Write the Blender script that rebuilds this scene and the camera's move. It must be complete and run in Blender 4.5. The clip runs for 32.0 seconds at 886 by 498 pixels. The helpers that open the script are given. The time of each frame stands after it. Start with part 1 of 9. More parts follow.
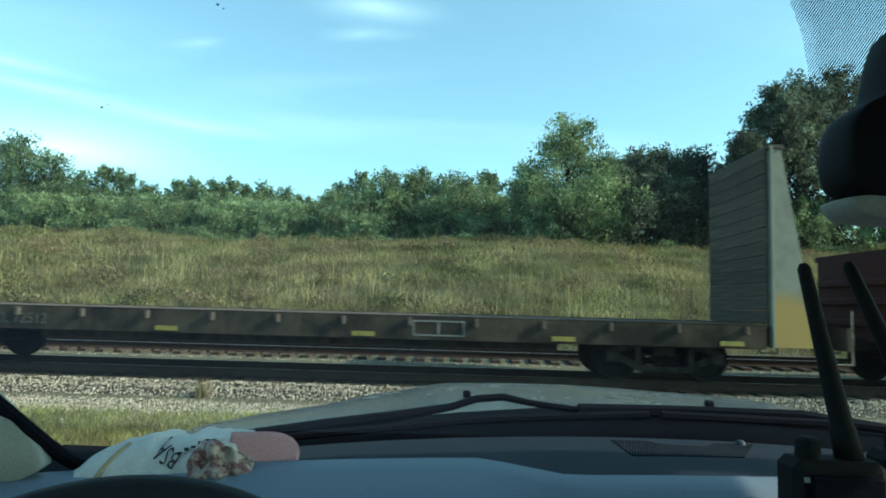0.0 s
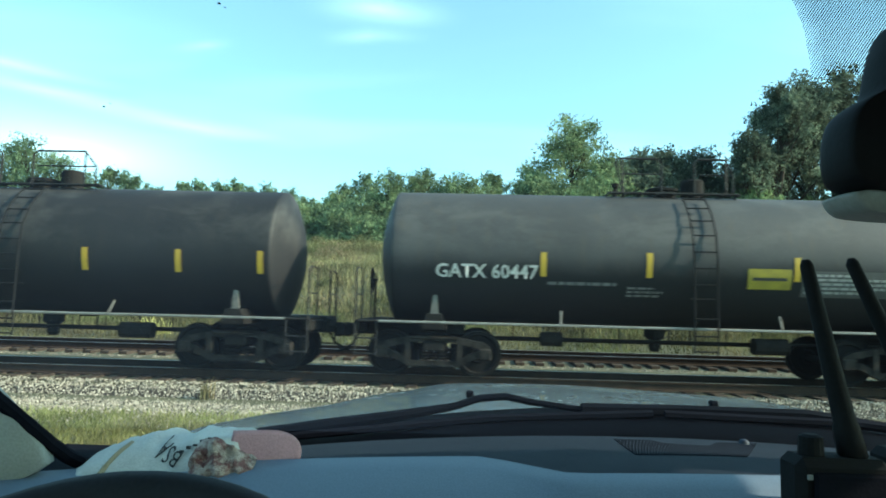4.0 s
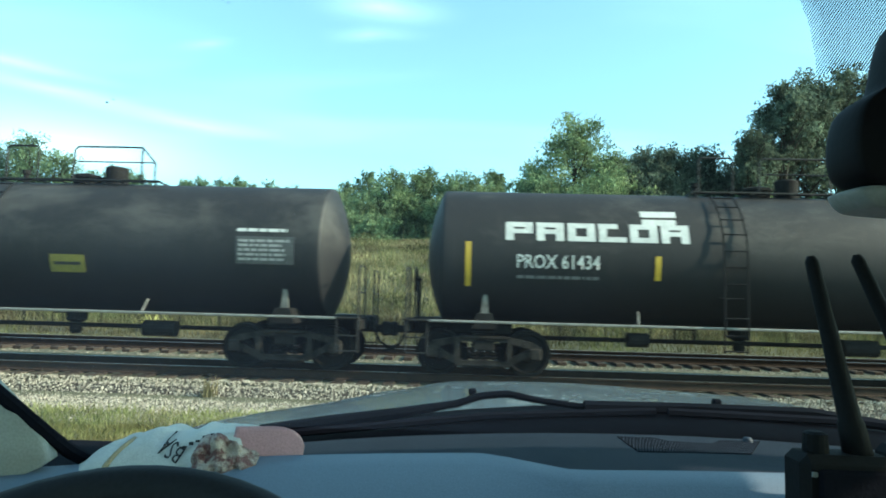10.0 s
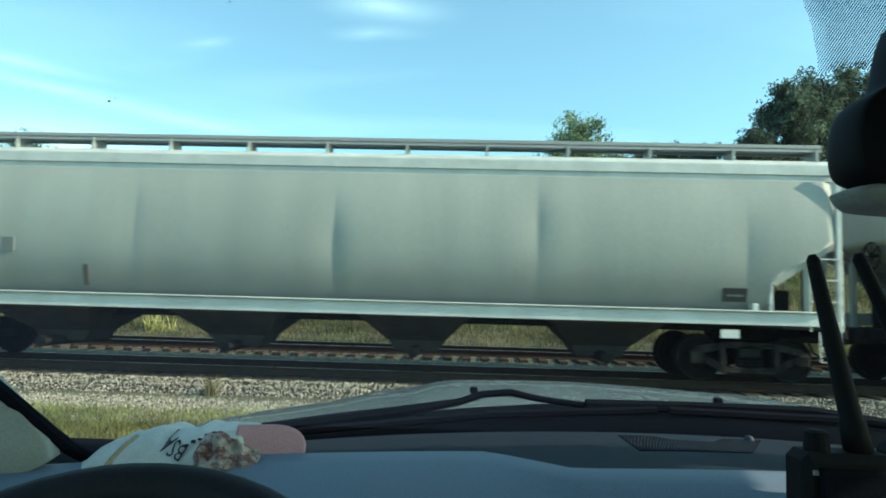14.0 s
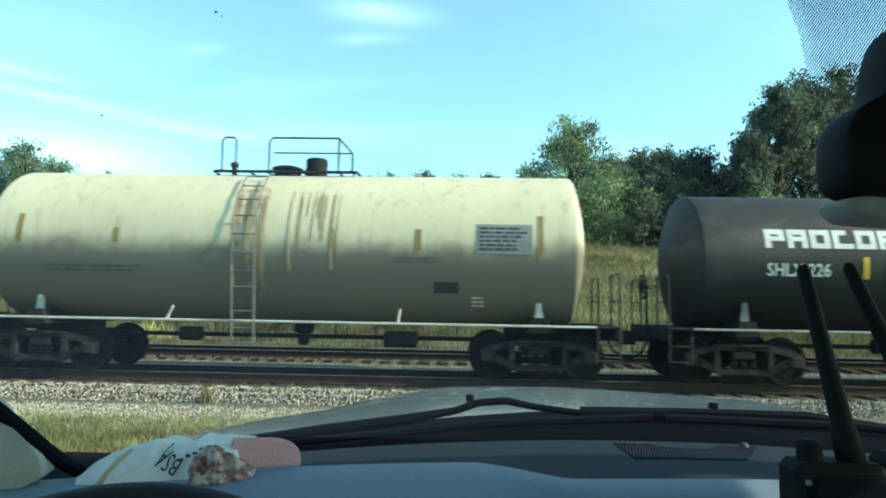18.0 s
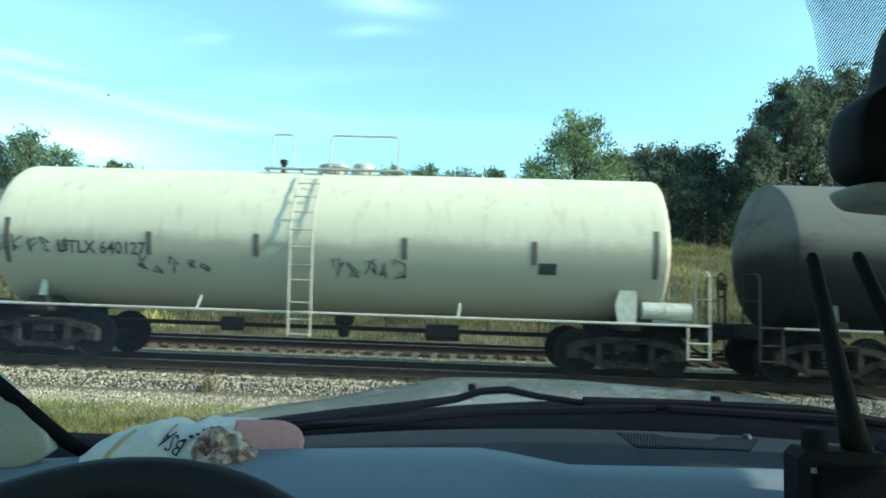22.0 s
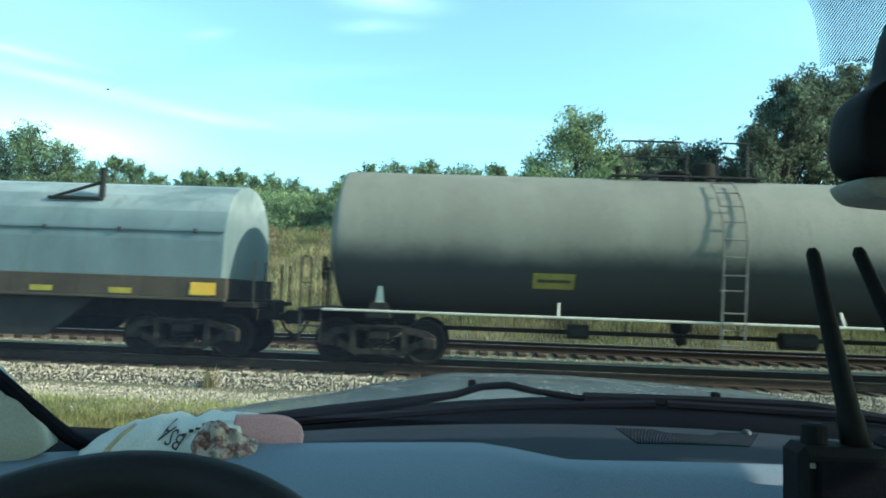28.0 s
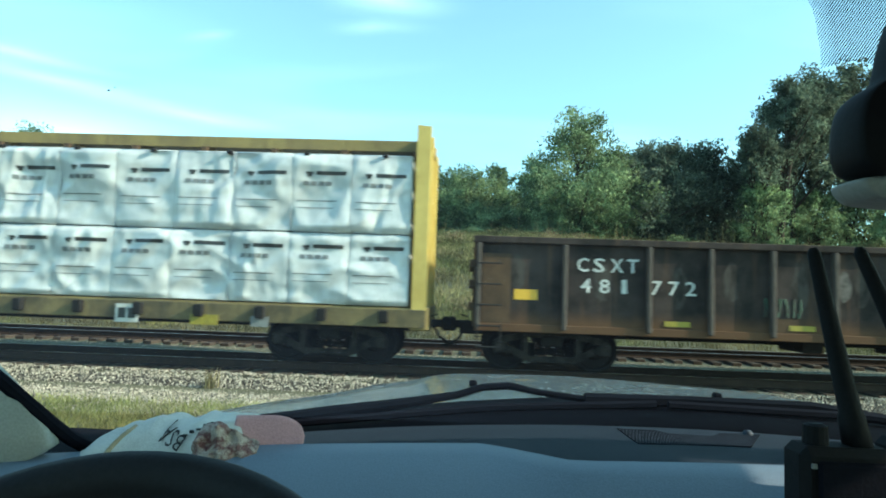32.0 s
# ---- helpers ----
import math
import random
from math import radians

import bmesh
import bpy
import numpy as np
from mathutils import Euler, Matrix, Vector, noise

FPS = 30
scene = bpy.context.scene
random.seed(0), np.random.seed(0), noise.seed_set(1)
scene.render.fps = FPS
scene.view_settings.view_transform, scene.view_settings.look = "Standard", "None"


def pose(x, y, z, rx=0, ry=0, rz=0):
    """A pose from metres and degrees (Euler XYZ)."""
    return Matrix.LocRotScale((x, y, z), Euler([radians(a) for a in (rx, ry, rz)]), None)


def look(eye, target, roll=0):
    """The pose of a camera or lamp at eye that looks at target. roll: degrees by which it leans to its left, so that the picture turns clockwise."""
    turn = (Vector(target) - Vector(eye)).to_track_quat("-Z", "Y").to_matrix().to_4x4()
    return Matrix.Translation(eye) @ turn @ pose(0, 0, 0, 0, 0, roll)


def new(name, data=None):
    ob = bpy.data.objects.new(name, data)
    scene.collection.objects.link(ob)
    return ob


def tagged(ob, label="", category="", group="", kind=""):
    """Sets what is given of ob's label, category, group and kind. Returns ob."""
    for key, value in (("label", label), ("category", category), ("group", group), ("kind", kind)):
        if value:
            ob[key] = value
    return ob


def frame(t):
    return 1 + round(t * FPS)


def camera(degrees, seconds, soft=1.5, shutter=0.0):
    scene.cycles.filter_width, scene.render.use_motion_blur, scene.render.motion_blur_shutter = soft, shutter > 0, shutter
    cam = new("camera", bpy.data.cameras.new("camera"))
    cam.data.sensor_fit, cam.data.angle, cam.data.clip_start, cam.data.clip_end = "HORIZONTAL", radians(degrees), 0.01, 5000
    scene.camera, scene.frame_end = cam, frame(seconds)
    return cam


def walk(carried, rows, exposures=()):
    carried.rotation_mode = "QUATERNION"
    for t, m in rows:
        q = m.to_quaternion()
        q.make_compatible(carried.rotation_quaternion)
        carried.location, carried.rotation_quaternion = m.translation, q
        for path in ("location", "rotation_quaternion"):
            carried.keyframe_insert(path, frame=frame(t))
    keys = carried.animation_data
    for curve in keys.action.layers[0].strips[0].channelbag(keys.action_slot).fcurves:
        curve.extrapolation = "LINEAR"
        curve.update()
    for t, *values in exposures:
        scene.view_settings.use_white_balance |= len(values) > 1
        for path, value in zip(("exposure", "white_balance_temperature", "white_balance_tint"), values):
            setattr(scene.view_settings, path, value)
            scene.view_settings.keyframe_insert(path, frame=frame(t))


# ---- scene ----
# z = 0 is the top of the rail; the train runs along +x at y = YC; the camera looks along +y from a parked car.
YC = 13.93
cam = camera(69.3, 32.0, soft=1.8, shutter=0.12)
walk(cam, [
    (0, pose(-0.0000, 0.0000, 1.4500, 94.764, -1.514, 1.491)),
    (0.5, pose(0.0006, 0.0007, 1.4474, 94.857, -1.697, 1.425)),
    (1, pose(0.0012, 0.0012, 1.4457, 94.916, -1.812, 1.474)),
    (1.5, pose(0.0023, 0.0018, 1.4460, 94.923, -1.707, 1.591)),
    (2, pose(0.0029, 0.0018, 1.4468, 94.925, -1.541, 1.686)),
    (2.5, pose(0.0022, 0.0016, 1.4463, 94.935, -1.517, 1.730)),
    (3, pose(0.0020, 0.0017, 1.4457, 94.936, -1.541, 1.768)),
    (3.5, pose(0.0029, 0.0014, 1.4458, 94.915, -1.489, 1.830)),
    (5.5, pose(0.0036, 0.0013, 1.4463, 94.889, -1.331, 1.890)),
    (6, pose(0.0035, 0.0019, 1.4458, 94.914, -1.315, 1.960)),
    (6.5, pose(0.0032, 0.0024, 1.4451, 94.921, -1.380, 1.999)),
    (7, pose(0.0031, 0.0024, 1.4450, 94.907, -1.434, 2.029)),
    (7.5, pose(0.0031, 0.0021, 1.4452, 94.871, -1.438, 2.057)),
    (8, pose(0.0027, 0.0020, 1.4449, 94.833, -1.447, 2.075)),
    (8.5, pose(0.0028, 0.0021, 1.4447, 94.808, -1.471, 2.090)),
    (9, pose(0.0034, 0.0021, 1.4449, 94.795, -1.490, 2.098)),
    (9.5, pose(0.0034, 0.0028, 1.4441, 94.793, -1.507, 2.095)),
    (10, pose(0.0027, 0.0033, 1.4435, 94.759, -1.555, 2.086)),
    (10.5, pose(0.0020, 0.0027, 1.4442, 94.690, -1.587, 2.078)),
    (11, pose(0.0018, 0.0017, 1.4444, 94.677, -1.578, 2.079)),
    (11.5, pose(0.0018, 0.0012, 1.4435, 94.707, -1.607, 2.087)),
    (12, pose(0.0019, 0.0012, 1.4432, 94.687, -1.631, 2.122)),
    (12.5, pose(0.0027, 0.0012, 1.4439, 94.657, -1.570, 2.187)),
    (13, pose(0.0033, 0.0014, 1.4441, 94.668, -1.531, 2.223)),
    (13.5, pose(0.0029, 0.0019, 1.4433, 94.674, -1.564, 2.219)),
    (14, pose(0.0027, 0.0025, 1.4432, 94.647, -1.574, 2.211)),
    (14.5, pose(0.0030, 0.0024, 1.4445, 94.598, -1.567, 2.205)),
    (16.5, pose(0.0028, 0.0026, 1.4431, 94.588, -1.581, 2.155)),
    (17, pose(0.0045, 0.0007, 1.4482, 94.701, -1.390, 2.118)),
    (17.5, pose(0.0056, -0.0005, 1.4526, 94.868, -1.118, 2.022)),
    (18, pose(0.0054, -0.0002, 1.4514, 95.052, -1.040, 1.882)),
    (18.5, pose(0.0042, 0.0007, 1.4465, 95.171, -1.275, 1.764)),
    (19, pose(0.0030, 0.0021, 1.4433, 95.156, -1.552, 1.725)),
    (19.5, pose(0.0025, 0.0030, 1.4424, 95.023, -1.715, 1.758)),
    (20, pose(0.0025, 0.0035, 1.4426, 94.852, -1.754, 1.836)),
    (20.5, pose(0.0031, 0.0032, 1.4422, 94.724, -1.763, 1.909)),
    (21, pose(0.0030, 0.0022, 1.4412, 94.625, -1.841, 1.959)),
    (21.5, pose(0.0021, 0.0020, 1.4411, 94.519, -1.897, 2.015)),
    (22, pose(0.0019, 0.0031, 1.4416, 94.449, -1.907, 2.064)),
    (22.5, pose(0.0022, 0.0036, 1.4415, 94.420, -1.943, 2.083)),
    (23, pose(0.0024, 0.0031, 1.4413, 94.403, -1.920, 2.091)),
    (23.5, pose(0.0025, 0.0036, 1.4413, 94.384, -1.837, 2.092)),
    (24, pose(0.0023, 0.0039, 1.4413, 94.352, -1.834, 2.080)),
    (24.5, pose(0.0023, 0.0035, 1.4414, 94.315, -1.896, 2.050)),
    (25, pose(0.0026, 0.0035, 1.4413, 94.288, -1.945, 2.036)),
    (25.5, pose(0.0039, 0.0033, 1.4411, 94.274, -1.949, 2.096)),
    (27.5, pose(0.0025, 0.0043, 1.4407, 94.135, -2.007, 2.088)),
    (28, pose(0.0030, 0.0042, 1.4402, 94.108, -2.007, 2.125)),
    (28.5, pose(0.0032, 0.0037, 1.4410, 94.048, -1.980, 2.156)),
    (29, pose(0.0029, 0.0035, 1.4417, 94.016, -1.949, 2.140)),
    (29.5, pose(0.0029, 0.0043, 1.4411, 94.030, -1.974, 2.136)),
    (30, pose(0.0035, 0.0049, 1.4405, 94.036, -2.018, 2.171)),
    (30.5, pose(0.0038, 0.0045, 1.4412, 94.031, -1.993, 2.199)),
    (31, pose(0.0038, 0.0035, 1.4420, 94.061, -1.942, 2.202)),
    (31.5, pose(0.0036, 0.0036, 1.4413, 94.126, -1.932, 2.204)),
    (32, pose(0.0038, 0.0047, 1.4398, 94.183, -1.951, 2.239)),
], exposures=[
    (0, 0.93, 6480, -4), (0.8, 0.94, 6480, -4), (1.5, 1.24, 6480, -4), (10, 1.32, 6480, -4), (11, 1.22, 6480, -4), (12, 1.00, 6480, -4), (14.5, 0.91, 6480, -4), (16.5, 1.18, 6480, -4), (19, 1.20, 6480, -4), (20, 1.00, 6480, -4), (21, 0.93, 6480, -4), (22, 1.17, 6480, -4), (23, 1.13, 6480, -4), (24.5, 1.29, 6480, -4), (32, 1.26, 6480, -4)])

# ---- light ----
SUN = Vector((0.83, -0.16, 0.455)).normalized()
world = bpy.data.worlds.new("sky")
scene.world = world
world.use_nodes = True


def build_sky():
    nt = world.node_tree
    n, l = nt.nodes, nt.links
    n.clear()
    out = n.new("ShaderNodeOutputWorld")
    bg = n.new("ShaderNodeBackground")
    bg.inputs["Strength"].default_value = 0.15
    sky = n.new("ShaderNodeTexSky")
    sky.sky_type = "NISHITA"
    sky.sun_disc = False
    sky.sun_elevation = math.asin(SUN.z)
    sky.sun_rotation = math.atan2(SUN.x, SUN.y)
    sky.air_density, sky.dust_density, sky.ozone_density = 1.0, 1.2, 0.8
    tc = n.new("ShaderNodeTexCoord")
    sep = n.new("ShaderNodeSeparateXYZ")
    l.new(tc.outputs["Generated"], sep.inputs[0])
    add = n.new("ShaderNodeMath"); add.operation = "ADD"; add.inputs[1].default_value = 0.12
    l.new(sep.outputs["Z"], add.inputs[0])
    dv = n.new("ShaderNodeVectorMath"); dv.operation = "DIVIDE"
    cz = n.new("ShaderNodeCombineXYZ")
    for i in range(3):
        l.new(add.outputs[0], cz.inputs[i])
    l.new(tc.outputs["Generated"], dv.inputs[0]); l.new(cz.outputs[0], dv.inputs[1])
    mp = n.new("ShaderNodeMapping")
    mp.inputs["Rotation"].default_value = (0, 0, 0.42)
    mp.inputs["Scale"].default_value = (0.55, 1.7, 1.0)
    mp.inputs["Location"].default_value = (0.4, 1.1, 0.0)
    l.new(dv.outputs[0], mp.inputs[0])
    nw = n.new("ShaderNodeTexNoise"); nw.inputs["Scale"].default_value = 3.0; nw.inputs["Detail"].default_value = 4
    l.new(dv.outputs[0], nw.inputs["Vector"])
    warp = n.new("ShaderNodeVectorMath"); warp.operation = "MULTIPLY_ADD"
    warp.inputs[1].default_value = (0.12, 0.12, 0)
    off = n.new("ShaderNodeVectorMath"); off.operation = "ADD"; off.inputs[1].default_value = (-0.06, -0.06, 0)
    l.new(dv.outputs[0], off.inputs[0])
    l.new(nw.outputs["Color"], warp.inputs[0]); l.new(off.outputs[0], warp.inputs[2])
    nz = n.new("ShaderNodeTexNoise")
    nz.inputs["Scale"].default_value = 1.15; nz.inputs["Detail"].default_value = 4; nz.inputs["Roughness"].default_value = 0.45
    nz.inputs["Distortion"].default_value = 0.35
    l.new(mp.outputs[0], nz.inputs["Vector"])
    rp = n.new("ShaderNodeValToRGB")
    rp.color_ramp.elements[0].position, rp.color_ramp.elements[1].position = 0.50, 0.86
    rp.color_ramp.elements[0].color, rp.color_ramp.elements[1].color = (0.05, 0.05, 0.05, 1), (0.15, 0.15, 0.15, 1)
    l.new(nz.outputs["Fac"], rp.inputs[0])
    # thin streaks of high cloud: place, direction, half length, half width, thickness
    last = rp.outputs[0]
    for x, y, turn, long, wide, thick in (
            (-1.415, 1.873, 0.703, 0.43, 0.085, 0.16),
            (-1.422, 2.081, 0.758, 0.56, 0.12, 0.18),
            (-1.074, 2.43, 0.589, 0.55, 0.14, 0.18),
            (-0.247, 1.644, 0.166, 0.26, 0.12, 0.24),
            (-0.276, 1.785, -0.001, 0.20, 0.075, 0.13),
            (-0.787, 1.822, -0.226, 0.14, 0.05, 0.10),
            (-1.709, 2.661, 0.62, 0.802, 0.663, 0.4)):
        ms = n.new("ShaderNodeMapping"); ms.vector_type = "TEXTURE"
        ms.inputs["Location"].default_value, ms.inputs["Rotation"].default_value, ms.inputs["Scale"].default_value = (x, y, 0), (0, 0, turn), (long, wide, 400)
        l.new(warp.outputs[0], ms.inputs[0])
        gs = n.new("ShaderNodeTexGradient"); gs.gradient_type = "QUADRATIC_SPHERE"
        l.new(ms.outputs[0], gs.inputs[0])
        mk = n.new("ShaderNodeMath"); mk.operation = "MULTIPLY_ADD"; mk.inputs[1].default_value = thick
        l.new(gs.outputs["Fac"], mk.inputs[0]); l.new(last, mk.inputs[2])
        last = mk.outputs[0]
    mx = n.new("ShaderNodeMix"); mx.data_type = "RGBA"
    mx.inputs["B"].default_value = (7.0, 9.2, 9.9, 1)
    # clean dry air: little red in the scattered light
    air = n.new("ShaderNodeMix"); air.data_type = "RGBA"; air.blend_type = "MULTIPLY"; air.inputs["Factor"].default_value = 1.0
    air.inputs["B"].default_value = (0.68, 0.98, 1.0, 1)
    l.new(sky.outputs[0], air.inputs["A"])
    l.new(last, mx.inputs["Factor"]); l.new(air.outputs["Result"], mx.inputs["A"])
    l.new(mx.outputs["Result"], bg.inputs[0]); l.new(bg.outputs[0], out.inputs[0])


build_sky()
sun = new("sun", bpy.data.lights.new("sun", "SUN"))
sun.data.energy, sun.data.angle, sun.data.color = 3.7, radians(0.55), (1.0, 0.875, 0.74)
sun.matrix_world = look((0, 0, 60), Vector((0, 0, 60)) - SUN)


# ---- materials ----
MATS = {}


def mat(name, c, c2=None, rough=0.6, metal=0.0, scale=6.0, stretch=(1, 1, 1), bump=0.15, mix=0.5, fine=60.0, coat=0.0, spread=0.0, spec=0.5, lower_tone=None, streak=None, dust=None):
    """Two-scale noise between two colours, with bump and uneven roughness."""
    if name in MATS:
        return MATS[name]
    m = bpy.data.materials.new(name)
    m.use_nodes = True
    nt = m.node_tree
    n, l = nt.nodes, nt.links
    b = n["Principled BSDF"]
    c2 = c2 or tuple(v * 0.72 for v in c)
    tc = n.new("ShaderNodeTexCoord")
    mp = n.new("ShaderNodeMapping"); mp.inputs["Scale"].default_value = stretch
    l.new(tc.outputs["Object"], mp.inputs[0])
    n1 = n.new("ShaderNodeTexNoise"); n1.inputs["Scale"].default_value = scale; n1.inputs["Detail"].default_value = 5; n1.inputs["Roughness"].default_value = 0.6
    n2 = n.new("ShaderNodeTexNoise"); n2.inputs["Scale"].default_value = fine; n2.inputs["Detail"].default_value = 3
    l.new(mp.outputs[0], n1.inputs["Vector"]); l.new(mp.outputs[0], n2.inputs["Vector"])
    rp = n.new("ShaderNodeValToRGB")
    rp.color_ramp.elements[0].position, rp.color_ramp.elements[1].position = 0.5 - mix * 0.4, 0.5 + mix * 0.4
    rp.color_ramp.elements[0].color, rp.color_ramp.elements[1].color = (*c2, 1), (*c, 1)
    l.new(n1.outputs["Fac"], rp.inputs[0])
    mx = n.new("ShaderNodeMix"); mx.data_type = "RGBA"; mx.blend_type = "MULTIPLY"; mx.inputs["Factor"].default_value = 0.35
    gr = n.new("ShaderNodeValToRGB")
    gr.color_ramp.elements[0].position, gr.color_ramp.elements[1].position = 0.3, 0.7
    gr.color_ramp.elements[0].color = (0.45, 0.45, 0.45, 1)
    l.new(n2.outputs["Fac"], gr.inputs[0])
    l.new(rp.outputs[0], mx.inputs["A"]); l.new(gr.outputs[0], mx.inputs["B"])
    last = mx.outputs["Result"]
    if spread:
        oi = n.new("ShaderNodeObjectInfo")
        hs = n.new("ShaderNodeHueSaturation")
        ma = n.new("ShaderNodeMapRange"); ma.inputs["To Min"].default_value, ma.inputs["To Max"].default_value = 1 - spread, 1 + spread
        l.new(oi.outputs["Random"], ma.inputs["Value"]); l.new(ma.outputs[0], hs.inputs["Value"])
        l.new(last, hs.inputs["Color"]); last = hs.outputs[0]
    if streak or lower_tone or dust:
        # each body carries its own pattern of streaks, dust and lower tone
        ob = n.new("ShaderNodeObjectInfo")
        mo = n.new("ShaderNodeMath"); mo.operation = "MULTIPLY"; mo.inputs[1].default_value = 61.0
        l.new(ob.outputs["Random"], mo.inputs[0])
        ox = n.new("ShaderNodeCombineXYZ"); l.new(mo.outputs[0], ox.inputs[0]); l.new(mo.outputs[0], ox.inputs[1])
        own = n.new("ShaderNodeVectorMath"); own.operation = "ADD"
        l.new(tc.outputs["Object"], own.inputs[0]); l.new(ox.outputs[0], own.inputs[1])
    if dust:
        # pale blown dust lying in drifts on the upper sheets
        md = n.new("ShaderNodeMapping"); md.inputs["Scale"].default_value = (0.55, 0.8, 1.1)
        l.new(own.outputs[0], md.inputs[0])
        nd = n.new("ShaderNodeTexNoise"); nd.inputs["Scale"].default_value = 0.9; nd.inputs["Detail"].default_value = 8; nd.inputs["Roughness"].default_value = 0.68; nd.inputs["Distortion"].default_value = 0.3
        l.new(md.outputs[0], nd.inputs["Vector"])
        rd = n.new("ShaderNodeMapRange"); rd.interpolation_type = "SMOOTHSTEP"
        rd.inputs["From Min"].default_value, rd.inputs["From Max"].default_value, rd.inputs["To Max"].default_value = dust[3], dust[4], dust[1]
        l.new(nd.outputs["Fac"], rd.inputs["Value"])
        sd = n.new("ShaderNodeSeparateXYZ"); l.new(tc.outputs["Object"], sd.inputs[0])
        rz = n.new("ShaderNodeMapRange"); rz.interpolation_type = "SMOOTHSTEP"
        rz.inputs["From Min"].default_value, rz.inputs["From Max"].default_value = dust[2] - 0.35, dust[2] + 0.35
        l.new(sd.outputs["Z"], rz.inputs["Value"])
        mm = n.new("ShaderNodeMath"); mm.operation = "MULTIPLY"
        l.new(rd.outputs[0], mm.inputs[0]); l.new(rz.outputs[0], mm.inputs[1])
        m6 = n.new("ShaderNodeMix"); m6.data_type = "RGBA"; m6.inputs["B"].default_value = (*dust[0], 1)
        l.new(mm.outputs[0], m6.inputs["Factor"]); l.new(last, m6.inputs["A"])
        last = m6.outputs["Result"]
    if streak:
        # run-down stains: narrow, tall and ragged
        ms = n.new("ShaderNodeMapping"); ms.inputs["Scale"].default_value = (3.2, 3.2, 0.22)
        l.new(own.outputs[0], ms.inputs[0])
        n3 = n.new("ShaderNodeTexNoise"); n3.inputs["Scale"].default_value = 1.6; n3.inputs["Detail"].default_value = 6; n3.inputs["Roughness"].default_value = 0.65
        l.new(ms.outputs[0], n3.inputs["Vector"])
        r3 = n.new("ShaderNodeMapRange"); r3.inputs["From Min"].default_value, r3.inputs["From Max"].default_value, r3.inputs["To Max"].default_value = 0.54, 0.74, streak[1]
        l.new(n3.outputs["Fac"], r3.inputs["Value"])
        m3 = n.new("ShaderNodeMix"); m3.data_type = "RGBA"; m3.inputs["B"].default_value = (*streak[0], 1)
        l.new(r3.outputs[0], m3.inputs["Factor"]); l.new(last, m3.inputs["A"])
        last = m3.outputs["Result"]
    if lower_tone:
        # second colour below a ragged edge: dirt, rust, and on some bodies painted shade
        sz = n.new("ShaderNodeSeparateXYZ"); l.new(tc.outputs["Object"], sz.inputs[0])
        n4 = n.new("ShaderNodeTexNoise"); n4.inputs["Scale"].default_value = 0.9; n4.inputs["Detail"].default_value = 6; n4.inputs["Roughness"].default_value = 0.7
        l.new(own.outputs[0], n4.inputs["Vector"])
        ad = n.new("ShaderNodeMath"); ad.operation = "MULTIPLY_ADD"; ad.inputs[1].default_value = lower_tone[3]
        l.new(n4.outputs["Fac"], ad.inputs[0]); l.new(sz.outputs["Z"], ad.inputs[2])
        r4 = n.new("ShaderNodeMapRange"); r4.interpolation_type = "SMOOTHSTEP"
        mid = lower_tone[1] + lower_tone[3] * 0.5
        r4.inputs["From Min"].default_value, r4.inputs["From Max"].default_value = mid - lower_tone[2], mid + lower_tone[2]
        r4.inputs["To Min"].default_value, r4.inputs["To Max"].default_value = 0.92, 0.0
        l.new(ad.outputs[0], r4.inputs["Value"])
        m4 = n.new("ShaderNodeMix"); m4.data_type = "RGBA"; m4.inputs["B"].default_value = (*lower_tone[0], 1)
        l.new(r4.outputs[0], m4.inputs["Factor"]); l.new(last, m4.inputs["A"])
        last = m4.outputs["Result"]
    l.new(last, b.inputs["Base Color"])
    rr = n.new("ShaderNodeMapRange"); rr.inputs["To Min"].default_value, rr.inputs["To Max"].default_value = max(0.02, rough - 0.12), min(1, rough + 0.12)
    l.new(n1.outputs["Fac"], rr.inputs["Value"]); l.new(rr.outputs[0], b.inputs["Roughness"])
    b.inputs["Metallic"].default_value = metal
    b.inputs["Coat Weight"].default_value = coat
    b.inputs["Specular IOR Level"].default_value = spec
    if bump:
        bp = n.new("ShaderNodeBump"); bp.inputs["Strength"].default_value = bump; bp.inputs["Distance"].default_value = 0.02
        l.new(n2.outputs["Fac"], bp.inputs["Height"]); l.new(bp.outputs[0], b.inputs["Normal"])
    MATS[name] = m
    return m


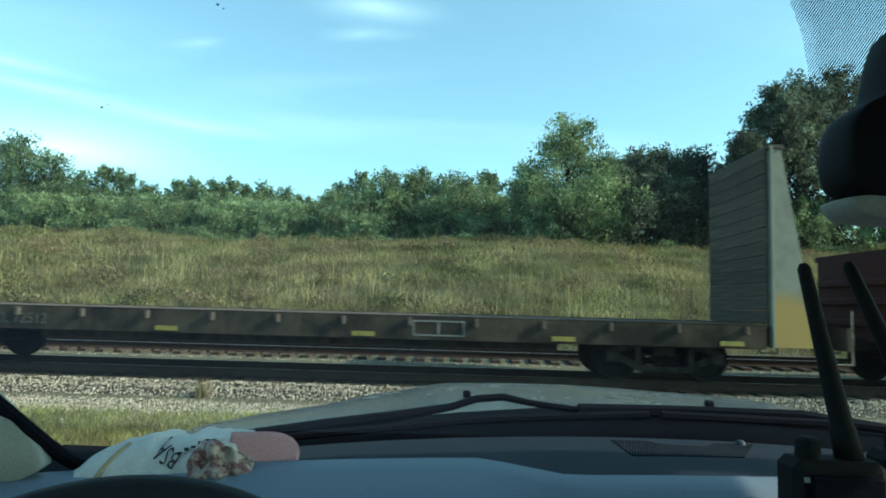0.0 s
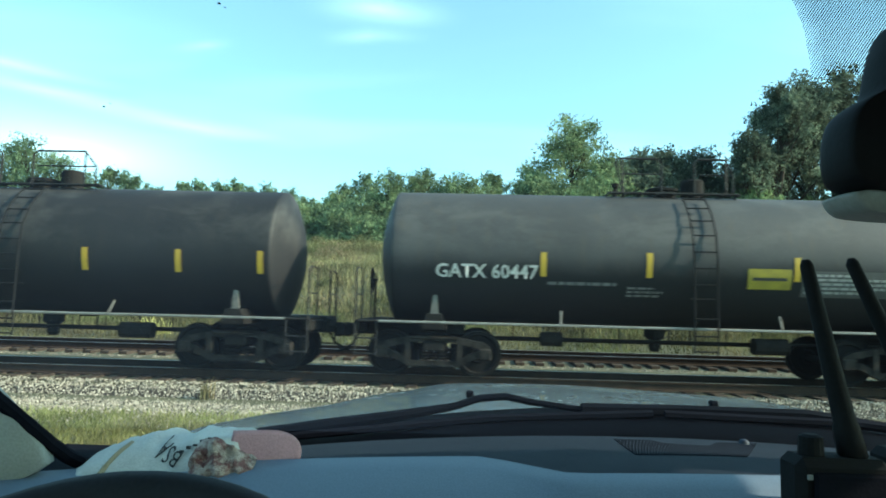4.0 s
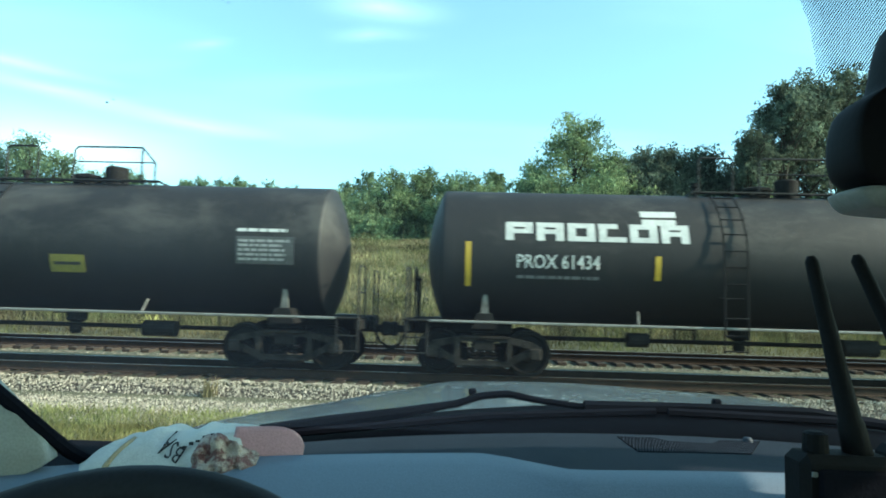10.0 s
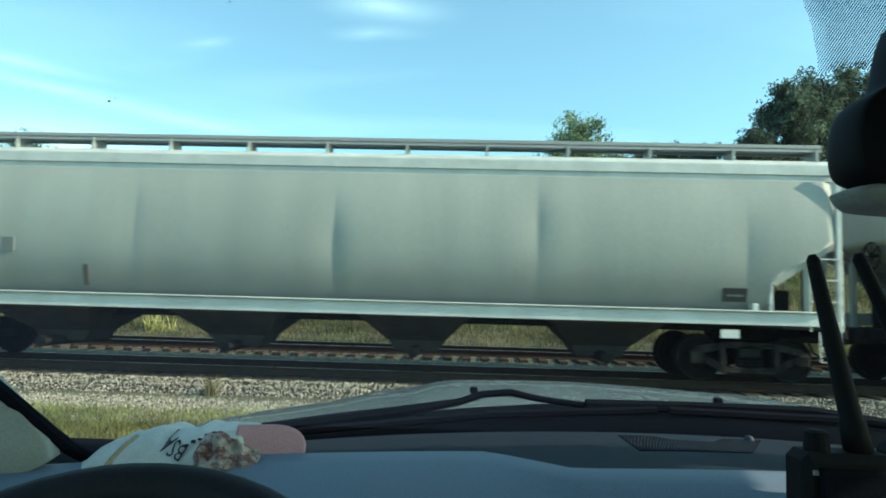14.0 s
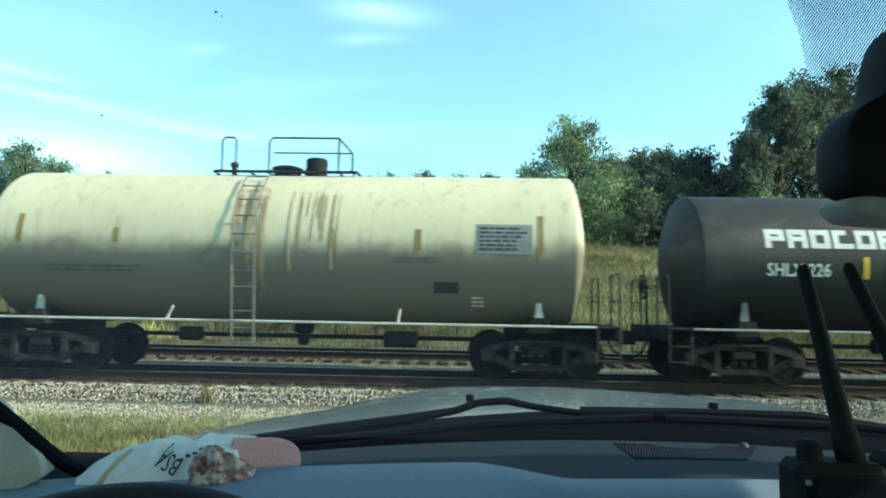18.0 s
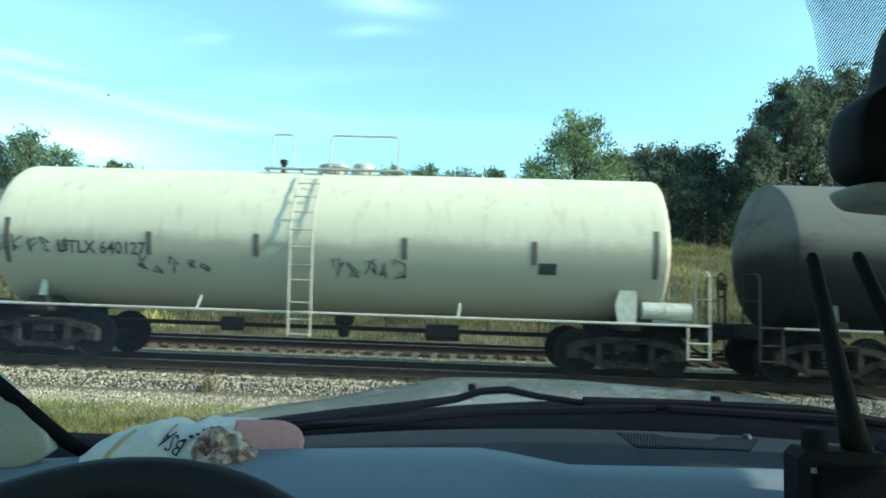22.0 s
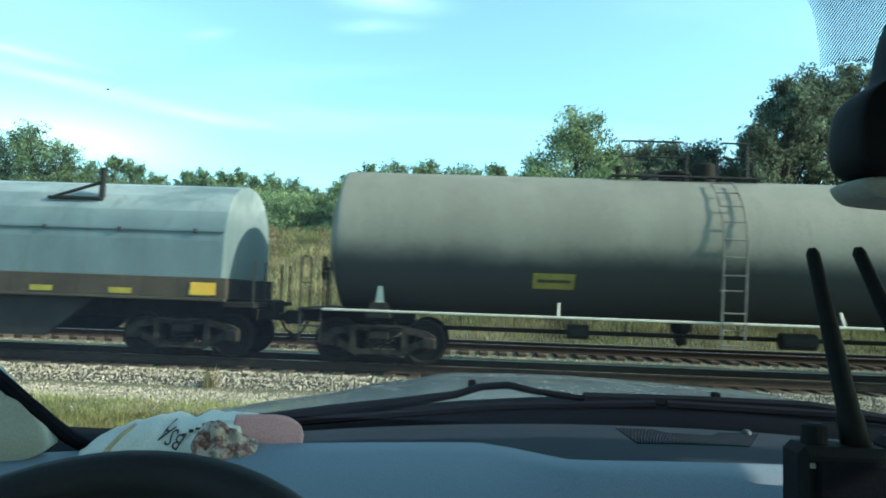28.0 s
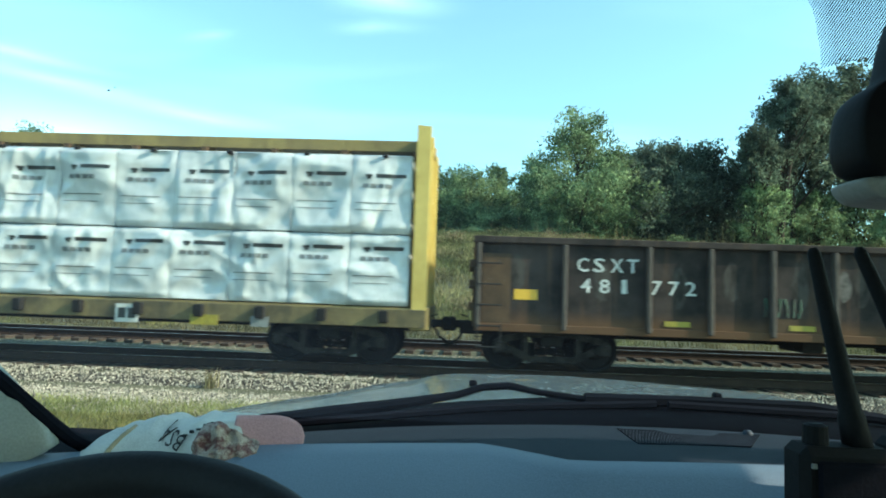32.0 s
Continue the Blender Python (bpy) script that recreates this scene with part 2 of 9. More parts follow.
def foliage(name, dark, light, trans=0.25, patch=None, scale=0.3):
    """Leaves or blades: random shade for each, optional patches of another colour over the ground."""
    m = bpy.data.materials.new(name)
    m.use_nodes = True
    nt = m.node_tree
    n, l = nt.nodes, nt.links
    b = n["Principled BSDF"]
    g = n.new("ShaderNodeNewGeometry")
    oi = n.new("ShaderNodeObjectInfo")
    rp = n.new("ShaderNodeValToRGB")
    rp.color_ramp.elements[0].color, rp.color_ramp.elements[1].color = (*dark, 1), (*light, 1)
    l.new(g.outputs["Random Per Island"], rp.inputs[0])
    last = rp.outputs[0]
    if patch:
        tc = n.new("ShaderNodeTexCoord")
        nz = n.new("ShaderNodeTexNoise"); nz.inputs["Scale"].default_value = scale; nz.inputs["Detail"].default_value = 4
        l.new(tc.outputs["Object"], nz.inputs["Vector"])
        r2 = n.new("ShaderNodeValToRGB")
        r2.color_ramp.elements[0].position, r2.color_ramp.elements[1].position = 0.44, 0.60
        l.new(nz.outputs["Fac"], r2.inputs[0])
        mx = n.new("ShaderNodeMix"); mx.data_type = "RGBA"
        mx.inputs["B"].default_value = (*patch, 1)
        l.new(r2.outputs[0], mx.inputs["Factor"]); l.new(last, mx.inputs["A"])
        last = mx.outputs["Result"]
        n5 = n.new("ShaderNodeTexNoise"); n5.inputs["Scale"].default_value = scale * 2.4; n5.inputs["Detail"].default_value = 5; n5.inputs["Roughness"].default_value = 0.6
        mp = n.new("ShaderNodeMapping"); mp.inputs["Scale"].default_value = (0.7, 1.0, 1.6)
        l.new(tc.outputs["Object"], mp.inputs[0]); l.new(mp.outputs[0], n5.inputs["Vector"])
        m5 = n.new("ShaderNodeMapRange")
        m5.inputs["From Min"].default_value, m5.inputs["From Max"].default_value, m5.inputs["To Min"].default_value, m5.inputs["To Max"].default_value = 0.38, 0.62, 0.36, 1.18
        l.new(n5.outputs["Fac"], m5.inputs["Value"])
        h5 = n.new("ShaderNodeHueSaturation")
        l.new(m5.outputs[0], h5.inputs["Value"]); l.new(last, h5.inputs["Color"])
        last = h5.outputs[0]
    hs = n.new("ShaderNodeHueSaturation")
    ma = n.new("ShaderNodeMapRange"); ma.inputs["To Min"].default_value, ma.inputs["To Max"].default_value = 0.8, 1.2
    l.new(oi.outputs["Random"], ma.inputs["Value"]); l.new(ma.outputs[0], hs.inputs["Value"])
    l.new(last, hs.inputs["Color"])
    l.new(hs.outputs[0], b.inputs["Base Color"])
    b.inputs["Roughness"].default_value = 0.75
    b.inputs["Specular IOR Level"].default_value = 0.12
    tr = n.new("ShaderNodeBsdfTranslucent")
    l.new(hs.outputs[0], tr.inputs[0])
    ms = n.new("ShaderNodeMixShader"); ms.inputs[0].default_value = trans
    l.new(b.outputs[0], ms.inputs[1]); l.new(tr.outputs[0], ms.inputs[2])
    l.new(ms.outputs[0], n["Material Output"].inputs[0])
    return m


M_BLACK = mat("tank black", (0.028, 0.0275, 0.0285), (0.016, 0.016, 0.017), rough=0.6, scale=0.7, stretch=(1, 1, 0.35), bump=0.05, mix=0.7, spec=0.2, streak=((0.038, 0.033, 0.028), 0.5), dust=((0.085, 0.080, 0.073), 0.6, 2.6, 0.44, 0.68), lower_tone=((0.013, 0.013, 0.014), 1.9, 0.4, 0.6))
M_BROWNBLACK = mat("tank rusty black", (0.030, 0.026, 0.0235), (0.018, 0.0165, 0.0155), rough=0.65, scale=0.7, stretch=(1, 1, 0.3), bump=0.06, spec=0.2, streak=((0.070, 0.050, 0.036), 0.6), dust=((0.070, 0.064, 0.055), 0.55, 2.5, 0.46, 0.66), lower_tone=((0.013, 0.0125, 0.012), 1.9, 0.4, 0.6))
M_DKGREY = mat("tank dark grey", (0.066, 0.068, 0.070), (0.045, 0.046, 0.047), rough=0.6, scale=0.6, stretch=(1, 1, 0.3), bump=0.05, spec=0.2, streak=((0.080, 0.066, 0.050), 0.5), lower_tone=((0.012, 0.0125, 0.014), 2.28, 0.28, 0.5), dust=((0.115, 0.114, 0.108), 0.5, 2.6, 0.47, 0.70))
M_DUSTTOP = mat("tank black under dust", (0.028, 0.025, 0.023), (0.018, 0.0165, 0.0157), rough=0.7, scale=0.7, stretch=(1, 1, 0.3), bump=0.06, spec=0.15, dust=((0.17, 0.16, 0.14), 0.6, 3.2, 0.48, 0.64), lower_tone=((0.012, 0.012, 0.012), 2.1, 0.4, 0.6))
M_CHAR = mat("tank charcoal", (0.046, 0.046, 0.048), (0.030, 0.030, 0.032), rough=0.6, scale=0.6, stretch=(1, 1, 0.3), bump=0.05, spec=0.2, streak=((0.056, 0.053, 0.050), 0.4), lower_tone=((0.011, 0.0115, 0.013), 2.36, 0.27, 0.5), dust=((0.074, 0.074, 0.072), 0.4, 2.6, 0.47, 0.70))
M_DUSTBROWN = mat("tank dusty brown", (0.125, 0.115, 0.095), (0.080, 0.072, 0.060), rough=0.7, scale=0.6, stretch=(1, 1, 0.3), bump=0.05, spec=0.15, streak=((0.060, 0.048, 0.036), 0.6), lower_tone=((0.030, 0.028, 0.025), 2.0, 0.4, 0.5))
M_BLUEGREY = mat("tank blue grey", (0.0595, 0.0735, 0.0805), (0.0385, 0.0462, 0.0504), rough=0.45, scale=0.7, stretch=(1, 1, 0.3), bump=0.05, spec=0.22, lower_tone=((0.018, 0.020, 0.022), 2.1, 0.4, 0.5))
M_GREY = mat("tank grey", (0.20, 0.20, 0.175), (0.14, 0.14, 0.122), rough=0.7, scale=0.6, stretch=(1, 1, 0.25), bump=0.05, spec=0.12, streak=((0.12, 0.115, 0.10), 0.5), lower_tone=((0.020, 0.023, 0.026), 2.30, 0.32, 0.45))
M_DIRTY = mat("tank dusty", (0.030, 0.031, 0.033), (0.020, 0.021, 0.023), rough=0.75, scale=0.55, bump=0.05, spec=0.12, dust=((0.13, 0.134, 0.128), 0.75, 2.70, 0.30, 0.52), lower_tone=((0.010, 0.012, 0.015), 2.45, 0.15, 0.8))
# cream and white: mottled grime below, with the underside's shade put into its colour
M_CREAM = mat("tank cream", (0.589, 0.532, 0.38), (0.494, 0.437, 0.304), rough=0.6, scale=0.8, stretch=(1, 1, 0.2), bump=0.05, mix=0.7, spec=0.25, streak=((0.30, 0.24, 0.15), 0.7), lower_tone=((0.115, 0.103, 0.082), 2.60, 0.26, 0.75))
M_WHITE = mat("tank white", (0.6365, 0.608, 0.494), (0.551, 0.5272, 0.4275), rough=0.6, scale=0.8, stretch=(1, 1, 0.25), bump=0.05, mix=0.7, spec=0.25, streak=((0.32, 0.29, 0.23), 0.6), lower_tone=((0.33, 0.305, 0.25), 2.52, 0.19, 0.7))
M_TAN = mat("tank tan", (0.185, 0.163, 0.11), (0.128, 0.113, 0.078), rough=0.7, scale=0.7, stretch=(1, 1, 0.25), bump=0.05, spec=0.12, lower_tone=((0.033, 0.036, 0.038), 2.42, 0.34, 0.55), streak=((0.23, 0.19, 0.09), 0.4))
# road dirt low down, deepened by the side's downward shade put into the colour
M_HOPPER = mat("hopper paint", (0.50, 0.51, 0.455), (0.38, 0.39, 0.35), rough=0.5, scale=0.55, stretch=(1.6, 1, 0.18), bump=0.03, mix=0.7, spec=0.3, lower_tone=((0.31, 0.32, 0.285), 1.62, 0.45, 0.5))
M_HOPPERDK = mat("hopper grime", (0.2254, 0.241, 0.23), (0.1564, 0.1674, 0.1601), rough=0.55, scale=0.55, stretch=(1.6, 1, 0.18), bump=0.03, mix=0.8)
# same dirt and painted downward shade, stronger
M_HOPGREY = mat("hopper grey paint", (0.40, 0.412, 0.37), (0.30, 0.312, 0.283), rough=0.5, scale=0.55, stretch=(1.6, 1, 0.18), bump=0.03, mix=0.7, spec=0.3, lower_tone=((0.15, 0.158, 0.146), 1.92, 0.60, 0.5))
M_HOPTWO = mat("hopper paint over grime", (0.5301, 0.5441, 0.479), (0.3999, 0.4139, 0.3674), rough=0.5, scale=0.55, stretch=(1.6, 1, 0.18), bump=0.03, mix=0.7, spec=0.3, lower_tone=((0.205, 0.222, 0.212), 2.34, 0.03, 0.06))
M_HOPMID = mat("hopper repaint", (0.40, 0.415, 0.385), (0.31, 0.325, 0.30), rough=0.5, scale=0.55, stretch=(1.6, 1, 0.18), bump=0.03, mix=0.8)
M_HOPWHITE = mat("hopper white trim", (0.6696, 0.6789, 0.6417), (0.5115, 0.5208, 0.4836), rough=0.45, scale=2, bump=0.03)
M_STEEL = mat("grimy steel", (0.024, 0.0222, 0.0204), (0.012, 0.011, 0.0104), rough=0.85, scale=3, bump=0.2, spec=0.1)
M_TRUCK = mat("truck casting", (0.038, 0.034, 0.030), (0.013, 0.012, 0.011), rough=0.9, scale=4, bump=0.25, spec=0.08, mix=0.35)
M_WHEEL = mat("wheel steel", (0.016, 0.015, 0.014), (0.010, 0.0095, 0.009), rough=0.8, metal=0.0, scale=6, spec=0.1)
M_RAILIRON = mat("handrail", (0.030, 0.030, 0.030), (0.018, 0.018, 0.018), rough=0.65, scale=8, bump=0.1, spec=0.2)
M_TANKIRON = mat("ladder iron", (0.020, 0.020, 0.021), (0.012, 0.012, 0.013), rough=0.8, scale=8, bump=0.1, spec=0.08)
M_PALEIRON = mat("pale handrail", (0.50, 0.50, 0.46), (0.33, 0.33, 0.30), rough=0.5, scale=8, bump=0.1)
M_DULLREF = mat("dull reflector", (0.12, 0.098, 0.08), (0.08, 0.066, 0.055), rough=0.6, scale=6, bump=0)
M_YELLOW = mat("yellow reflector", (0.58, 0.38, 0.03), (0.40, 0.26, 0.03), rough=0.45, scale=5, bump=0.02)
M_PANELY = mat("yellow panel", (0.36, 0.29, 0.03), (0.24, 0.19, 0.025), rough=0.6, scale=5, bump=0.02)
M_LETTER = mat("white lettering", (0.62, 0.62, 0.59), (0.44, 0.44, 0.42), rough=0.5, scale=7, bump=0.0)
M_FADED = mat("faded lettering", (0.17, 0.17, 0.165), (0.10, 0.10, 0.10), rough=0.6, scale=7, bump=0.0)
M_DARKLET = mat("dark lettering", (0.035, 0.037, 0.035), (0.02, 0.02, 0.02), rough=0.5, scale=7, bump=0.0)
M_DECAL = mat("pale decal panel", (0.24, 0.25, 0.25), (0.15, 0.155, 0.155), rough=0.5, scale=9, bump=0.0)
M_RED = mat("red placard", (0.52, 0.11, 0.06), (0.40, 0.08, 0.05), rough=0.5, scale=6, bump=0.0)
M_GOLD = mat("amber panel", (0.72, 0.42, 0.04), (0.6, 0.33, 0.03), rough=0.45, scale=4, bump=0.0)
M_CARYEL = mat("car yellow", (0.33, 0.245, 0.09), (0.15, 0.11, 0.055), rough=0.6, scale=1.5, bump=0.05, mix=0.6, spec=0.2, streak=((0.12, 0.085, 0.045), 0.6))
M_GON = mat("gondola rust", (0.060, 0.047, 0.042), (0.024, 0.020, 0.0185), rough=0.85, scale=1.6, bump=0.25, mix=0.35, spec=0.1, streak=((0.13, 0.072, 0.040), 0.6), lower_tone=((0.105, 0.058, 0.032), 1.10, 0.18, 0.5))
M_GONRUST = mat("bright rust", (0.125, 0.078, 0.046), (0.060, 0.042, 0.030), rough=0.85, scale=2.5, bump=0.25, spec=0.1)
M_GONRIB = mat("rib dust", (0.115, 0.098, 0.086), (0.060, 0.050, 0.044), rough=0.85, scale=2.5, bump=0.2, spec=0.1)
M_WOOD = mat("weathered boards", (0.115, 0.096, 0.078), (0.062, 0.051, 0.042), rough=0.9, scale=2.0, stretch=(1, 0.6, 9), bump=0.3, spread=0.18, spec=0.1)
M_DECK = mat("flat deck side", (0.060, 0.050, 0.037), (0.019, 0.017, 0.014), rough=0.9, scale=1.5, bump=0.2, spec=0.08, mix=0.35, streak=((0.016, 0.014, 0.012), 0.6))
# brighter copy of the car yellow, sunlight on the bulkheads put into its colour
M_BULKYEL = mat("sunlit bulkhead yellow", (0.66, 0.50, 0.16), (0.50, 0.36, 0.10), rough=0.55, scale=1.5, bump=0.05, spec=0.25)
M_COILBLUE = mat("coil hood blue", (0.138, 0.1886, 0.207), (0.0966, 0.1334, 0.1472), rough=0.5, scale=1.2, stretch=(1, 1, 0.3), bump=0.05, spec=0.25, streak=((0.10, 0.105, 0.095), 0.6), dust=((0.27, 0.315, 0.32), 0.8, 2.95, 0.34, 0.62))
M_COILBROWN = mat("coil hood brown", (0.082, 0.069, 0.067), (0.054, 0.045, 0.044), rough=0.65, scale=1.2, stretch=(1, 1, 0.3), bump=0.06, spec=0.2, streak=((0.055, 0.045, 0.042), 0.6), dust=((0.15, 0.135, 0.13), 0.6, 3.2, 0.40, 0.65))
M_COILSILL = mat("coil car sill", (0.085, 0.066, 0.047), (0.048, 0.039, 0.031), rough=0.8, scale=1.6, bump=0.1, spec=0.12, streak=((0.030, 0.026, 0.023), 0.7))
M_BELLY = mat("belly sheet grey", (0.036, 0.034, 0.031), (0.016, 0.0155, 0.015), rough=0.8, scale=1.3, bump=0.1, spec=0.12, streak=((0.022, 0.020, 0.019), 0.6))
M_COILCREAM = mat("coil hood cream", (0.62, 0.43, 0.17), (0.48, 0.32, 0.12), rough=0.5, scale=1.5, bump=0.03)
M_MAROON = mat("maroon car", (0.065, 0.020, 0.020), (0.038, 0.014, 0.014), rough=0.7, scale=1.5, bump=0.1, spec=0.2)
M_WRAP = mat("wrap film", (0.64, 0.65, 0.65), (0.46, 0.48, 0.49), rough=0.18, scale=1.1, stretch=(1, 1, 0.6), bump=0.15, fine=7.0, mix=0.6, coat=0.3)
M_FILMINK = mat("print under film", (0.20, 0.21, 0.215), (0.13, 0.135, 0.14), rough=0.35, scale=7, bump=0)
M_GRAFW = mat("graffiti silver", (0.48, 0.495, 0.485), (0.37, 0.385, 0.38), rough=0.4, scale=3, bump=0.0)
M_GRAFG = mat("graffiti green", (0.17, 0.33, 0.09), (0.40, 0.52, 0.28), rough=0.5, scale=3, bump=0.0)

M_BALLAST = mat("ballast bed", (0.085, 0.074, 0.062), (0.030, 0.026, 0.022), rough=0.95, scale=14, fine=45, bump=0.8, spec=0.1)
M_STONE = foliage("ballast stone", (0.045, 0.041, 0.034), (0.43, 0.385, 0.305), 0.0)
M_TIE = mat("tie timber", (0.080, 0.062, 0.048), (0.040, 0.032, 0.026), rough=0.95, scale=3, stretch=(6, 1, 1), bump=0.4, spread=0.2, spec=0.1)
M_RAIL = mat("rail web", (0.050, 0.034, 0.024), (0.028, 0.020, 0.016), rough=0.85, scale=3, bump=0.2, spec=0.1)
M_RAILTOP = mat("rail head", (0.40, 0.38, 0.35), (0.28, 0.26, 0.24), rough=0.3, metal=0.9, scale=4, bump=0.03)
M_SOIL = mat("dry ground", (0.105, 0.10, 0.055), (0.058, 0.058, 0.030), rough=0.95, scale=0.35, fine=9, bump=0.6)
M_GRASSDRY = foliage("dry grass", (0.25, 0.222, 0.112), (0.45, 0.405, 0.205), 0.35, (0.165, 0.175, 0.075), 0.16)
M_GRASSGRN = foliage("green grass", (0.115, 0.135, 0.055), (0.25, 0.25, 0.11), 0.35, (0.25, 0.215, 0.115), 0.3)
M_GRASSROAD = foliage("roadside grass blades", (0.16, 0.185, 0.065), (0.34, 0.35, 0.14), 0.4, (0.27, 0.25, 0.12), 0.5)
M_WEEDBROWN = foliage("withered weeds", (0.18, 0.14, 0.085), (0.36, 0.29, 0.17), 0.3)
M_FLOWER = foliage("pale blossom", (0.30, 0.30, 0.10), (0.55, 0.52, 0.20), 0.3)
M_LEAF = foliage("green leaves", (0.155, 0.235, 0.125), (0.33, 0.43, 0.22), 0.52, (0.135, 0.205, 0.11), 0.32)
M_LEAFDK = foliage("dark leaves", (0.095, 0.130, 0.098), (0.22, 0.27, 0.19), 0.48, (0.092, 0.125, 0.092), 0.3)
M_LEAFLT = foliage("light leaves", (0.19, 0.28, 0.145), (0.40, 0.50, 0.255), 0.52, (0.13, 0.205, 0.105), 0.32)
M_BARK = mat("bark", (0.075, 0.060, 0.048), (0.038, 0.030, 0.025), rough=0.9, scale=3, stretch=(1, 1, 0.3), bump=0.5, spec=0.1)

M_DASH = mat("dash vinyl", (0.034, 0.044, 0.063), (0.028, 0.037, 0.055), rough=0.6, scale=3, fine=500, bump=0.08, spec=0.2)
M_DASHLT = mat("dash pad pale", (0.146, 0.190, 0.244), (0.130, 0.171, 0.222), rough=0.6, scale=3, fine=500, bump=0.06, spec=0.2)
M_BLACKTRIM = mat("black trim", (0.008, 0.009, 0.014), (0.006, 0.0065, 0.010), rough=0.8, scale=8, fine=300, bump=0.08, spec=0.02)
M_PILLAR = mat("pillar trim", (0.33, 0.355, 0.345), (0.285, 0.31, 0.30), rough=0.9, scale=5, fine=300, bump=0.05, spec=0.2)
M_ROOFLIN = mat("headlining", (0.30, 0.30, 0.28), (0.24, 0.24, 0.225), rough=0.95, scale=5, fine=300, bump=0.1)
M_HOOD = mat("car paint", (0.20, 0.245, 0.268), (0.19, 0.235, 0.257), rough=0.25, scale=4, fine=200, bump=0.0, coat=0.5)
M_RUBBER = mat("rubber", (0.0042, 0.0052, 0.009), (0.003, 0.0038, 0.0065), rough=0.7, scale=8, fine=200, bump=0.05, spec=0.04)
M_WHEELRIM = mat("steering wheel grip", (0.019, 0.021, 0.026), (0.014, 0.0155, 0.020), rough=0.6, scale=8, fine=300, bump=0.05, spec=0.15)
M_MIRRORBACK = mat("mirror shell", (0.0065, 0.006, 0.008), (0.005, 0.0047, 0.006), rough=0.6, scale=6, fine=200, bump=0.02, spec=0.10)
M_PLASTICGREY = mat("grey plastic", (0.23, 0.23, 0.22), (0.18, 0.18, 0.17), rough=0.5, scale=6, fine=200, bump=0.05)
M_RADIO = mat("radio plastic", (0.012, 0.012, 0.014), (0.008, 0.008, 0.009), rough=0.7, scale=9, fine=300, bump=0.06, spec=0.08)
M_CAPCLOTH = mat("cap cloth", (0.589, 0.589, 0.551), (0.475, 0.475, 0.4417), rough=0.95, scale=14, fine=420, bump=0.12)
M_CAPTAN = mat("cap trim", (0.40, 0.33, 0.20), (0.30, 0.24, 0.15), rough=0.95, scale=20, fine=420, bump=0.25)
M_CAPPINK = mat("cap bill", (0.52, 0.29, 0.31), (0.46, 0.25, 0.27), rough=0.9, scale=10, fine=420, bump=0.1)
M_CAPLACE = mat("cap lace", (0.46, 0.38, 0.33), (0.17, 0.075, 0.07), rough=0.95, scale=70, fine=300, bump=0.4, mix=0.2)
M_CAPINK = mat("cap print", (0.03, 0.03, 0.035), (0.02, 0.02, 0.022), rough=0.9, scale=10, bump=0.0)
M_CAPPLUM = mat("dark plum print", (0.12, 0.03, 0.03), (0.08, 0.02, 0.02), rough=0.6, scale=30, bump=0.0)


def glass_material():
    m = bpy.data.materials.new("windshield glass")
    m.use_nodes = True
    nt = m.node_tree
    n, l = nt.nodes, nt.links
    n.remove(n["Principled BSDF"])
    t = n.new("ShaderNodeBsdfTransparent"); t.inputs[0].default_value = (0.93, 0.97, 0.96, 1)
    g = n.new("ShaderNodeBsdfGlossy"); g.inputs["Roughness"].default_value = 0.25
    f = n.new("ShaderNodeFresnel"); f.inputs[0].default_value = 1.04
    mx = n.new("ShaderNodeMixShader")
    l.new(f.outputs[0], mx.inputs[0]); l.new(t.outputs[0], mx.inputs[1]); l.new(g.outputs[0], mx.inputs[2])
    # a thin uneven dust film, tinted blue to paint haze over the view
    tc = n.new("ShaderNodeTexCoord")
    nz = n.new("ShaderNodeTexNoise"); nz.inputs["Scale"].default_value = 5.0; nz.inputs["Detail"].default_value = 5
    l.new(tc.outputs["Object"], nz.inputs["Vector"])
    mr = n.new("ShaderNodeMapRange")
    mr.inputs["From Min"].default_value, mr.inputs["From Max"].default_value, mr.inputs["To Min"].default_value, mr.inputs["To Max"].default_value = 0.3, 0.7, 0.8, 1.25
    l.new(nz.outputs["Fac"], mr.inputs["Value"])
    film = n.new("ShaderNodeBsdfTranslucent"); film.inputs[0].default_value = (0.78, 0.80, 1.0, 1)
    m2 = n.new("ShaderNodeMixShader")
    # thicker on the driver's side, where the painted haze is stronger
    sx = n.new("ShaderNodeSeparateXYZ"); l.new(tc.outputs["Object"], sx.inputs[0])
    side = n.new("ShaderNodeMapRange"); side.interpolation_type = "SMOOTHSTEP"
    side.inputs["From Min"].default_value, side.inputs["From Max"].default_value, side.inputs["To Min"].default_value, side.inputs["To Max"].default_value = -0.85, 0.15, 0.019, 0.0032
    l.new(sx.outputs["X"], side.inputs["Value"])
    both = n.new("ShaderNodeMath"); both.operation = "MULTIPLY"
    l.new(mr.outputs[0], both.inputs[0]); l.new(side.outputs[0], both.inputs[1])
    l.new(both.outputs[0], m2.inputs[0]); l.new(mx.outputs[0], m2.inputs[1]); l.new(film.outputs[0], m2.inputs[2])
    l.new(m2.outputs[0], n["Material Output"].inputs[0])
    return m


M_GLASS = glass_material()


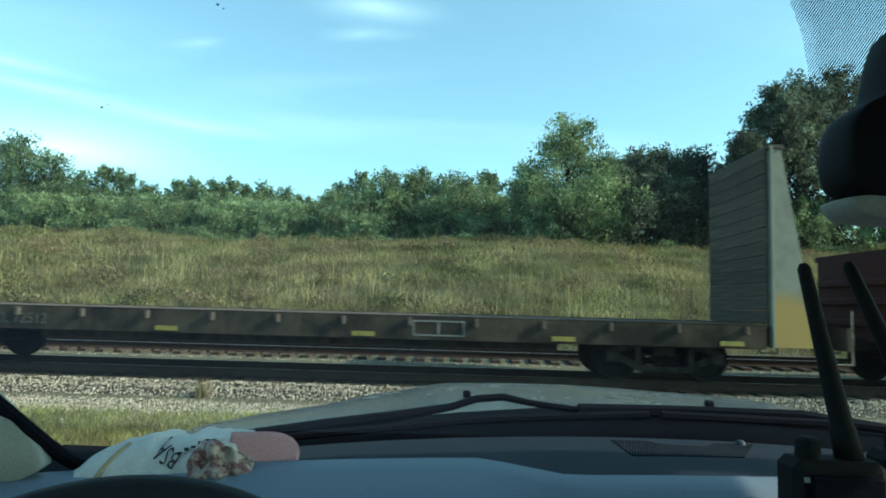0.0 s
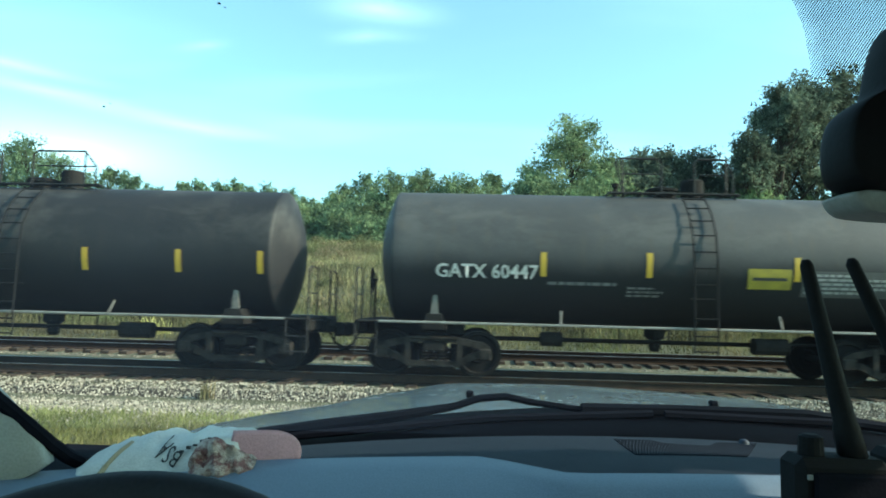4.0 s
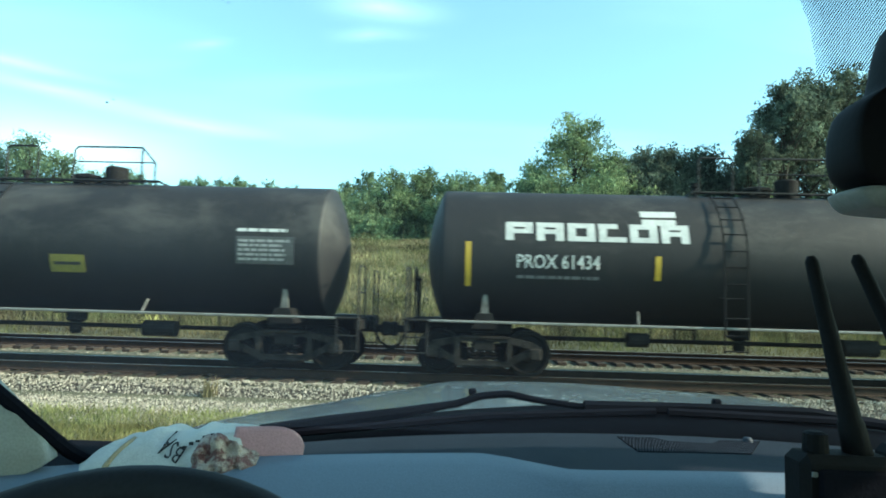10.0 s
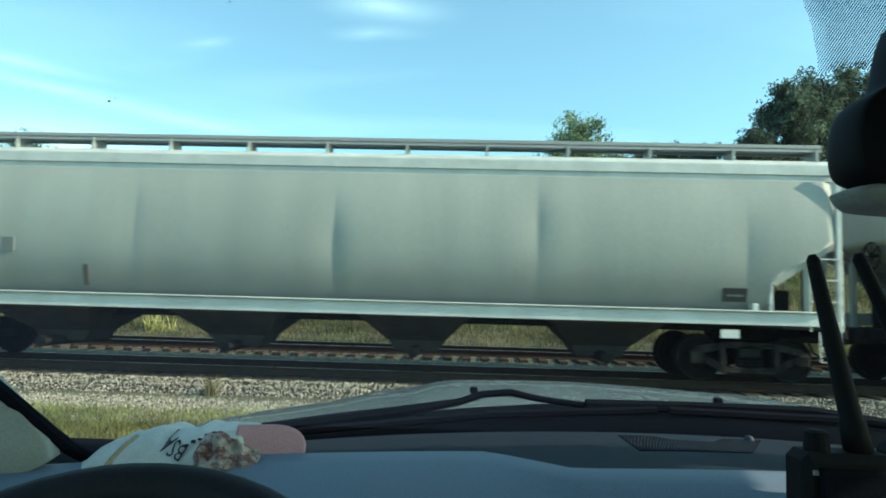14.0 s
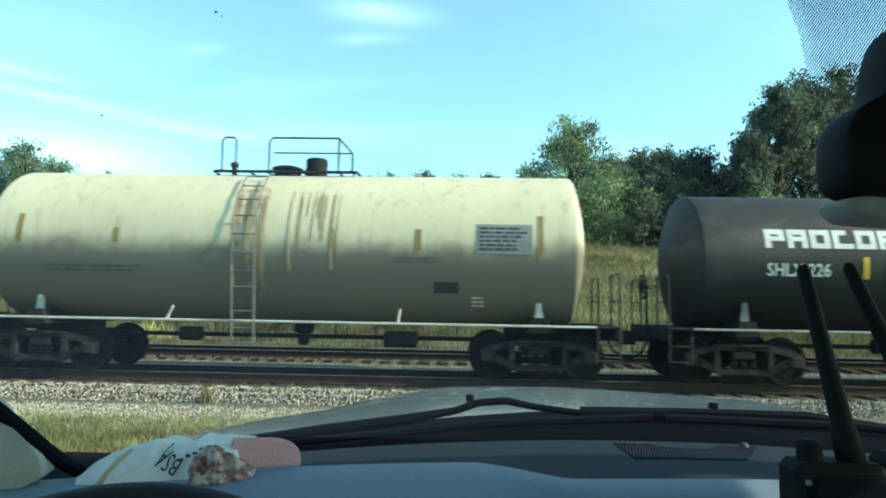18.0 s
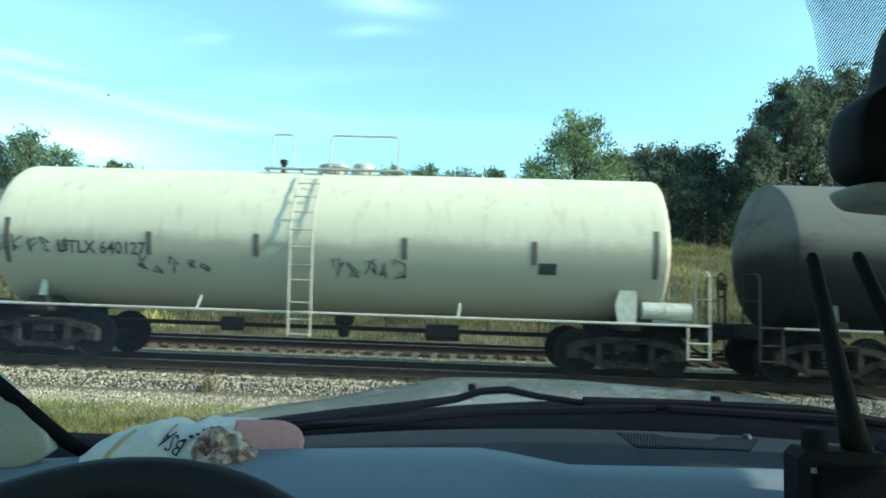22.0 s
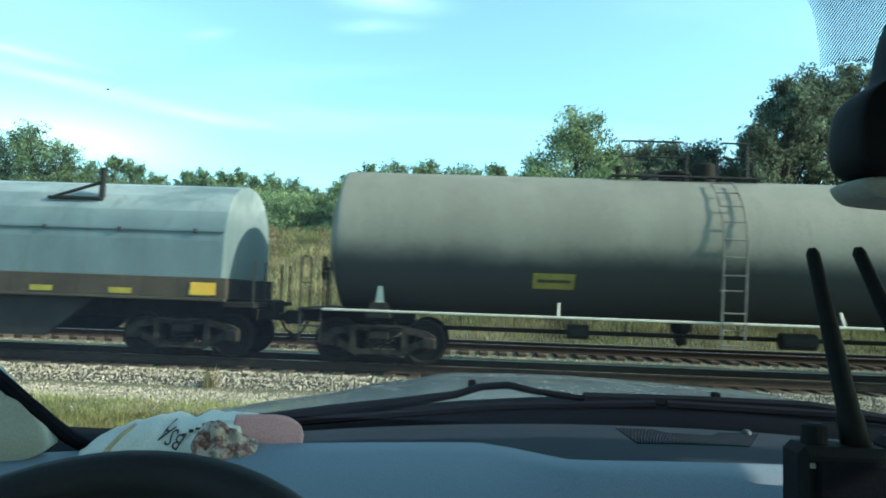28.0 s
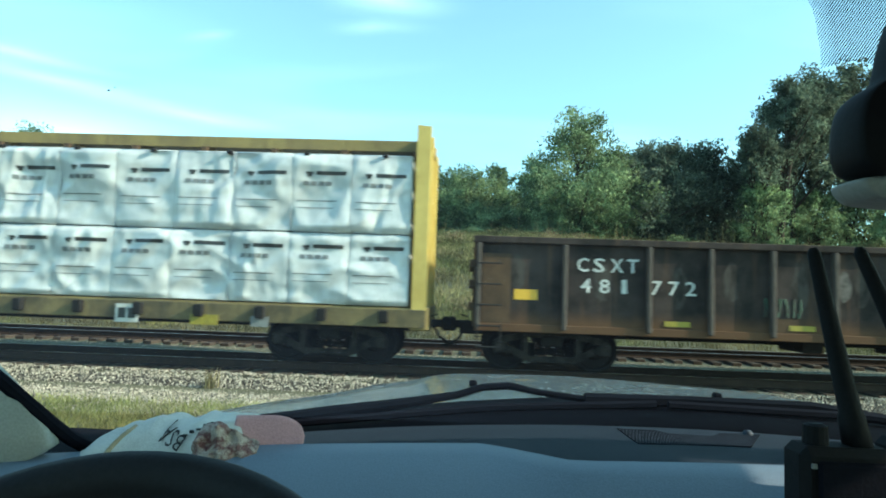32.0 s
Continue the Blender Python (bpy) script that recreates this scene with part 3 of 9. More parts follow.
# ---- mesh helpers ----
def part(name, bm, material, parent=None, label="", smooth=False, at=None):
    """One mesh object from a bmesh (or a ready mesh), under a thing or a part."""
    if isinstance(bm, bmesh.types.BMesh):
        me = bpy.data.meshes.new(name)
        bm.to_mesh(me)
        bm.free()
        if smooth:
            me.shade_smooth()
    else:
        me = bm
    if material and not me.materials:
        me.materials.append(material)
    ob = new(name, me)
    if parent:
        ob.parent = parent
    if at:
        ob.matrix_basis = at
    if label:
        ob["label"] = label
    return ob


def box(bm, x0, x1, y0, y1, z0, z1, bev=0.0):
    r = bmesh.ops.create_cube(bm, size=1)
    for v in r["verts"]:
        v.co = Vector(((x0 + x1) / 2 + v.co.x * (x1 - x0), (y0 + y1) / 2 + v.co.y * (y1 - y0), (z0 + z1) / 2 + v.co.z * (z1 - z0)))
    if bev:
        es = {e for v in r["verts"] for e in v.link_edges}
        bmesh.ops.bevel(bm, geom=list(es), offset=bev, segments=1, affect="EDGES")
    return bm


def tube(bm, pts, r, n=6):
    """A bent pipe through the points."""
    pts = [Vector(p) for p in pts]
    rings = []
    for i, p in enumerate(pts):
        d = (pts[min(i + 1, len(pts) - 1)] - pts[max(i - 1, 0)]).normalized()
        a = d.cross(Vector((0, 1, 0)))
        if a.length < 0.05:
            a = d.cross(Vector((1, 0, 0)))
        a.normalize()
        b = d.cross(a)
        rr = r[i] if isinstance(r, (list, tuple)) else r
        rings.append([bm.verts.new(p + (a * math.cos(2 * math.pi * k / n) + b * math.sin(2 * math.pi * k / n)) * rr) for k in range(n)])
    for a, b in zip(rings, rings[1:]):
        for k in range(n):
            bm.faces.new((a[k], a[(k + 1) % n], b[(k + 1) % n], b[k]))
    bm.faces.new(rings[0][::-1]); bm.faces.new(rings[-1])
    return bm


def lathe_x(bm, profile, n=40, cy=0.0, cz=0.0):
    """Revolve (x, radius) pairs round an axis along x."""
    rings = []
    for x, r in profile:
        rings.append([bm.verts.new((x, cy + math.cos(2 * math.pi * k / n) * r, cz + math.sin(2 * math.pi * k / n) * r)) for k in range(n)])
    for a, b in zip(rings, rings[1:]):
        for k in range(n):
            bm.faces.new((a[k], b[k], b[(k + 1) % n], a[(k + 1) % n]))
    bm.faces.new(rings[0]); bm.faces.new(rings[-1][::-1])
    return bm


def lathe_y(bm, profile, n=28):
    """Revolve (y, radius) pairs round an axis along y."""
    rings = []
    for y, r in profile:
        rings.append([bm.verts.new((math.cos(2 * math.pi * k / n) * r, y, math.sin(2 * math.pi * k / n) * r)) for k in range(n)])
    for a, b in zip(rings, rings[1:]):
        for k in range(n):
            bm.faces.new((a[k], a[(k + 1) % n], b[(k + 1) % n], b[k]))
    bm.faces.new(rings[0][::-1]); bm.faces.new(rings[-1])
    return bm


def lathe_z(bm, profile, n=20, cx=0.0, cy=0.0):
    rings = []
    for z, r in profile:
        rings.append([bm.verts.new((cx + math.cos(2 * math.pi * k / n) * r, cy + math.sin(2 * math.pi * k / n) * r, z)) for k in range(n)])
    for a, b in zip(rings, rings[1:]):
        for k in range(n):
            bm.faces.new((a[k], a[(k + 1) % n], b[(k + 1) % n], b[k]))
    bm.faces.new(rings[0][::-1]); bm.faces.new(rings[-1])
    return bm


def prism(bm, outline, y0, y1):
    """Extrude an (x, z) outline from y0 to y1."""
    a = [bm.verts.new((x, y0, z)) for x, z in outline]
    b = [bm.verts.new((x, y1, z)) for x, z in outline]
    k = len(outline)
    bm.faces.new(a); bm.faces.new(b[::-1])
    for i in range(k):
        bm.faces.new((a[i], b[i], b[(i + 1) % k], a[(i + 1) % k]))
    bmesh.ops.recalc_face_normals(bm, faces=bm.faces)
    return bm


def loft(bm, sections, closed=True):
    """Join rings of equal length (lists of points) into a skin."""
    rings = [[bm.verts.new(p) for p in s] for s in sections]
    k = len(rings[0])
    for a, b in zip(rings, rings[1:]):
        for i in range(k if closed else k - 1):
            bm.faces.new((a[i], a[(i + 1) % k], b[(i + 1) % k], b[i]))
    if closed:
        bm.faces.new(rings[0][::-1]); bm.faces.new(rings[-1])
    bmesh.ops.recalc_face_normals(bm, faces=bm.faces)
    return bm


def raw_mesh(name, verts, faces, material, smooth=False):
    me = bpy.data.meshes.new(name)
    me.from_pydata([tuple(v) for v in verts], [], [tuple(f) for f in faces])
    if material:
        me.materials.append(material)
    if smooth:
        me.shade_smooth()
    return me


def flake_mesh(name, V, per, material):
    """A mesh of loose flat pieces, each of per corners that follow one another in V."""
    me = bpy.data.meshes.new(name)
    k = len(V)
    me.vertices.add(k)
    me.vertices.foreach_set("co", np.ascontiguousarray(V, dtype=np.float32).ravel())
    me.loops.add(k)
    me.loops.foreach_set("vertex_index", np.arange(k, dtype=np.int32))
    me.polygons.add(k // per)
    me.polygons.foreach_set("loop_start", np.arange(0, k, per, dtype=np.int32))
    me.update(calc_edges=True)
    me.materials.append(material)
    return me


CACHE = {}


def cached(key, make, material, smooth=False):
    if key not in CACHE:
        bm = make()
        me = bpy.data.meshes.new(key)
        bm.to_mesh(me); bm.free()
        if smooth:
            me.shade_smooth()
        me.materials.append(material)
        CACHE[key] = me
    return CACHE[key]


def empty_thing(name, label, category, group="", at=None):
    e = new(name)
    e.empty_display_size = 0.3
    if at:
        e.matrix_basis = at
    return tagged(e, label, category, group)


def letters(text, height, wide=1.0, fat=0.0):
    """Flat mesh of a line of writing in the x-z plane, its lower left corner at the origin. Returns mesh and width."""
    cu = bpy.data.curves.new("writing", "FONT")
    cu.body, cu.size = text, height / 0.69
    cu.offset = fat
    cu.resolution_u = 2
    ob = bpy.data.objects.new("writing", cu)
    me = bpy.data.meshes.new_from_object(ob)
    bpy.data.objects.remove(ob)
    xs = [v.co.x for v in me.vertices]
    x0, x1 = min(xs), max(xs)
    for v in me.vertices:
        v.co = Vector(((v.co.x - x0) * wide, 0, v.co.y))
    return me, (x1 - x0) * wide


def on_side(me, x, z, skin, lift=0.006):
    """Lay a flat x-z mesh on the near side of a body; skin(z) gives the side's y."""
    for v in me.vertices:
        zz = z + v.co.z
        v.co = Vector((x + v.co.x, skin(zz) - lift, zz))
    return me


def panel(x0, x1, z0, z1, skin, lift=0.004, n=4, t=0.004):
    """A thin plate that follows the side."""
    bm = bmesh.new()
    rows = []
    for i in range(n + 1):
        z = z0 + (z1 - z0) * i / n
        y = skin(z)
        rows.append([bm.verts.new(p) for p in ((x0, y + 0.01, z), (x0, y - lift - t, z), (x1, y - lift - t, z), (x1, y + 0.01, z))])
    for a, b in zip(rows, rows[1:]):
        for k in range(3):
            bm.faces.new((a[k], a[k + 1], b[k + 1], b[k]))
    bm.faces.new(rows[0]); bm.faces.new(rows[-1][::-1])
    bmesh.ops.recalc_face_normals(bm, faces=bm.faces)
    return bm


# ---- ground, hill and tracks ----
RNG = np.random.default_rng(7)
Y_FAR, Z_FAR = YC + 4.3, 0.16


def ground_z(x, y):
    """Height of the ground sheet."""
    pts = ((-400, -0.25), (9.6, -0.25), (10.6, -0.42), (11.9, -0.44), (12.5, -0.22), (16.0, -0.20), (16.6, -0.10), (20.2, -0.06), (21.2, 0.05), (22.5, 0.3), (30, 2.50), (37, 4.50), (41, 5.18), (46, 5.35), (90, 5.8), (2500, 5.8))
    z = np.interp(y, [p[0] for p in pts], [p[1] for p in pts])
    k = np.clip((y - 22) / 6, 0, 1) * np.clip((200 - y) / 100, 0.2, 1)
    return z + k * (0.22 * np.sin(x * 0.21 + 1.0) + 0.10 * np.sin(x * 0.53 + y * 0.31) + 0.03 * np.sin(x * 1.3 + y * 0.9))


def build_ground():
    xs = np.concatenate(([-2500, -900, -400, -200], np.arange(-110, 110.1, 1.0), [200, 400, 900, 2500]))
    ys = np.concatenate(([-2500, -600, -150, -40, -10, 0, 5, 8], np.arange(9, 60, 0.75), [66, 75, 90, 120, 200, 500, 2500]))
    X, Y = np.meshgrid(xs, ys)
    Z = ground_z(X, Y)
    verts = np.stack([X.ravel(), Y.ravel(), Z.ravel()], 1)
    w = len(xs)
    faces = [(r * w + c, r * w + c + 1, (r + 1) * w + c + 1, (r + 1) * w + c) for r in range(len(ys) - 1) for c in range(w - 1)]
    g = new("ground", raw_mesh("ground", verts.tolist(), faces, M_SOIL, True))
    tagged(g, "dry grassy ground rising to a bank behind the tracks", "ground", kind="structure")


def ballast_bed():
    for name, y0, y1, zt in (("ballast", YC - 1.75, YC + 1.9, -0.285), ("ballast.001", Y_FAR - 1.75, Y_FAR + 1.75, Z_FAR - 0.285)):
        bm = bmesh.new()
        out = [(y0 - 0.75, zt - 0.33), (y0, zt), (y1, zt), (y1 + 0.6, zt - 0.33)]
        a = [bm.verts.new((-300, y, z)) for y, z in out]
        b = [bm.verts.new((300, y, z)) for y, z in out]
        for i in range(3):
            bm.faces.new((a[i], b[i], b[i + 1], a[i + 1]))
        tagged(part(name, bm, M_BALLAST), "bed of grey crushed stone under a railway track", "ballast", kind="structure")


def stones(name, x0, x1, y0, y1, zfun, n, s0, s1, label):
    """Loose angular stones lying on a bed."""
    base = np.array([(1, 0, 0), (-1, 0, 0), (0, 1, 0), (0, -1, 0), (0, 0, 1)], float)
    sunk = np.array([-0.01, -0.01, -0.01, -0.01, 0.0])
    tri = np.array([(0, 2, 4), (2, 1, 4), (1, 3, 4), (3, 0, 4)])
    px, py = RNG.uniform(x0, x1, n), RNG.uniform(y0, y1, n)
    pz = zfun(px, py)
    s = RNG.uniform(s0, s1, (n, 1, 1)) * RNG.uniform(0.6, 1.25, (n, 5, 1))
    a = RNG.uniform(0, 6.28, n)
    v = base[None] * s + RNG.normal(0, 0.006, (n, 5, 3))
    ca, sa = np.cos(a)[:, None], np.sin(a)[:, None]
    vx, vy = v[..., 0] * ca - v[..., 1] * sa, v[..., 0] * sa + v[..., 1] * ca
    V = np.stack([vx + px[:, None], vy + py[:, None], v[..., 2] * 0.8 + sunk + pz[:, None]], -1).reshape(-1, 3)
    F = (tri[None] + (np.arange(n) * 5)[:, None, None]).reshape(-1, 3)
    ob = new(name, raw_mesh(name, V.tolist(), F.tolist(), M_STONE))
    tagged(ob, label, "gravel", kind="stuff")


def rail_mesh():
    """Flat-bottom rail section along x."""
    sec = [(-0.07, -0.18), (0.07, -0.18), (0.07, -0.165), (0.012, -0.15), (0.010, -0.045), (0.036, -0.035), (0.036, -0.004), (0.028, 0.0), (-0.028, 0.0), (-0.036, -0.004), (-0.036, -0.035), (-0.010, -0.045), (-0.012, -0.15), (-0.07, -0.165)]
    bm = bmesh.new()
    loft(bm, [[(x, y, z) for y, z in sec] for x in (-300, 300)])
    me = bpy.data.meshes.new("rail")
    bm.to_mesh(me); bm.free()
    me.materials.append(M_RAIL); me.materials.append(M_RAILTOP)
    for p in me.polygons:
        if p.center.z > -0.003:
            p.material_index = 1
    return me


def tracks():
    rail = rail_mesh()
    tie = cached("tie", lambda: box(bmesh.new(), -0.115, 0.115, -1.30, 1.30, -0.36, -0.18, 0.012), M_TIE)
    plate = cached("tie plate", lambda: box(bmesh.new(), -0.09, 0.09, -0.17, 0.17, -0.181, -0.168, 0.003), M_RAIL)
    for nm, yc, zc in (("railway_track", YC, 0.0), ("railway_track.001", Y_FAR, Z_FAR)):
        t = tagged(empty_thing(nm, "straight railway track of brown rails on timber ties", "track", at=pose(0, yc, zc)), kind="structure")
        for y in (-0.753, 0.753):
            part("rail", rail, None, t, at=pose(0, y, 0))
        far = bmesh.new()
        for i in range(-250, 251):
            x = i * 0.5 + 0.03 * math.sin(i * 12.9)
            if abs(i) <= 34:
                o = part("tie", tie, None, t, at=pose(x, 0.05 * math.sin(i * 7.1), 0.004 * math.sin(i * 3.3), 0, 0, 1.2 * math.sin(i * 5.7)))
                for y in (-0.753, 0.753):
                    part("tie_plate", plate, None, o, at=pose(0, y, 0))
            elif abs(i) <= 200:
                box(far, x - 0.115, x + 0.115, -1.3, 1.3, -0.36, -0.18)
        tagged(part("ties_beyond", far, M_TIE, t), kind="stuff")


def blades(name, px, py, zf, h0, h1, w, lean, material, label, category="grass"):
    """Tapered bent blades of grass, two triangles and a tip each."""
    n = len(px)
    pz = zf(px, py) - 0.03
    h = RNG.uniform(h0, h1, n) * np.where(py > 20, np.clip((py - 19.4) / 5, 0.35, 1.0), 1.0)
    a = RNG.uniform(0, 6.28, n)
    dx, dy = np.cos(a), np.sin(a)
    lx, ly = RNG.normal(0, lean, n) * h, RNG.normal(0, lean, n) * h
    ww = RNG.uniform(0.6, 1.3, n) * w
    P = np.stack([px, py, pz], -1)
    D = np.stack([dx * ww, dy * ww, np.zeros(n)], -1)
    mid = P + np.stack([lx * 0.35, ly * 0.35, h * 0.6], -1)
    tip = P + np.stack([lx, ly, h], -1)
    V = np.stack([P - D, P + D, mid + D * 0.7, mid - D * 0.7, tip], 1).reshape(-1, 3)
    k = np.arange(n) * 5
    F = [f for i in k.tolist() for f in ((i, i + 1, i + 2, i + 3), (i + 3, i + 2, i + 4))]
    ob = new(name, raw_mesh(name, V.tolist(), F, material))
    tagged(ob, label, category, kind="stuff")


def clumped(n, x0, x1, y0, y1, per=14, spread=0.35):
    """Random positions gathered in tufts."""
    k = n // per
    cx, cy = RNG.uniform(x0, x1, k), RNG.uniform(y0, y1, k)
    px = np.repeat(cx, per) + RNG.normal(0, spread, k * per)
    py = np.repeat(cy, per) + RNG.normal(0, spread, k * per)
    return px, np.clip(py, y0, y1)


def weed_mounds():
    """Brambles along the top of the bank, and low mounds of weeds spread over its slope."""
    rng = np.random.default_rng(21)

    def mounds(name, material, n, per, y0, y1, r0, r1, high, size, label):
        P = []
        for _ in range(n):
            c, r = np.array([rng.uniform(-30, 27), rng.uniform(y0, y1)]), np.array([rng.uniform(r0, r1) * 1.5, rng.uniform(r0, r1)])
            q = rng.normal(0, 0.5, (per, 2)) * r + c
            k = np.exp(-(((q - c) / r) ** 2).sum(1))
            z = ground_z(q[:, 0], q[:, 1]) + high * rng.uniform(0.5, 1.0) * rng.random(per) * (0.25 + 0.75 * k)
            P.append(np.column_stack([q, z]))
        ob = new(name, flake_mesh(name, leaf_flakes(rng, np.concatenate(P), size), 3, material))
        tagged(ob, label, "weeds", kind="stuff")

    mounds("bank_brambles", M_LEAFLT, 24, 700, 40.5, 45, 0.5, 1.4, 1.0, 0.085, "green brambles along the top of the bank")
    mounds("green_mounds", M_GRASSGRN, 70, 420, 23, 41, 0.4, 1.1, 0.75, 0.07, "low green mounds of weeds among the dry grass")
    mounds("brown_mounds", M_WEEDBROWN, 60, 380, 24, 42, 0.4, 1.0, 0.70, 0.06, "brown withered mounds of weeds on the bank")


def grass():
    px, py = clumped(130000, -36, 36, 22.4, 44.0, 10, 0.5)
    blades("bank_grass", px, py, ground_z, 0.10, 0.46, 0.013, 0.6, M_GRASSDRY, "tall dry straw-coloured grass on the bank")
    px, py = clumped(80000, -36, 36, 22.2, 43.5, 60, 0.9)
    blades("green_weeds", px, py, ground_z, 0.12, 0.50, 0.020, 0.6, M_GRASSGRN, "green weeds growing among the dry grass")
    px, py = clumped(56000, -34, 34, 20.2, 23.8, 12, 0.25)
    blades("verge_weeds", px, py, ground_z, 0.12, 0.62, 0.014, 0.5, M_GRASSGRN, "yellow-green weeds along the foot of the bank")
    px, py = RNG.uniform(-36, 36, 300), RNG.uniform(37, 43, 300)
    blades("dead_stalks", px, py, ground_z, 0.7, 1.7, 0.014, 0.10, M_GRASSDRY, "pale dead weed stalks standing above the grass")
    px, py = clumped(780, -24, 20, 22.3, 31, 13, 0.6)
    blades("seed_stalks", px, py, ground_z, 0.7, 1.6, 0.012, 0.10, M_GRASSDRY, "tall pale seed stalks standing in clumps on the bank")
    px, py = clumped(34000, -12, -1.0, 6.4, 9.15, 20, 0.18)
    blades("roadside_grass", px, py, ground_z, 0.04, 0.20, 0.0055, 0.5, M_GRASSROAD, "short yellow-green grass beside the gravel")
    px, py = clumped(90, -11.0, -9.9, 21.6, 22.2, 30, 0.22)
    blades("flowering_weed", px, py, ground_z, 0.6, 1.5, 0.02, 0.4, M_FLOWER, "pale yellow flowering weed at the foot of the bank", "weed")
    px, py = clumped(60, -4.9, -4.6, 11.7, 12.0, 30, 0.05)
    blades("ballast_weed", px, py, ground_z, 0.2, 0.5, 0.012, 0.3, M_GRASSGRN, "single green weed growing in the gravel", "weed")


# ---- trees ----
def leaf_flakes(rng, p, size):
    """One small three-cornered leaf at each place, turned at random."""
    n = len(p)
    n1 = rng.normal(0, 1, (n, 3)); n1 /= np.linalg.norm(n1, axis=1)[:, None]
    n2 = np.cross(n1, rng.normal(0, 1, (n, 3))); n2 /= np.linalg.norm(n2, axis=1)[:, None]
    q = size * rng.uniform(0.5, 1.3, (n, 1))
    return np.stack([p - n1 * q - n2 * q * 0.42, p - n1 * q * 0.5 + n2 * q * 0.62, p + n1 * q * 1.2], 1).reshape(-1, 3)


def tree(x, y, top, r, leaf, label, trunk=0.0, leaves=2600, size=0.2, airy=0.75, name="tree", cone=False):
    """Trunk with limbs and a crown of leafy sprays that reach up and out, with gaps between them."""
    z0 = float(ground_z(np.array([x]), np.array([y]))[0])
    h = top - z0
    rng = np.random.default_rng(int(abs(x) * 131 + y * 17 + top * 7))
    t = empty_thing(name, label, "tree" if trunk else "shrub", "trees behind the bank", pose(x, y, z0 - 0.1))
    bm = bmesh.new()
    base = h * trunk
    bend = rng.normal(0, 0.05 * h, 2)
    tube(bm, [(0, 0, -0.2), (bend[0] * 0.3, bend[1] * 0.3, h * 0.35), (bend[0], bend[1], h * 0.8)], [0.022 * h, 0.016 * h, 0.005 * h], 7)
    nb = 70 if r < 2.4 else 110
    lobe = rng.uniform(0, 6.28, 3)
    sprays = []
    for i in range(nb):
        u = rng.random() ** 0.85
        zz = base + (h - base) * (0.03 + 0.90 * u)
        a = rng.uniform(0, 6.28)
        env = r * (1.0 - u) ** 0.62 * min(1.0, 0.55 + 2.0 * u) + 0.10 if cone else r * math.sqrt(max(0.02, 1 - (2 * (0.20 + 0.80 * u) - 1) ** 2)) * (1.0 - 0.15 * u)
        env *= 1 + 0.22 * math.sin(2 * a + lobe[0]) + 0.18 * math.sin(3 * a + 5 * u + lobe[1]) + 0.20 * math.sin(9 * u + a + lobe[2])
        d = env * rng.random() ** 0.45
        c = np.array([bend[0] * u + math.cos(a) * d, bend[1] * u + math.sin(a) * d, zz])
        out = np.array([math.cos(a) * d / max(env, 0.1), math.sin(a) * d / max(env, 0.1), 0.45 + 0.5 * u]) + rng.normal(0, 0.22, 3)
        out /= np.linalg.norm(out)
        sprays.append((c, out, min(1.15, max(0.42, r * rng.uniform(0.17, 0.36)))))
        if i % 4 == 0:
            tube(bm, [(bend[0] * u * 0.6, bend[1] * u * 0.6, max(0.1, zz - h * 0.22)), tuple(c)], [0.008 * h, 0.003 * h], 5)
    part("trunk", bm, M_BARK, t)
    per = int(leaves * 2.3) // nb
    P = []
    for c, out, br in sprays:
        w = rng.beta(1.4, 1.8, (per, 1))
        side = rng.normal(0, 1, (per, 3))
        wide = br * 0.50 * (1.15 - w) * (1 + airy * 0.5 * (rng.random((per, 1)) < 0.15))
        p = c + out * br * (w * 2.3 - 0.9) + side * wide
        P.append(p)
    P = np.concatenate(P)
    P[:, 2] = np.minimum(np.maximum(P[:, 2], 0.05), h + 0.3)
    part("crown", flake_mesh("crown", leaf_flakes(rng, P, size * 0.62), 3, leaf), None, t)


def tree_row(places, r, leaf, label, **kw):
    for x, y, top in places:
        tree(x, y, top, r * (0.85 + 0.3 * abs(math.sin(x * 3.7))), leaf, label, **kw)


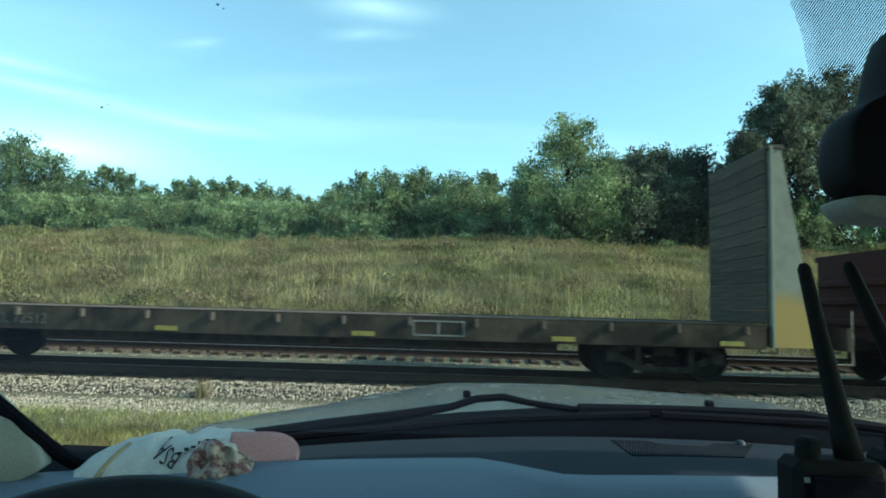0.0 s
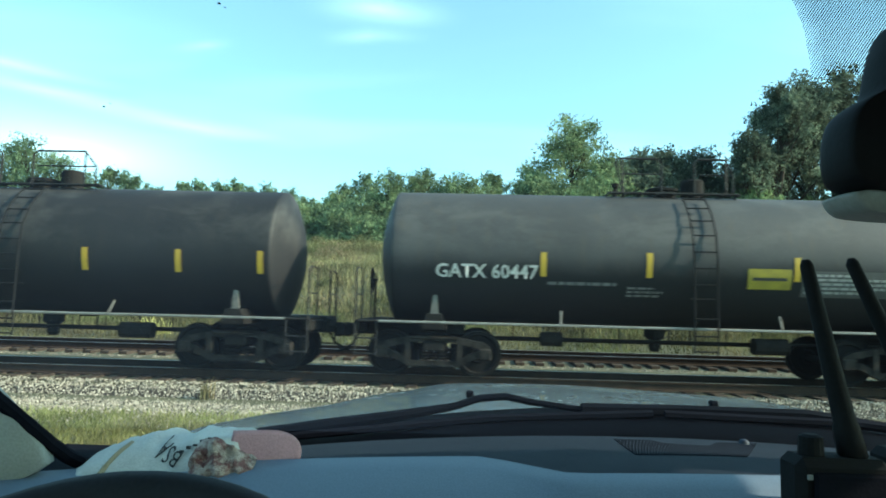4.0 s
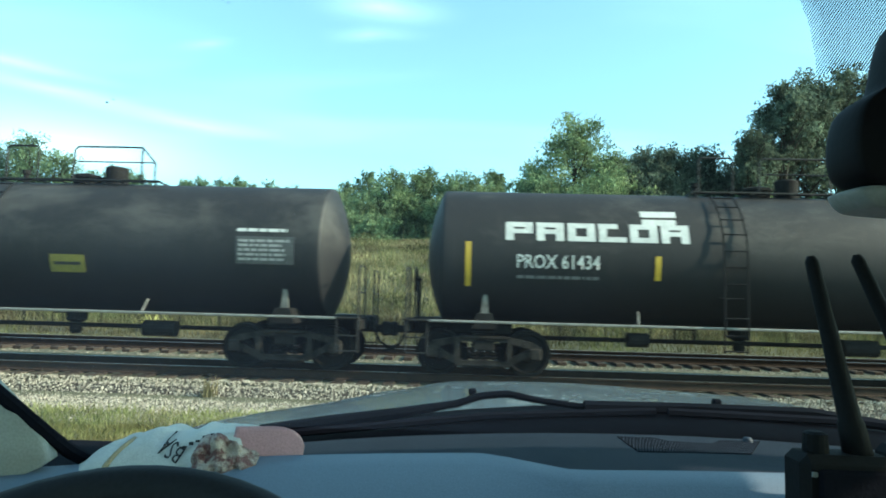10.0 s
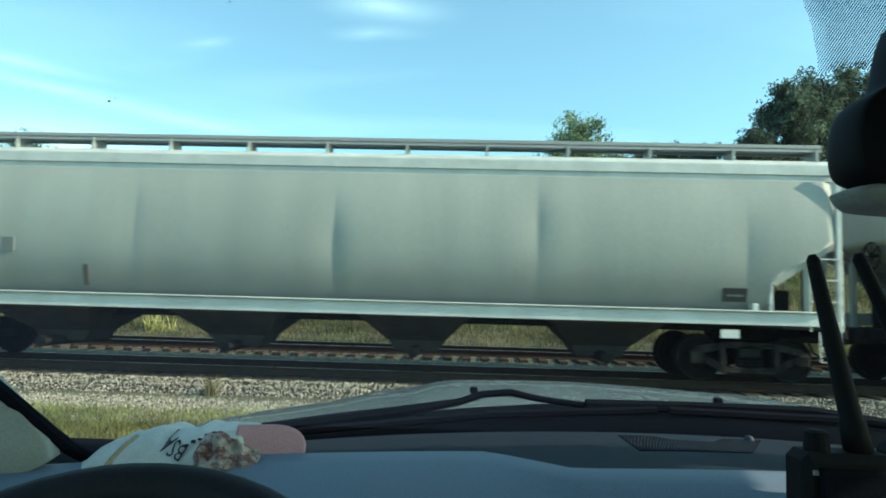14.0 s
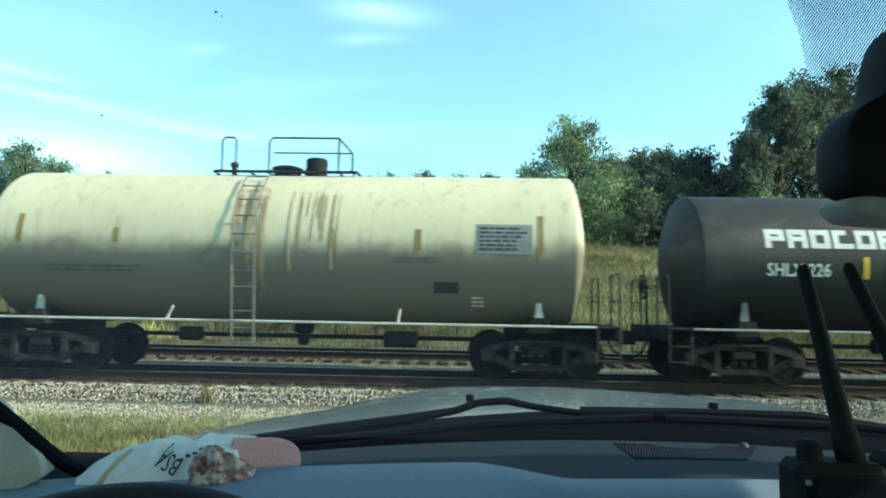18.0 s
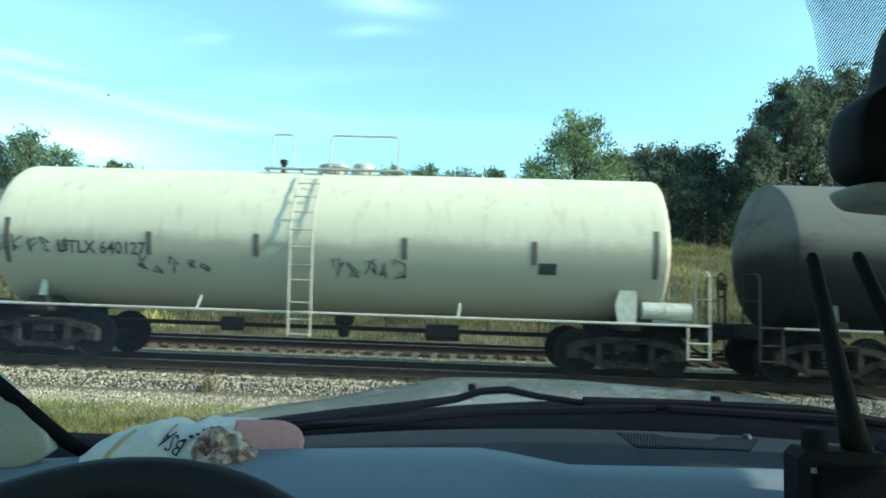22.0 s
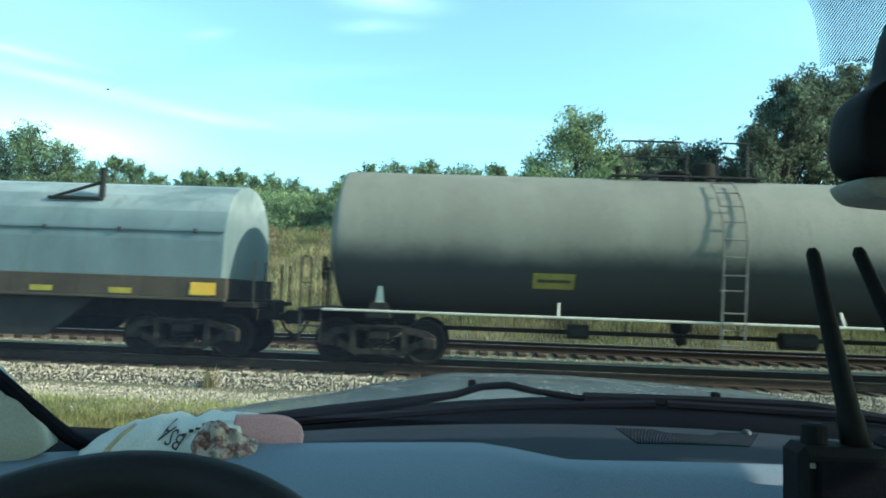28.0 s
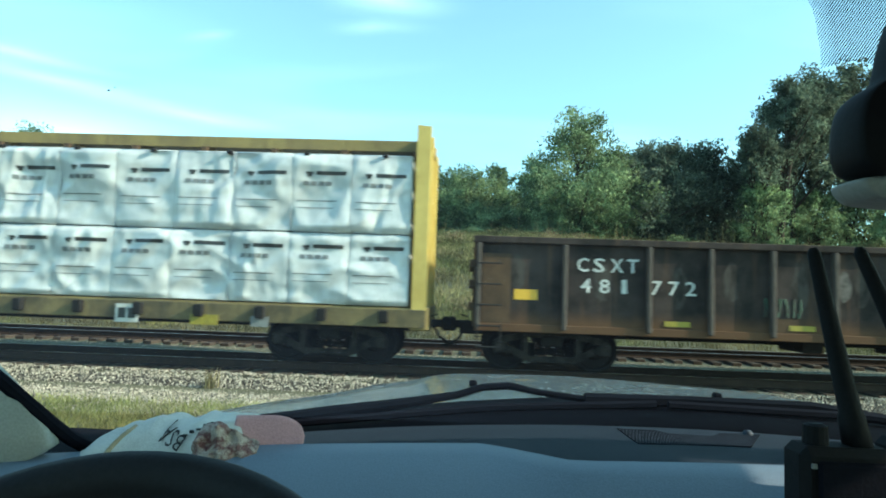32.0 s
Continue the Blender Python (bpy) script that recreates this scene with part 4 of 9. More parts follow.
def woods():
    tree_row(((-52.4, 64.1, 16.2), (-47.8, 61.8, 16.2), (-48.2, 65.7, 17.7), (-43.4, 62.0, 17.2), (-41.1, 61.5, 15.5)), 3.2, M_LEAF, 'leafy green tree in the woods beyond the bank', trunk=0.1, leaves=4200, size=0.2)
    tree_row(((-41.0, 63.6, 13.8), (-39.6, 65.6, 14.4), (-36.5, 63.3, 14.4), (-36.1, 66.1, 14.6), (-32.0, 61.7, 12.5), (-31.3, 63.6, 12.5)), 2.3, M_LEAF, 'leafy green tree in the woods beyond the bank', trunk=0.1, leaves=3000, size=0.2)
    tree_row(((-30.6, 66.1, 13.7), (-28.1, 63.9, 13.8), (-26.6, 63.8, 13.2), (-24.3, 61.6, 13.0), (-22.9, 62.2, 13.3), (-21.8, 63.2, 12.9), (-20.3, 62.6, 13.1), (-20.0, 66.5, 13.3), (-18.1, 65.6, 13.1), (-15.5, 61.6, 11.6), (-15.3, 64.6, 11.5)), 1.8, M_LEAF, 'leafy green tree in the woods beyond the bank', trunk=0.1, leaves=2400, size=0.2)
    tree_row(((-43.7, 62.3, 12.3), (-39.2, 59.6, 11.7), (-35.7, 58.1, 11.1), (-35.5, 62.4, 12.1), (-31.2, 59.3, 11.0), (-28.1, 58.3, 10.8), (-27.3, 62.5, 11.8), (-23.2, 59.1, 11.1), (-20.4, 58.5, 11.1), (-19.1, 62.5, 11.5), (-15.3, 57.6, 10.4)), 2.6, M_LEAF, 'leafy green tree in the woods beyond the bank', leaves=2600, size=0.22, name='shrub')
    tree_row(((-38.8, 55.3, 9.7), (-34.6, 52.6, 9.5), (-31.4, 51.1, 9.0), (-31.2, 54.4, 9.6), (-29.7, 55.1, 9.6), (-25.3, 50.6, 8.7), (-25.5, 55.5, 9.3), (-22.4, 52.9, 9.1), (-19.6, 50.5, 8.6), (-18.8, 53.2, 9.1), (-17.7, 55.5, 9.7), (-14.1, 50.5, 8.9), (-12.5, 50.5, 8.7)), 3.0, M_LEAFLT, 'light green bushy shrub on the bank', leaves=3600, size=0.2, name='shrub')
    tree_row(((-11.0, 51.8, 10.7), (-10.3, 54.3, 11.6), (-8.5, 54.4, 12.6), (-6.4, 49.5, 11.7), (-5.2, 50.3, 10.7), (-4.1, 49.7, 11.6), (-3.2, 52.3, 12.6), (-1.5, 52.8, 11.5), (-0.4, 50.0, 11.6), (1.2, 52.8, 11.9), (2.6, 54.4, 12.9), (4.3, 54.5, 12.0), (5.1, 50.6, 11.7)), 2.1, M_LEAF, 'green bushy sapling on top of the bank', leaves=3600, size=0.17, name='shrub')
    tree_row(((-10.6, 52.0, 9.7), (-8.0, 48.5, 9.4), (-6.0, 50.3, 9.6), (-4.0, 52.7, 10.3), (-1.5, 48.3, 9.3), (0.6, 50.6, 10.0), (3.0, 52.5, 10.3)), 2.2, M_LEAF, 'green bushy sapling on top of the bank', leaves=3000, size=0.19, name='shrub')
    tree_row(((-9.2, 48.1, 8.2), (-6.7, 45.8, 7.4), (-5.1, 50.2, 7.9), (-2.4, 49.5, 8.0), (-0.3, 48.9, 8.2), (1.8, 45.6, 7.6), (4.1, 49.7, 8.4), (6.2, 48.6, 7.9), (7.8, 45.6, 7.4)), 2.0, M_LEAFLT, 'light green shrub on top of the bank', leaves=2600, size=0.18, name='shrub')
    tree_row(((7.2, 43.5, 14.3),), 4.3, M_LEAFLT, 'tall airy young tree with light leaves', trunk=0.04, leaves=9000, size=0.18, airy=1.0, cone=True)
    tree_row(((5.3, 46.3, 11.9), (8.8, 42.5, 11.6), (6.2, 46.8, 10.6), (8.4, 42.6, 9.6), (6.9, 42.5, 8.6)), 2.2, M_LEAFLT, 'light green young tree on top of the bank', leaves=4000, size=0.18)
    tree_row(((10.6, 45.9, 11.6), (11.5, 44.5, 12.0), (12.8, 45.9, 12.8), (13.5, 44.5, 12.5), (15.7, 47.8, 13.6), (17.4, 49.4, 13.6), (18.1, 47.9, 13.3), (19.6, 47.4, 12.9), (21.5, 49.5, 12.8)), 2.9, M_LEAFDK, 'dense dark green shrub on top of the bank', leaves=5600, size=0.18, name='shrub', airy=0.95)
    tree_row(((22.2, 45.0, 17.7), (24.4, 46.0, 18.6), (26.7, 46.4, 19.5), (29.1, 46.7, 18.9), (32.7, 47.2, 17.1)), 2.6, M_LEAFDK, 'tall dark green tree standing over the bank', trunk=0.22, leaves=7000, size=0.19, airy=1.0)
    tree_row(((21.5, 46.5, 16.2), (20.4, 43.1, 16.0)), 1.35, M_LEAFDK, 'tall dark green tree standing over the bank', trunk=0.5, leaves=2600, size=0.18, airy=1.0)
    tree_row(((18.2, 41.7, 13.4), (19.0, 41.6, 12.6)), 0.95, M_LEAFDK, 'slender dark green tree beside the tall trees', trunk=0.55, leaves=1500, size=0.17, airy=1.0)
    tree_row(((18.8, 41.8, 9.5), (21.9, 45.5, 9.7), (23.5, 45.2, 9.5), (25.1, 45.7, 9.8), (27.7, 46.0, 9.7), (27.3, 41.1, 8.1)), 1.7, M_LEAF, 'green shrub under the tall trees', leaves=2600, size=0.17, name='shrub')
    tree_row(((-65.5, 60.1, 12.2), (-55.2, 56.1, 12.6), (-51.0, 57.0, 11.9), (43.3, 55.6, 17.6), (53.4, 60.3, 18.6), (60.5, 60.5, 17.8)), 4.5, M_LEAF, 'leafy green tree in the woods beyond the bank', trunk=0.15, leaves=2600, size=0.34)
    # closed distance of woods
    rng = np.random.default_rng(3)
    n = 60000
    px, py = rng.uniform(-130, 130, n), rng.uniform(72, 95, n)
    pz = 6.0 + rng.uniform(0, 1, n) * (4.6 + 1.2 * np.sin(px * 0.23) + 0.8 * np.sin(px * 0.71))
    P = np.stack([px, py, pz], -1)
    tagged(new("far_woods", flake_mesh("far_woods", leaf_flakes(rng, P, 0.5), 3, M_LEAF)), "distant belt of green woods beyond the bank", "woods", kind="stuff")


build_ground()
ballast_bed()
tracks()
grass()
woods()
weed_mounds()


def bed_z(x, y):
    return np.where(y < YC - 1.75, -0.285 - 0.44 * (YC - 1.75 - y), -0.285)


def between_z(x, y):
    return np.where(y > Y_FAR - 1.75, Z_FAR - 0.285, np.maximum(-0.285, Z_FAR - 0.285 - 0.44 * (Y_FAR - 1.75 - y))) + 0.01


stones("ballast_stones", -15, 13, 8.4, YC - 1.2, lambda x, y: np.maximum(bed_z(x, y), ground_z(x, y)) + 0.01, 92000, 0.013, 0.030, "loose grey crushed stones of the track bed")
stones("ballast_stones.001", -17, 15, YC + 0.9, Y_FAR + 1.1, between_z, 26000, 0.016, 0.038, "loose grey crushed stones between the tracks")


# ---- the train ----
CARS = []
WHEEL_R = 0.457
M_MIDGREY = mat("tank mid grey", (0.086, 0.089, 0.091), (0.060, 0.062, 0.064), rough=0.6, scale=0.6, stretch=(1, 1, 0.3), bump=0.05, spec=0.2, streak=((0.056, 0.052, 0.048), 0.4), dust=((0.125, 0.124, 0.118), 0.4, 2.6, 0.46, 0.68), lower_tone=((0.013, 0.0135, 0.015), 2.42, 0.28, 0.5))


def wheelset_mesh():
    bm = bmesh.new()
    lathe_y(bm, [(-1.1, 0.075), (-1.02, 0.095), (-0.9, 0.08), (0.9, 0.08), (1.02, 0.095), (1.1, 0.075)], 12)
    for s in (-1, 1):
        p = [(-0.82, 0.10), (-0.82, 0.16), (-0.78, 0.20), (-0.775, 0.36), (-0.82, 0.39), (-0.82, 0.452), (-0.715, WHEEL_R), (-0.70, 0.482), (-0.68, 0.482), (-0.675, 0.39), (-0.72, 0.36), (-0.715, 0.20), (-0.68, 0.15), (-0.68, 0.10)]
        lathe_y(bm, [(y * -s, r) for y, r in p] if s > 0 else [(y, r) for y, r in p], 32)
    bmesh.ops.recalc_face_normals(bm, faces=bm.faces)
    # end-cap bolts show the turning
    for s in (-1, 1):
        for k in range(3):
            a = 2.094 * k
            box(bm, math.cos(a) * 0.05 - 0.014, math.cos(a) * 0.05 + 0.014, s * 1.1 - 0.012, s * 1.1 + 0.012, math.sin(a) * 0.05 - 0.014, math.sin(a) * 0.05 + 0.014)
    return bm


def sideframe_mesh():
    """Cast truck side with two windows, along x, centred on the truck."""
    bm = bmesh.new()
    prism(bm, [(-1.14, 0.50), (-1.14, 0.60), (-0.98, 0.69), (-0.42, 0.80), (0.42, 0.80), (0.98, 0.69), (1.14, 0.60), (1.14, 0.50), (0.90, 0.57), (0.44, 0.68), (-0.44, 0.68), (-0.90, 0.57)], -0.08, 0.08)
    prism(bm, [(-0.98, 0.44), (-0.86, 0.53), (-0.40, 0.31), (0.40, 0.31), (0.86, 0.53), (0.98, 0.44), (0.42, 0.17), (-0.42, 0.17)], -0.075, 0.075)
    for x in (-1.02, 1.02):
        box(bm, x - 0.13, x + 0.13, -0.11, 0.10, 0.34, 0.58, 0.03)
    box(bm, -0.46, 0.46, -0.12, 0.12, 0.735, 0.80, 0.02)
    box(bm, -0.40, 0.40, -0.12, 0.12, 0.185, 0.24, 0.02)
    for x in (-0.52, 0.52):
        prism(bm, [(x - 0.06, 0.30), (x + 0.06, 0.30), (x + 0.05, 0.76), (x - 0.05, 0.76)], -0.10, 0.10)
    return bm


def spring_mesh():
    bm = bmesh.new()
    for x in (-0.18, 0.0, 0.18):
        pts = [(x + 0.07 * math.cos(a * 0.9), 0.07 * math.sin(a * 0.9), 0.25 + a * 0.0098) for a in range(0, 27)]
        tube(bm, pts, 0.016, 5)
    return bm


def truck_bolster_mesh():
    bm = bmesh.new()
    box(bm, -0.22, 0.22, -1.08, 1.08, 0.50, 0.74, 0.03)
    box(bm, -0.25, 0.25, -0.35, 0.35, 0.74, 0.86, 0.03)
    for x in (-0.36, 0.36):
        tube(bm, [(x, -0.78, 0.42), (x, 0.78, 0.42)], 0.05, 6)
        for y in (-0.74, 0.74):
            box(bm, x - 0.06, x + 0.06, y - 0.06, y + 0.06, 0.28, 0.56, 0.02)
    return bm


def coupler_mesh():
    """Shank, knuckle head and uncoupling lever, pointing along +x from the origin."""
    bm = bmesh.new()
    box(bm, -0.75, -0.12, -0.08, 0.08, 0.77, 0.93, 0.02)
    box(bm, -0.16, 0.02, -0.16, 0.10, 0.70, 1.00, 0.04)
    box(bm, -0.04, 0.10, -0.16, -0.05, 0.72, 0.98, 0.03)
    box(bm, -0.02, 0.05, 0.02, 0.14, 0.72, 0.98, 0.03)
    tube(bm, [(-0.40, -1.25, 1.02), (-0.40, -0.35, 1.00), (-0.25, -0.10, 1.05)], 0.016, 5)
    tube(bm, [(-0.40, -1.25, 1.02), (-0.40, -1.25, 0.80)], 0.016, 5)
    tube(bm, [(-0.35, 0.22, 0.80), (-0.22, 0.24, 0.55), (0.0, 0.24, 0.42), (0.12, 0.2, 0.40)], 0.028, 6)
    return bm


def running_gear(e, L, inset=2.0, frame_z=1.0):
    """Two trucks with their wheelsets, and two couplers."""
    wheels = []
    sf = cached("sideframe", sideframe_mesh, M_TRUCK)
    sp = cached("spring", spring_mesh, M_STEEL)
    tb = cached("truck_bolster", truck_bolster_mesh, M_STEEL)
    ws = cached("wheelset", wheelset_mesh, M_WHEEL)
    cp = cached("coupler", coupler_mesh, M_STEEL)
    for x in (-L / 2 + inset, L / 2 - inset):
        t = part("truck", tb, None, e, at=pose(x, 0, 0))
        for y in (-1.0, 1.0):
            part("sideframe", sf, None, t, at=pose(0, y, 0))
            part("spring_group", sp, None, t, at=pose(0, y, 0))
        for dx in (-0.89, 0.89):
            w = part("wheelset", ws, None, e, at=pose(x + dx, 0, WHEEL_R))
            wheels.append((w, x + dx))
    part("coupler", cp, None, e, at=pose(L / 2 - 0.02, 0, 0))
    part("coupler", cp, None, e, at=pose(-L / 2 + 0.02, 0, 0, 0, 0, 180))
    return wheels


def freight_car(name, label, u0, u1, inset=2.0):
    e = empty_thing(name, label, name.replace("_", " "), "freight cars of the train", pose((u0 + u1) / 2, YC, 0))
    L = u1 - u0
    wheels = running_gear(e, L, inset)
    CARS.append((e, (u0 + u1) / 2, L, wheels))
    return e, L


def rungs(bm, x0, x1, y, zs, r=0.016):
    for z in zs:
        tube(bm, [(x0, y, z), (x1, y, z)], r, 5)


def brake_wheel_mesh():
    bm = bmesh.new()
    n = 20
    ring = [(0, 0.27 * math.cos(6.2832 * k / n), 0.27 * math.sin(6.2832 * k / n)) for k in range(n + 1)]
    tube(bm, ring, 0.018, 6)
    for k in range(4):
        a = math.pi / 4 * k
        tube(bm, [(0, -0.26 * math.cos(a), -0.26 * math.sin(a)), (0, 0.26 * math.cos(a), 0.26 * math.sin(a))], 0.012, 5)
    tube(bm, [(-0.03, 0, 0), (0.12, 0, 0)], 0.04, 8)
    return bm


PANEL = {"D": M_DECAL, "R": M_RED, "W": M_LETTER, "Y": M_PANELY, "P": mat("straw panel", (0.42, 0.40, 0.22), (0.33, 0.31, 0.18), rough=0.6, scale=5, bump=0),
         "O": mat("soiled yellow panel", (0.26, 0.22, 0.035), (0.16, 0.14, 0.03), rough=0.6, scale=5, bump=0), "F": M_FADED, "S": M_LETTER, "N": mat("dark patch", (0.03, 0.03, 0.03), (0.02, 0.02, 0.02), rough=0.6, scale=3, bump=0),
         "K": mat("pink placard", (0.42, 0.26, 0.20), (0.34, 0.2, 0.16), rough=0.6, scale=5, bump=0), "V": mat("worn dark print", (0.055, 0.05, 0.042), (0.12, 0.11, 0.09), rough=0.6, scale=6, bump=0), "U": mat("worn yellow print", (0.25, 0.22, 0.05), (0.15, 0.14, 0.06), rough=0.6, scale=5, bump=0)}
PLATE = mat("worn data plate", (0.075, 0.076, 0.076), (0.045, 0.046, 0.046), rough=0.6, scale=6, bump=0)
PANEL_NAME = {"D": "data_panel", "R": "placard", "W": "writing_bar", "Y": "yellow_panel", "P": "pale_panel", "O": "yellow_panel", "F": "faded_writing_bar", "S": "white_bar", "N": "dark_patch", "K": "placard", "V": "faded_writing_bar", "U": "faded_yellow_bar"}


M_WORNIRON = mat("worn bracket", (0.20, 0.195, 0.18), (0.09, 0.085, 0.078), rough=0.7, scale=6, bump=0.1, spec=0.2)


def word_bars(x0, x1, z0, z1, skin, lift, seed):
    """Rows of short bars as wide as words, for writing too small to read."""
    rr = random.Random(seed)
    bm = bmesh.new()
    rows = max(1, int(round((z1 - z0) / 0.085)))
    step = (z1 - z0) / rows
    for r in range(rows):
        x, za = x0, z0 + r * step + step * 0.22
        end = x1 - (x1 - x0) * 0.35 * rr.random() * (rows > 1)
        while x < end - 0.02:
            w = min(end - x, 0.05 + 0.16 * rr.random())
            bm.faces.new([bm.verts.new((a, skin(z) - lift, z)) for a, z in ((x, za), (x + w, za), (x + w, za + step * 0.55), (x, za + step * 0.55))])
            x += w + 0.03
    return bm


def block_name(e, x0, x1, z, m, skin):
    """Six bold block shapes in a row, as wide letters without strokes of their own."""
    w = (x1 - x0) / 6
    for i in range(6):
        a, b = x0 + i * w + w * 0.06, x0 + (i + 1) * w - w * 0.06
        h, t = 0.37, w * 0.26
        part("name_block", panel(a, a + t, z, z + h, skin, n=2), m, e)
        part("name_block", panel(a + t, b - t, z + h - 0.10, z + h, skin, n=1), m, e)
        if i in (0, 1, 5):
            part("name_block", panel(a + t, b - t, z + 0.14, z + 0.23, skin, n=1), m, e)
            part("name_block", panel(b - t, b, z + (0.14 if i == 0 else 0), z + h, skin, n=2), m, e)
        elif i in (2, 4):
            part("name_block", panel(a + t, b - t, z, z + 0.10, skin, n=1), m, e)
            part("name_block", panel(b - t, b, z, z + h, skin, n=2), m, e)
        else:
            part("name_block", panel(a + t, b, z, z + 0.10, skin, n=1), m, e)


def tank_car(label, u0, u1, top, material, ladder, hoops=(), texts=(), strips=(), panels=(), plain=False, pale=False, tanked=False, dusty=False,
             rust=None, stains=(), logo=None, hoop_at=None, yel=None, dat=None, strip_mat=None, scrawl=(), head=()):
    e, L = freight_car("tank_car", label, u0, u1)
    zb = 1.04
    R, zc = (top - zb) / 2, (top + zb) / 2
    h = L / 2 - 0.72
    ht, off = h - 0.16, -0.08
    iron = M_PALEIRON if material is M_WHITE else M_RAILIRON

    def skin(z):
        d = min(abs(z - zc), R * 0.985)
        return -math.sqrt(R * R - d * d)

    # shell with dished heads and weld bands
    prof = []
    dish, c = 0.38, 0.07
    prof = [(-ht + dish + 0.16, R)]
    for k in range(5):
        a = math.pi / 2 * k / 4 * 0.86
        prof.append((-ht + dish - c * math.sin(a), R - c * (1 - math.cos(a))))
    x0, r0 = prof[-1]
    for k in range(1, 9):
        f = k / 8
        prof.append((-ht + (x0 + ht) * (1 - f) ** 2 if k < 8 else -ht, max(0.02, r0 * (1 - f))))
    prof = prof[::-1]
    prof += [(-x, r) for x, r in prof][::-1]
    bm = lathe_x(bmesh.new(), [(x + off, r) for x, r in prof], 48, 0, zc)
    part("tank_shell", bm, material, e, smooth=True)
    for y0, y1, z0, z1 in head:
        # small notices stuck on the forward head
        bm = bmesh.new()
        bmesh.ops.create_grid(bm, x_segments=4, y_segments=2, size=0.5)
        for v in bm.verts:
            y, z = y0 + (v.co.x + 0.5) * (y1 - y0), z0 + (v.co.y + 0.5) * (z1 - z0)
            v.co = Vector((off + ht - (dish - c) * (y * y + (z - zc) ** 2) / r0 ** 2 + 0.006, y, z))
        part("end_notice", bm, M_LETTER, e)
    if rust:
        bm = bmesh.new()
        bmesh.ops.create_grid(bm, x_segments=2, y_segments=14, size=0.5)
        for v in bm.verts:
            a = (v.co.y + 0.5) * 2.4 + 0.35
            v.co = Vector((rust[0] + (v.co.x + 0.5) * (rust[1] - rust[0]), -math.cos(a - 0.9) * (R + 0.012), zc + math.sin(a - 0.9) * (R + 0.012)))
        part("rust_patch", bm, mat("rust streaks", (0.15, 0.095, 0.062), (0.055, 0.042, 0.035), rough=0.85, scale=1.6, stretch=(5, 1, 0.4), bump=0.1), e, "brown rust-streaked band", True)
    for a0, a1, z0, z1, wide in stains:
        # ragged runs of rust down the shell
        rr = random.Random(int(abs(a0) * 97) + 3)
        for k in range(wide):
            x = a0 + (a1 - a0) * rr.random()
            w = 0.010 + 0.025 * rr.random()
            hi, lo = z1 - 0.25 * rr.random(), z0 + (z1 - z0) * 0.7 * rr.random()
            part("rust_run", panel(x, x + w, lo, hi, skin, n=6, lift=0.002 + 0.0005 * k), mat("rust runs", (0.42, 0.34, 0.22), (0.25, 0.18, 0.11), rough=0.8, scale=3, stretch=(4, 1, 0.5), bump=0.05, spec=0.1), e)
    # underframe stubs, end platforms, saddles
    for s in (-1, 1):
        bm = bmesh.new()
        box(bm, min(s * (h - 1.9), s * (L / 2 - 0.32)), max(s * (h - 1.9), s * (L / 2 - 0.32)), -0.24, 0.24, 0.80, 1.10, 0.02)
        box(bm, min(s * (L / 2 - 0.55), s * (L / 2 - 0.42)), max(s * (L / 2 - 0.55), s * (L / 2 - 0.42)), -1.35, 1.35, 0.86, 1.06, 0.015)
        part("end_sill", bm, M_STEEL, e)
        bm = bmesh.new()
        box(bm, min(s * (h - 0.55), s * (L / 2 - 0.45)), max(s * (h - 0.55), s * (L / 2 - 0.45)), -1.42, 1.42, 1.06, 1.10, 0.01)
        part("end_platform", bm, iron if material is M_WHITE else M_STEEL, e)
        bm = prism(bmesh.new(), [(s * (L / 2 - 2.25), 0.95), (s * (L / 2 - 1.75), 0.95), (s * (L / 2 - 1.85), 1.25), (s * (L / 2 - 2.15), 1.25)], -1.30, 1.30)
        part("bolster", bm, M_STEEL, e)
        for y in (-1, 1):
            bm = prism(bmesh.new(), [(s * (L / 2 - 2.1), 1.08), (s * (L / 2 - 1.9), 1.08), (s * (L / 2 - 1.97), 1.62), (s * (L / 2 - 2.05), 1.62)], y * 1.12 - 0.03, y * 1.12 + 0.03)
            if material is M_GREY:
                box(bm, s * (L / 2 - 2.0) - 0.22, s * (L / 2 - 2.0) + 0.22, y * 1.12 - 0.05, y * 1.12 + 0.05, 1.60, 1.68, 0.01)
            part("saddle", bm, M_PALEIRON if pale else M_WORNIRON, e)
            bm = bmesh.new()
            x = s * (L / 2 - 0.47)
            tube(bm, [(x, y * 1.38, 0.42), (x, y * 1.38, 2.05), (x, y * 1.25, 2.13), (x, y * 0.62, 2.13), (x, y * 0.62, 1.06)], 0.02, 6)
            tube(bm, [(x, y * 1.38, 1.6), (x, y * 0.62, 1.6)], 0.014, 5)
            part("end_handrail", bm, iron, e)
            bm = bmesh.new()
            x1 = x - s * 0.42
            tube(bm, [(x, y * 1.40, 0.45), (x1, y * 1.40, 0.45)], 0.016, 5)
            tube(bm, [(x, y * 1.40, 0.75), (x1, y * 1.40, 0.75)], 0.016, 5)
            tube(bm, [(x1, y * 1.40, 0.42), (x1, y * 1.40, 1.08)], 0.016, 5)
            part("sill_step", bm, iron, e)
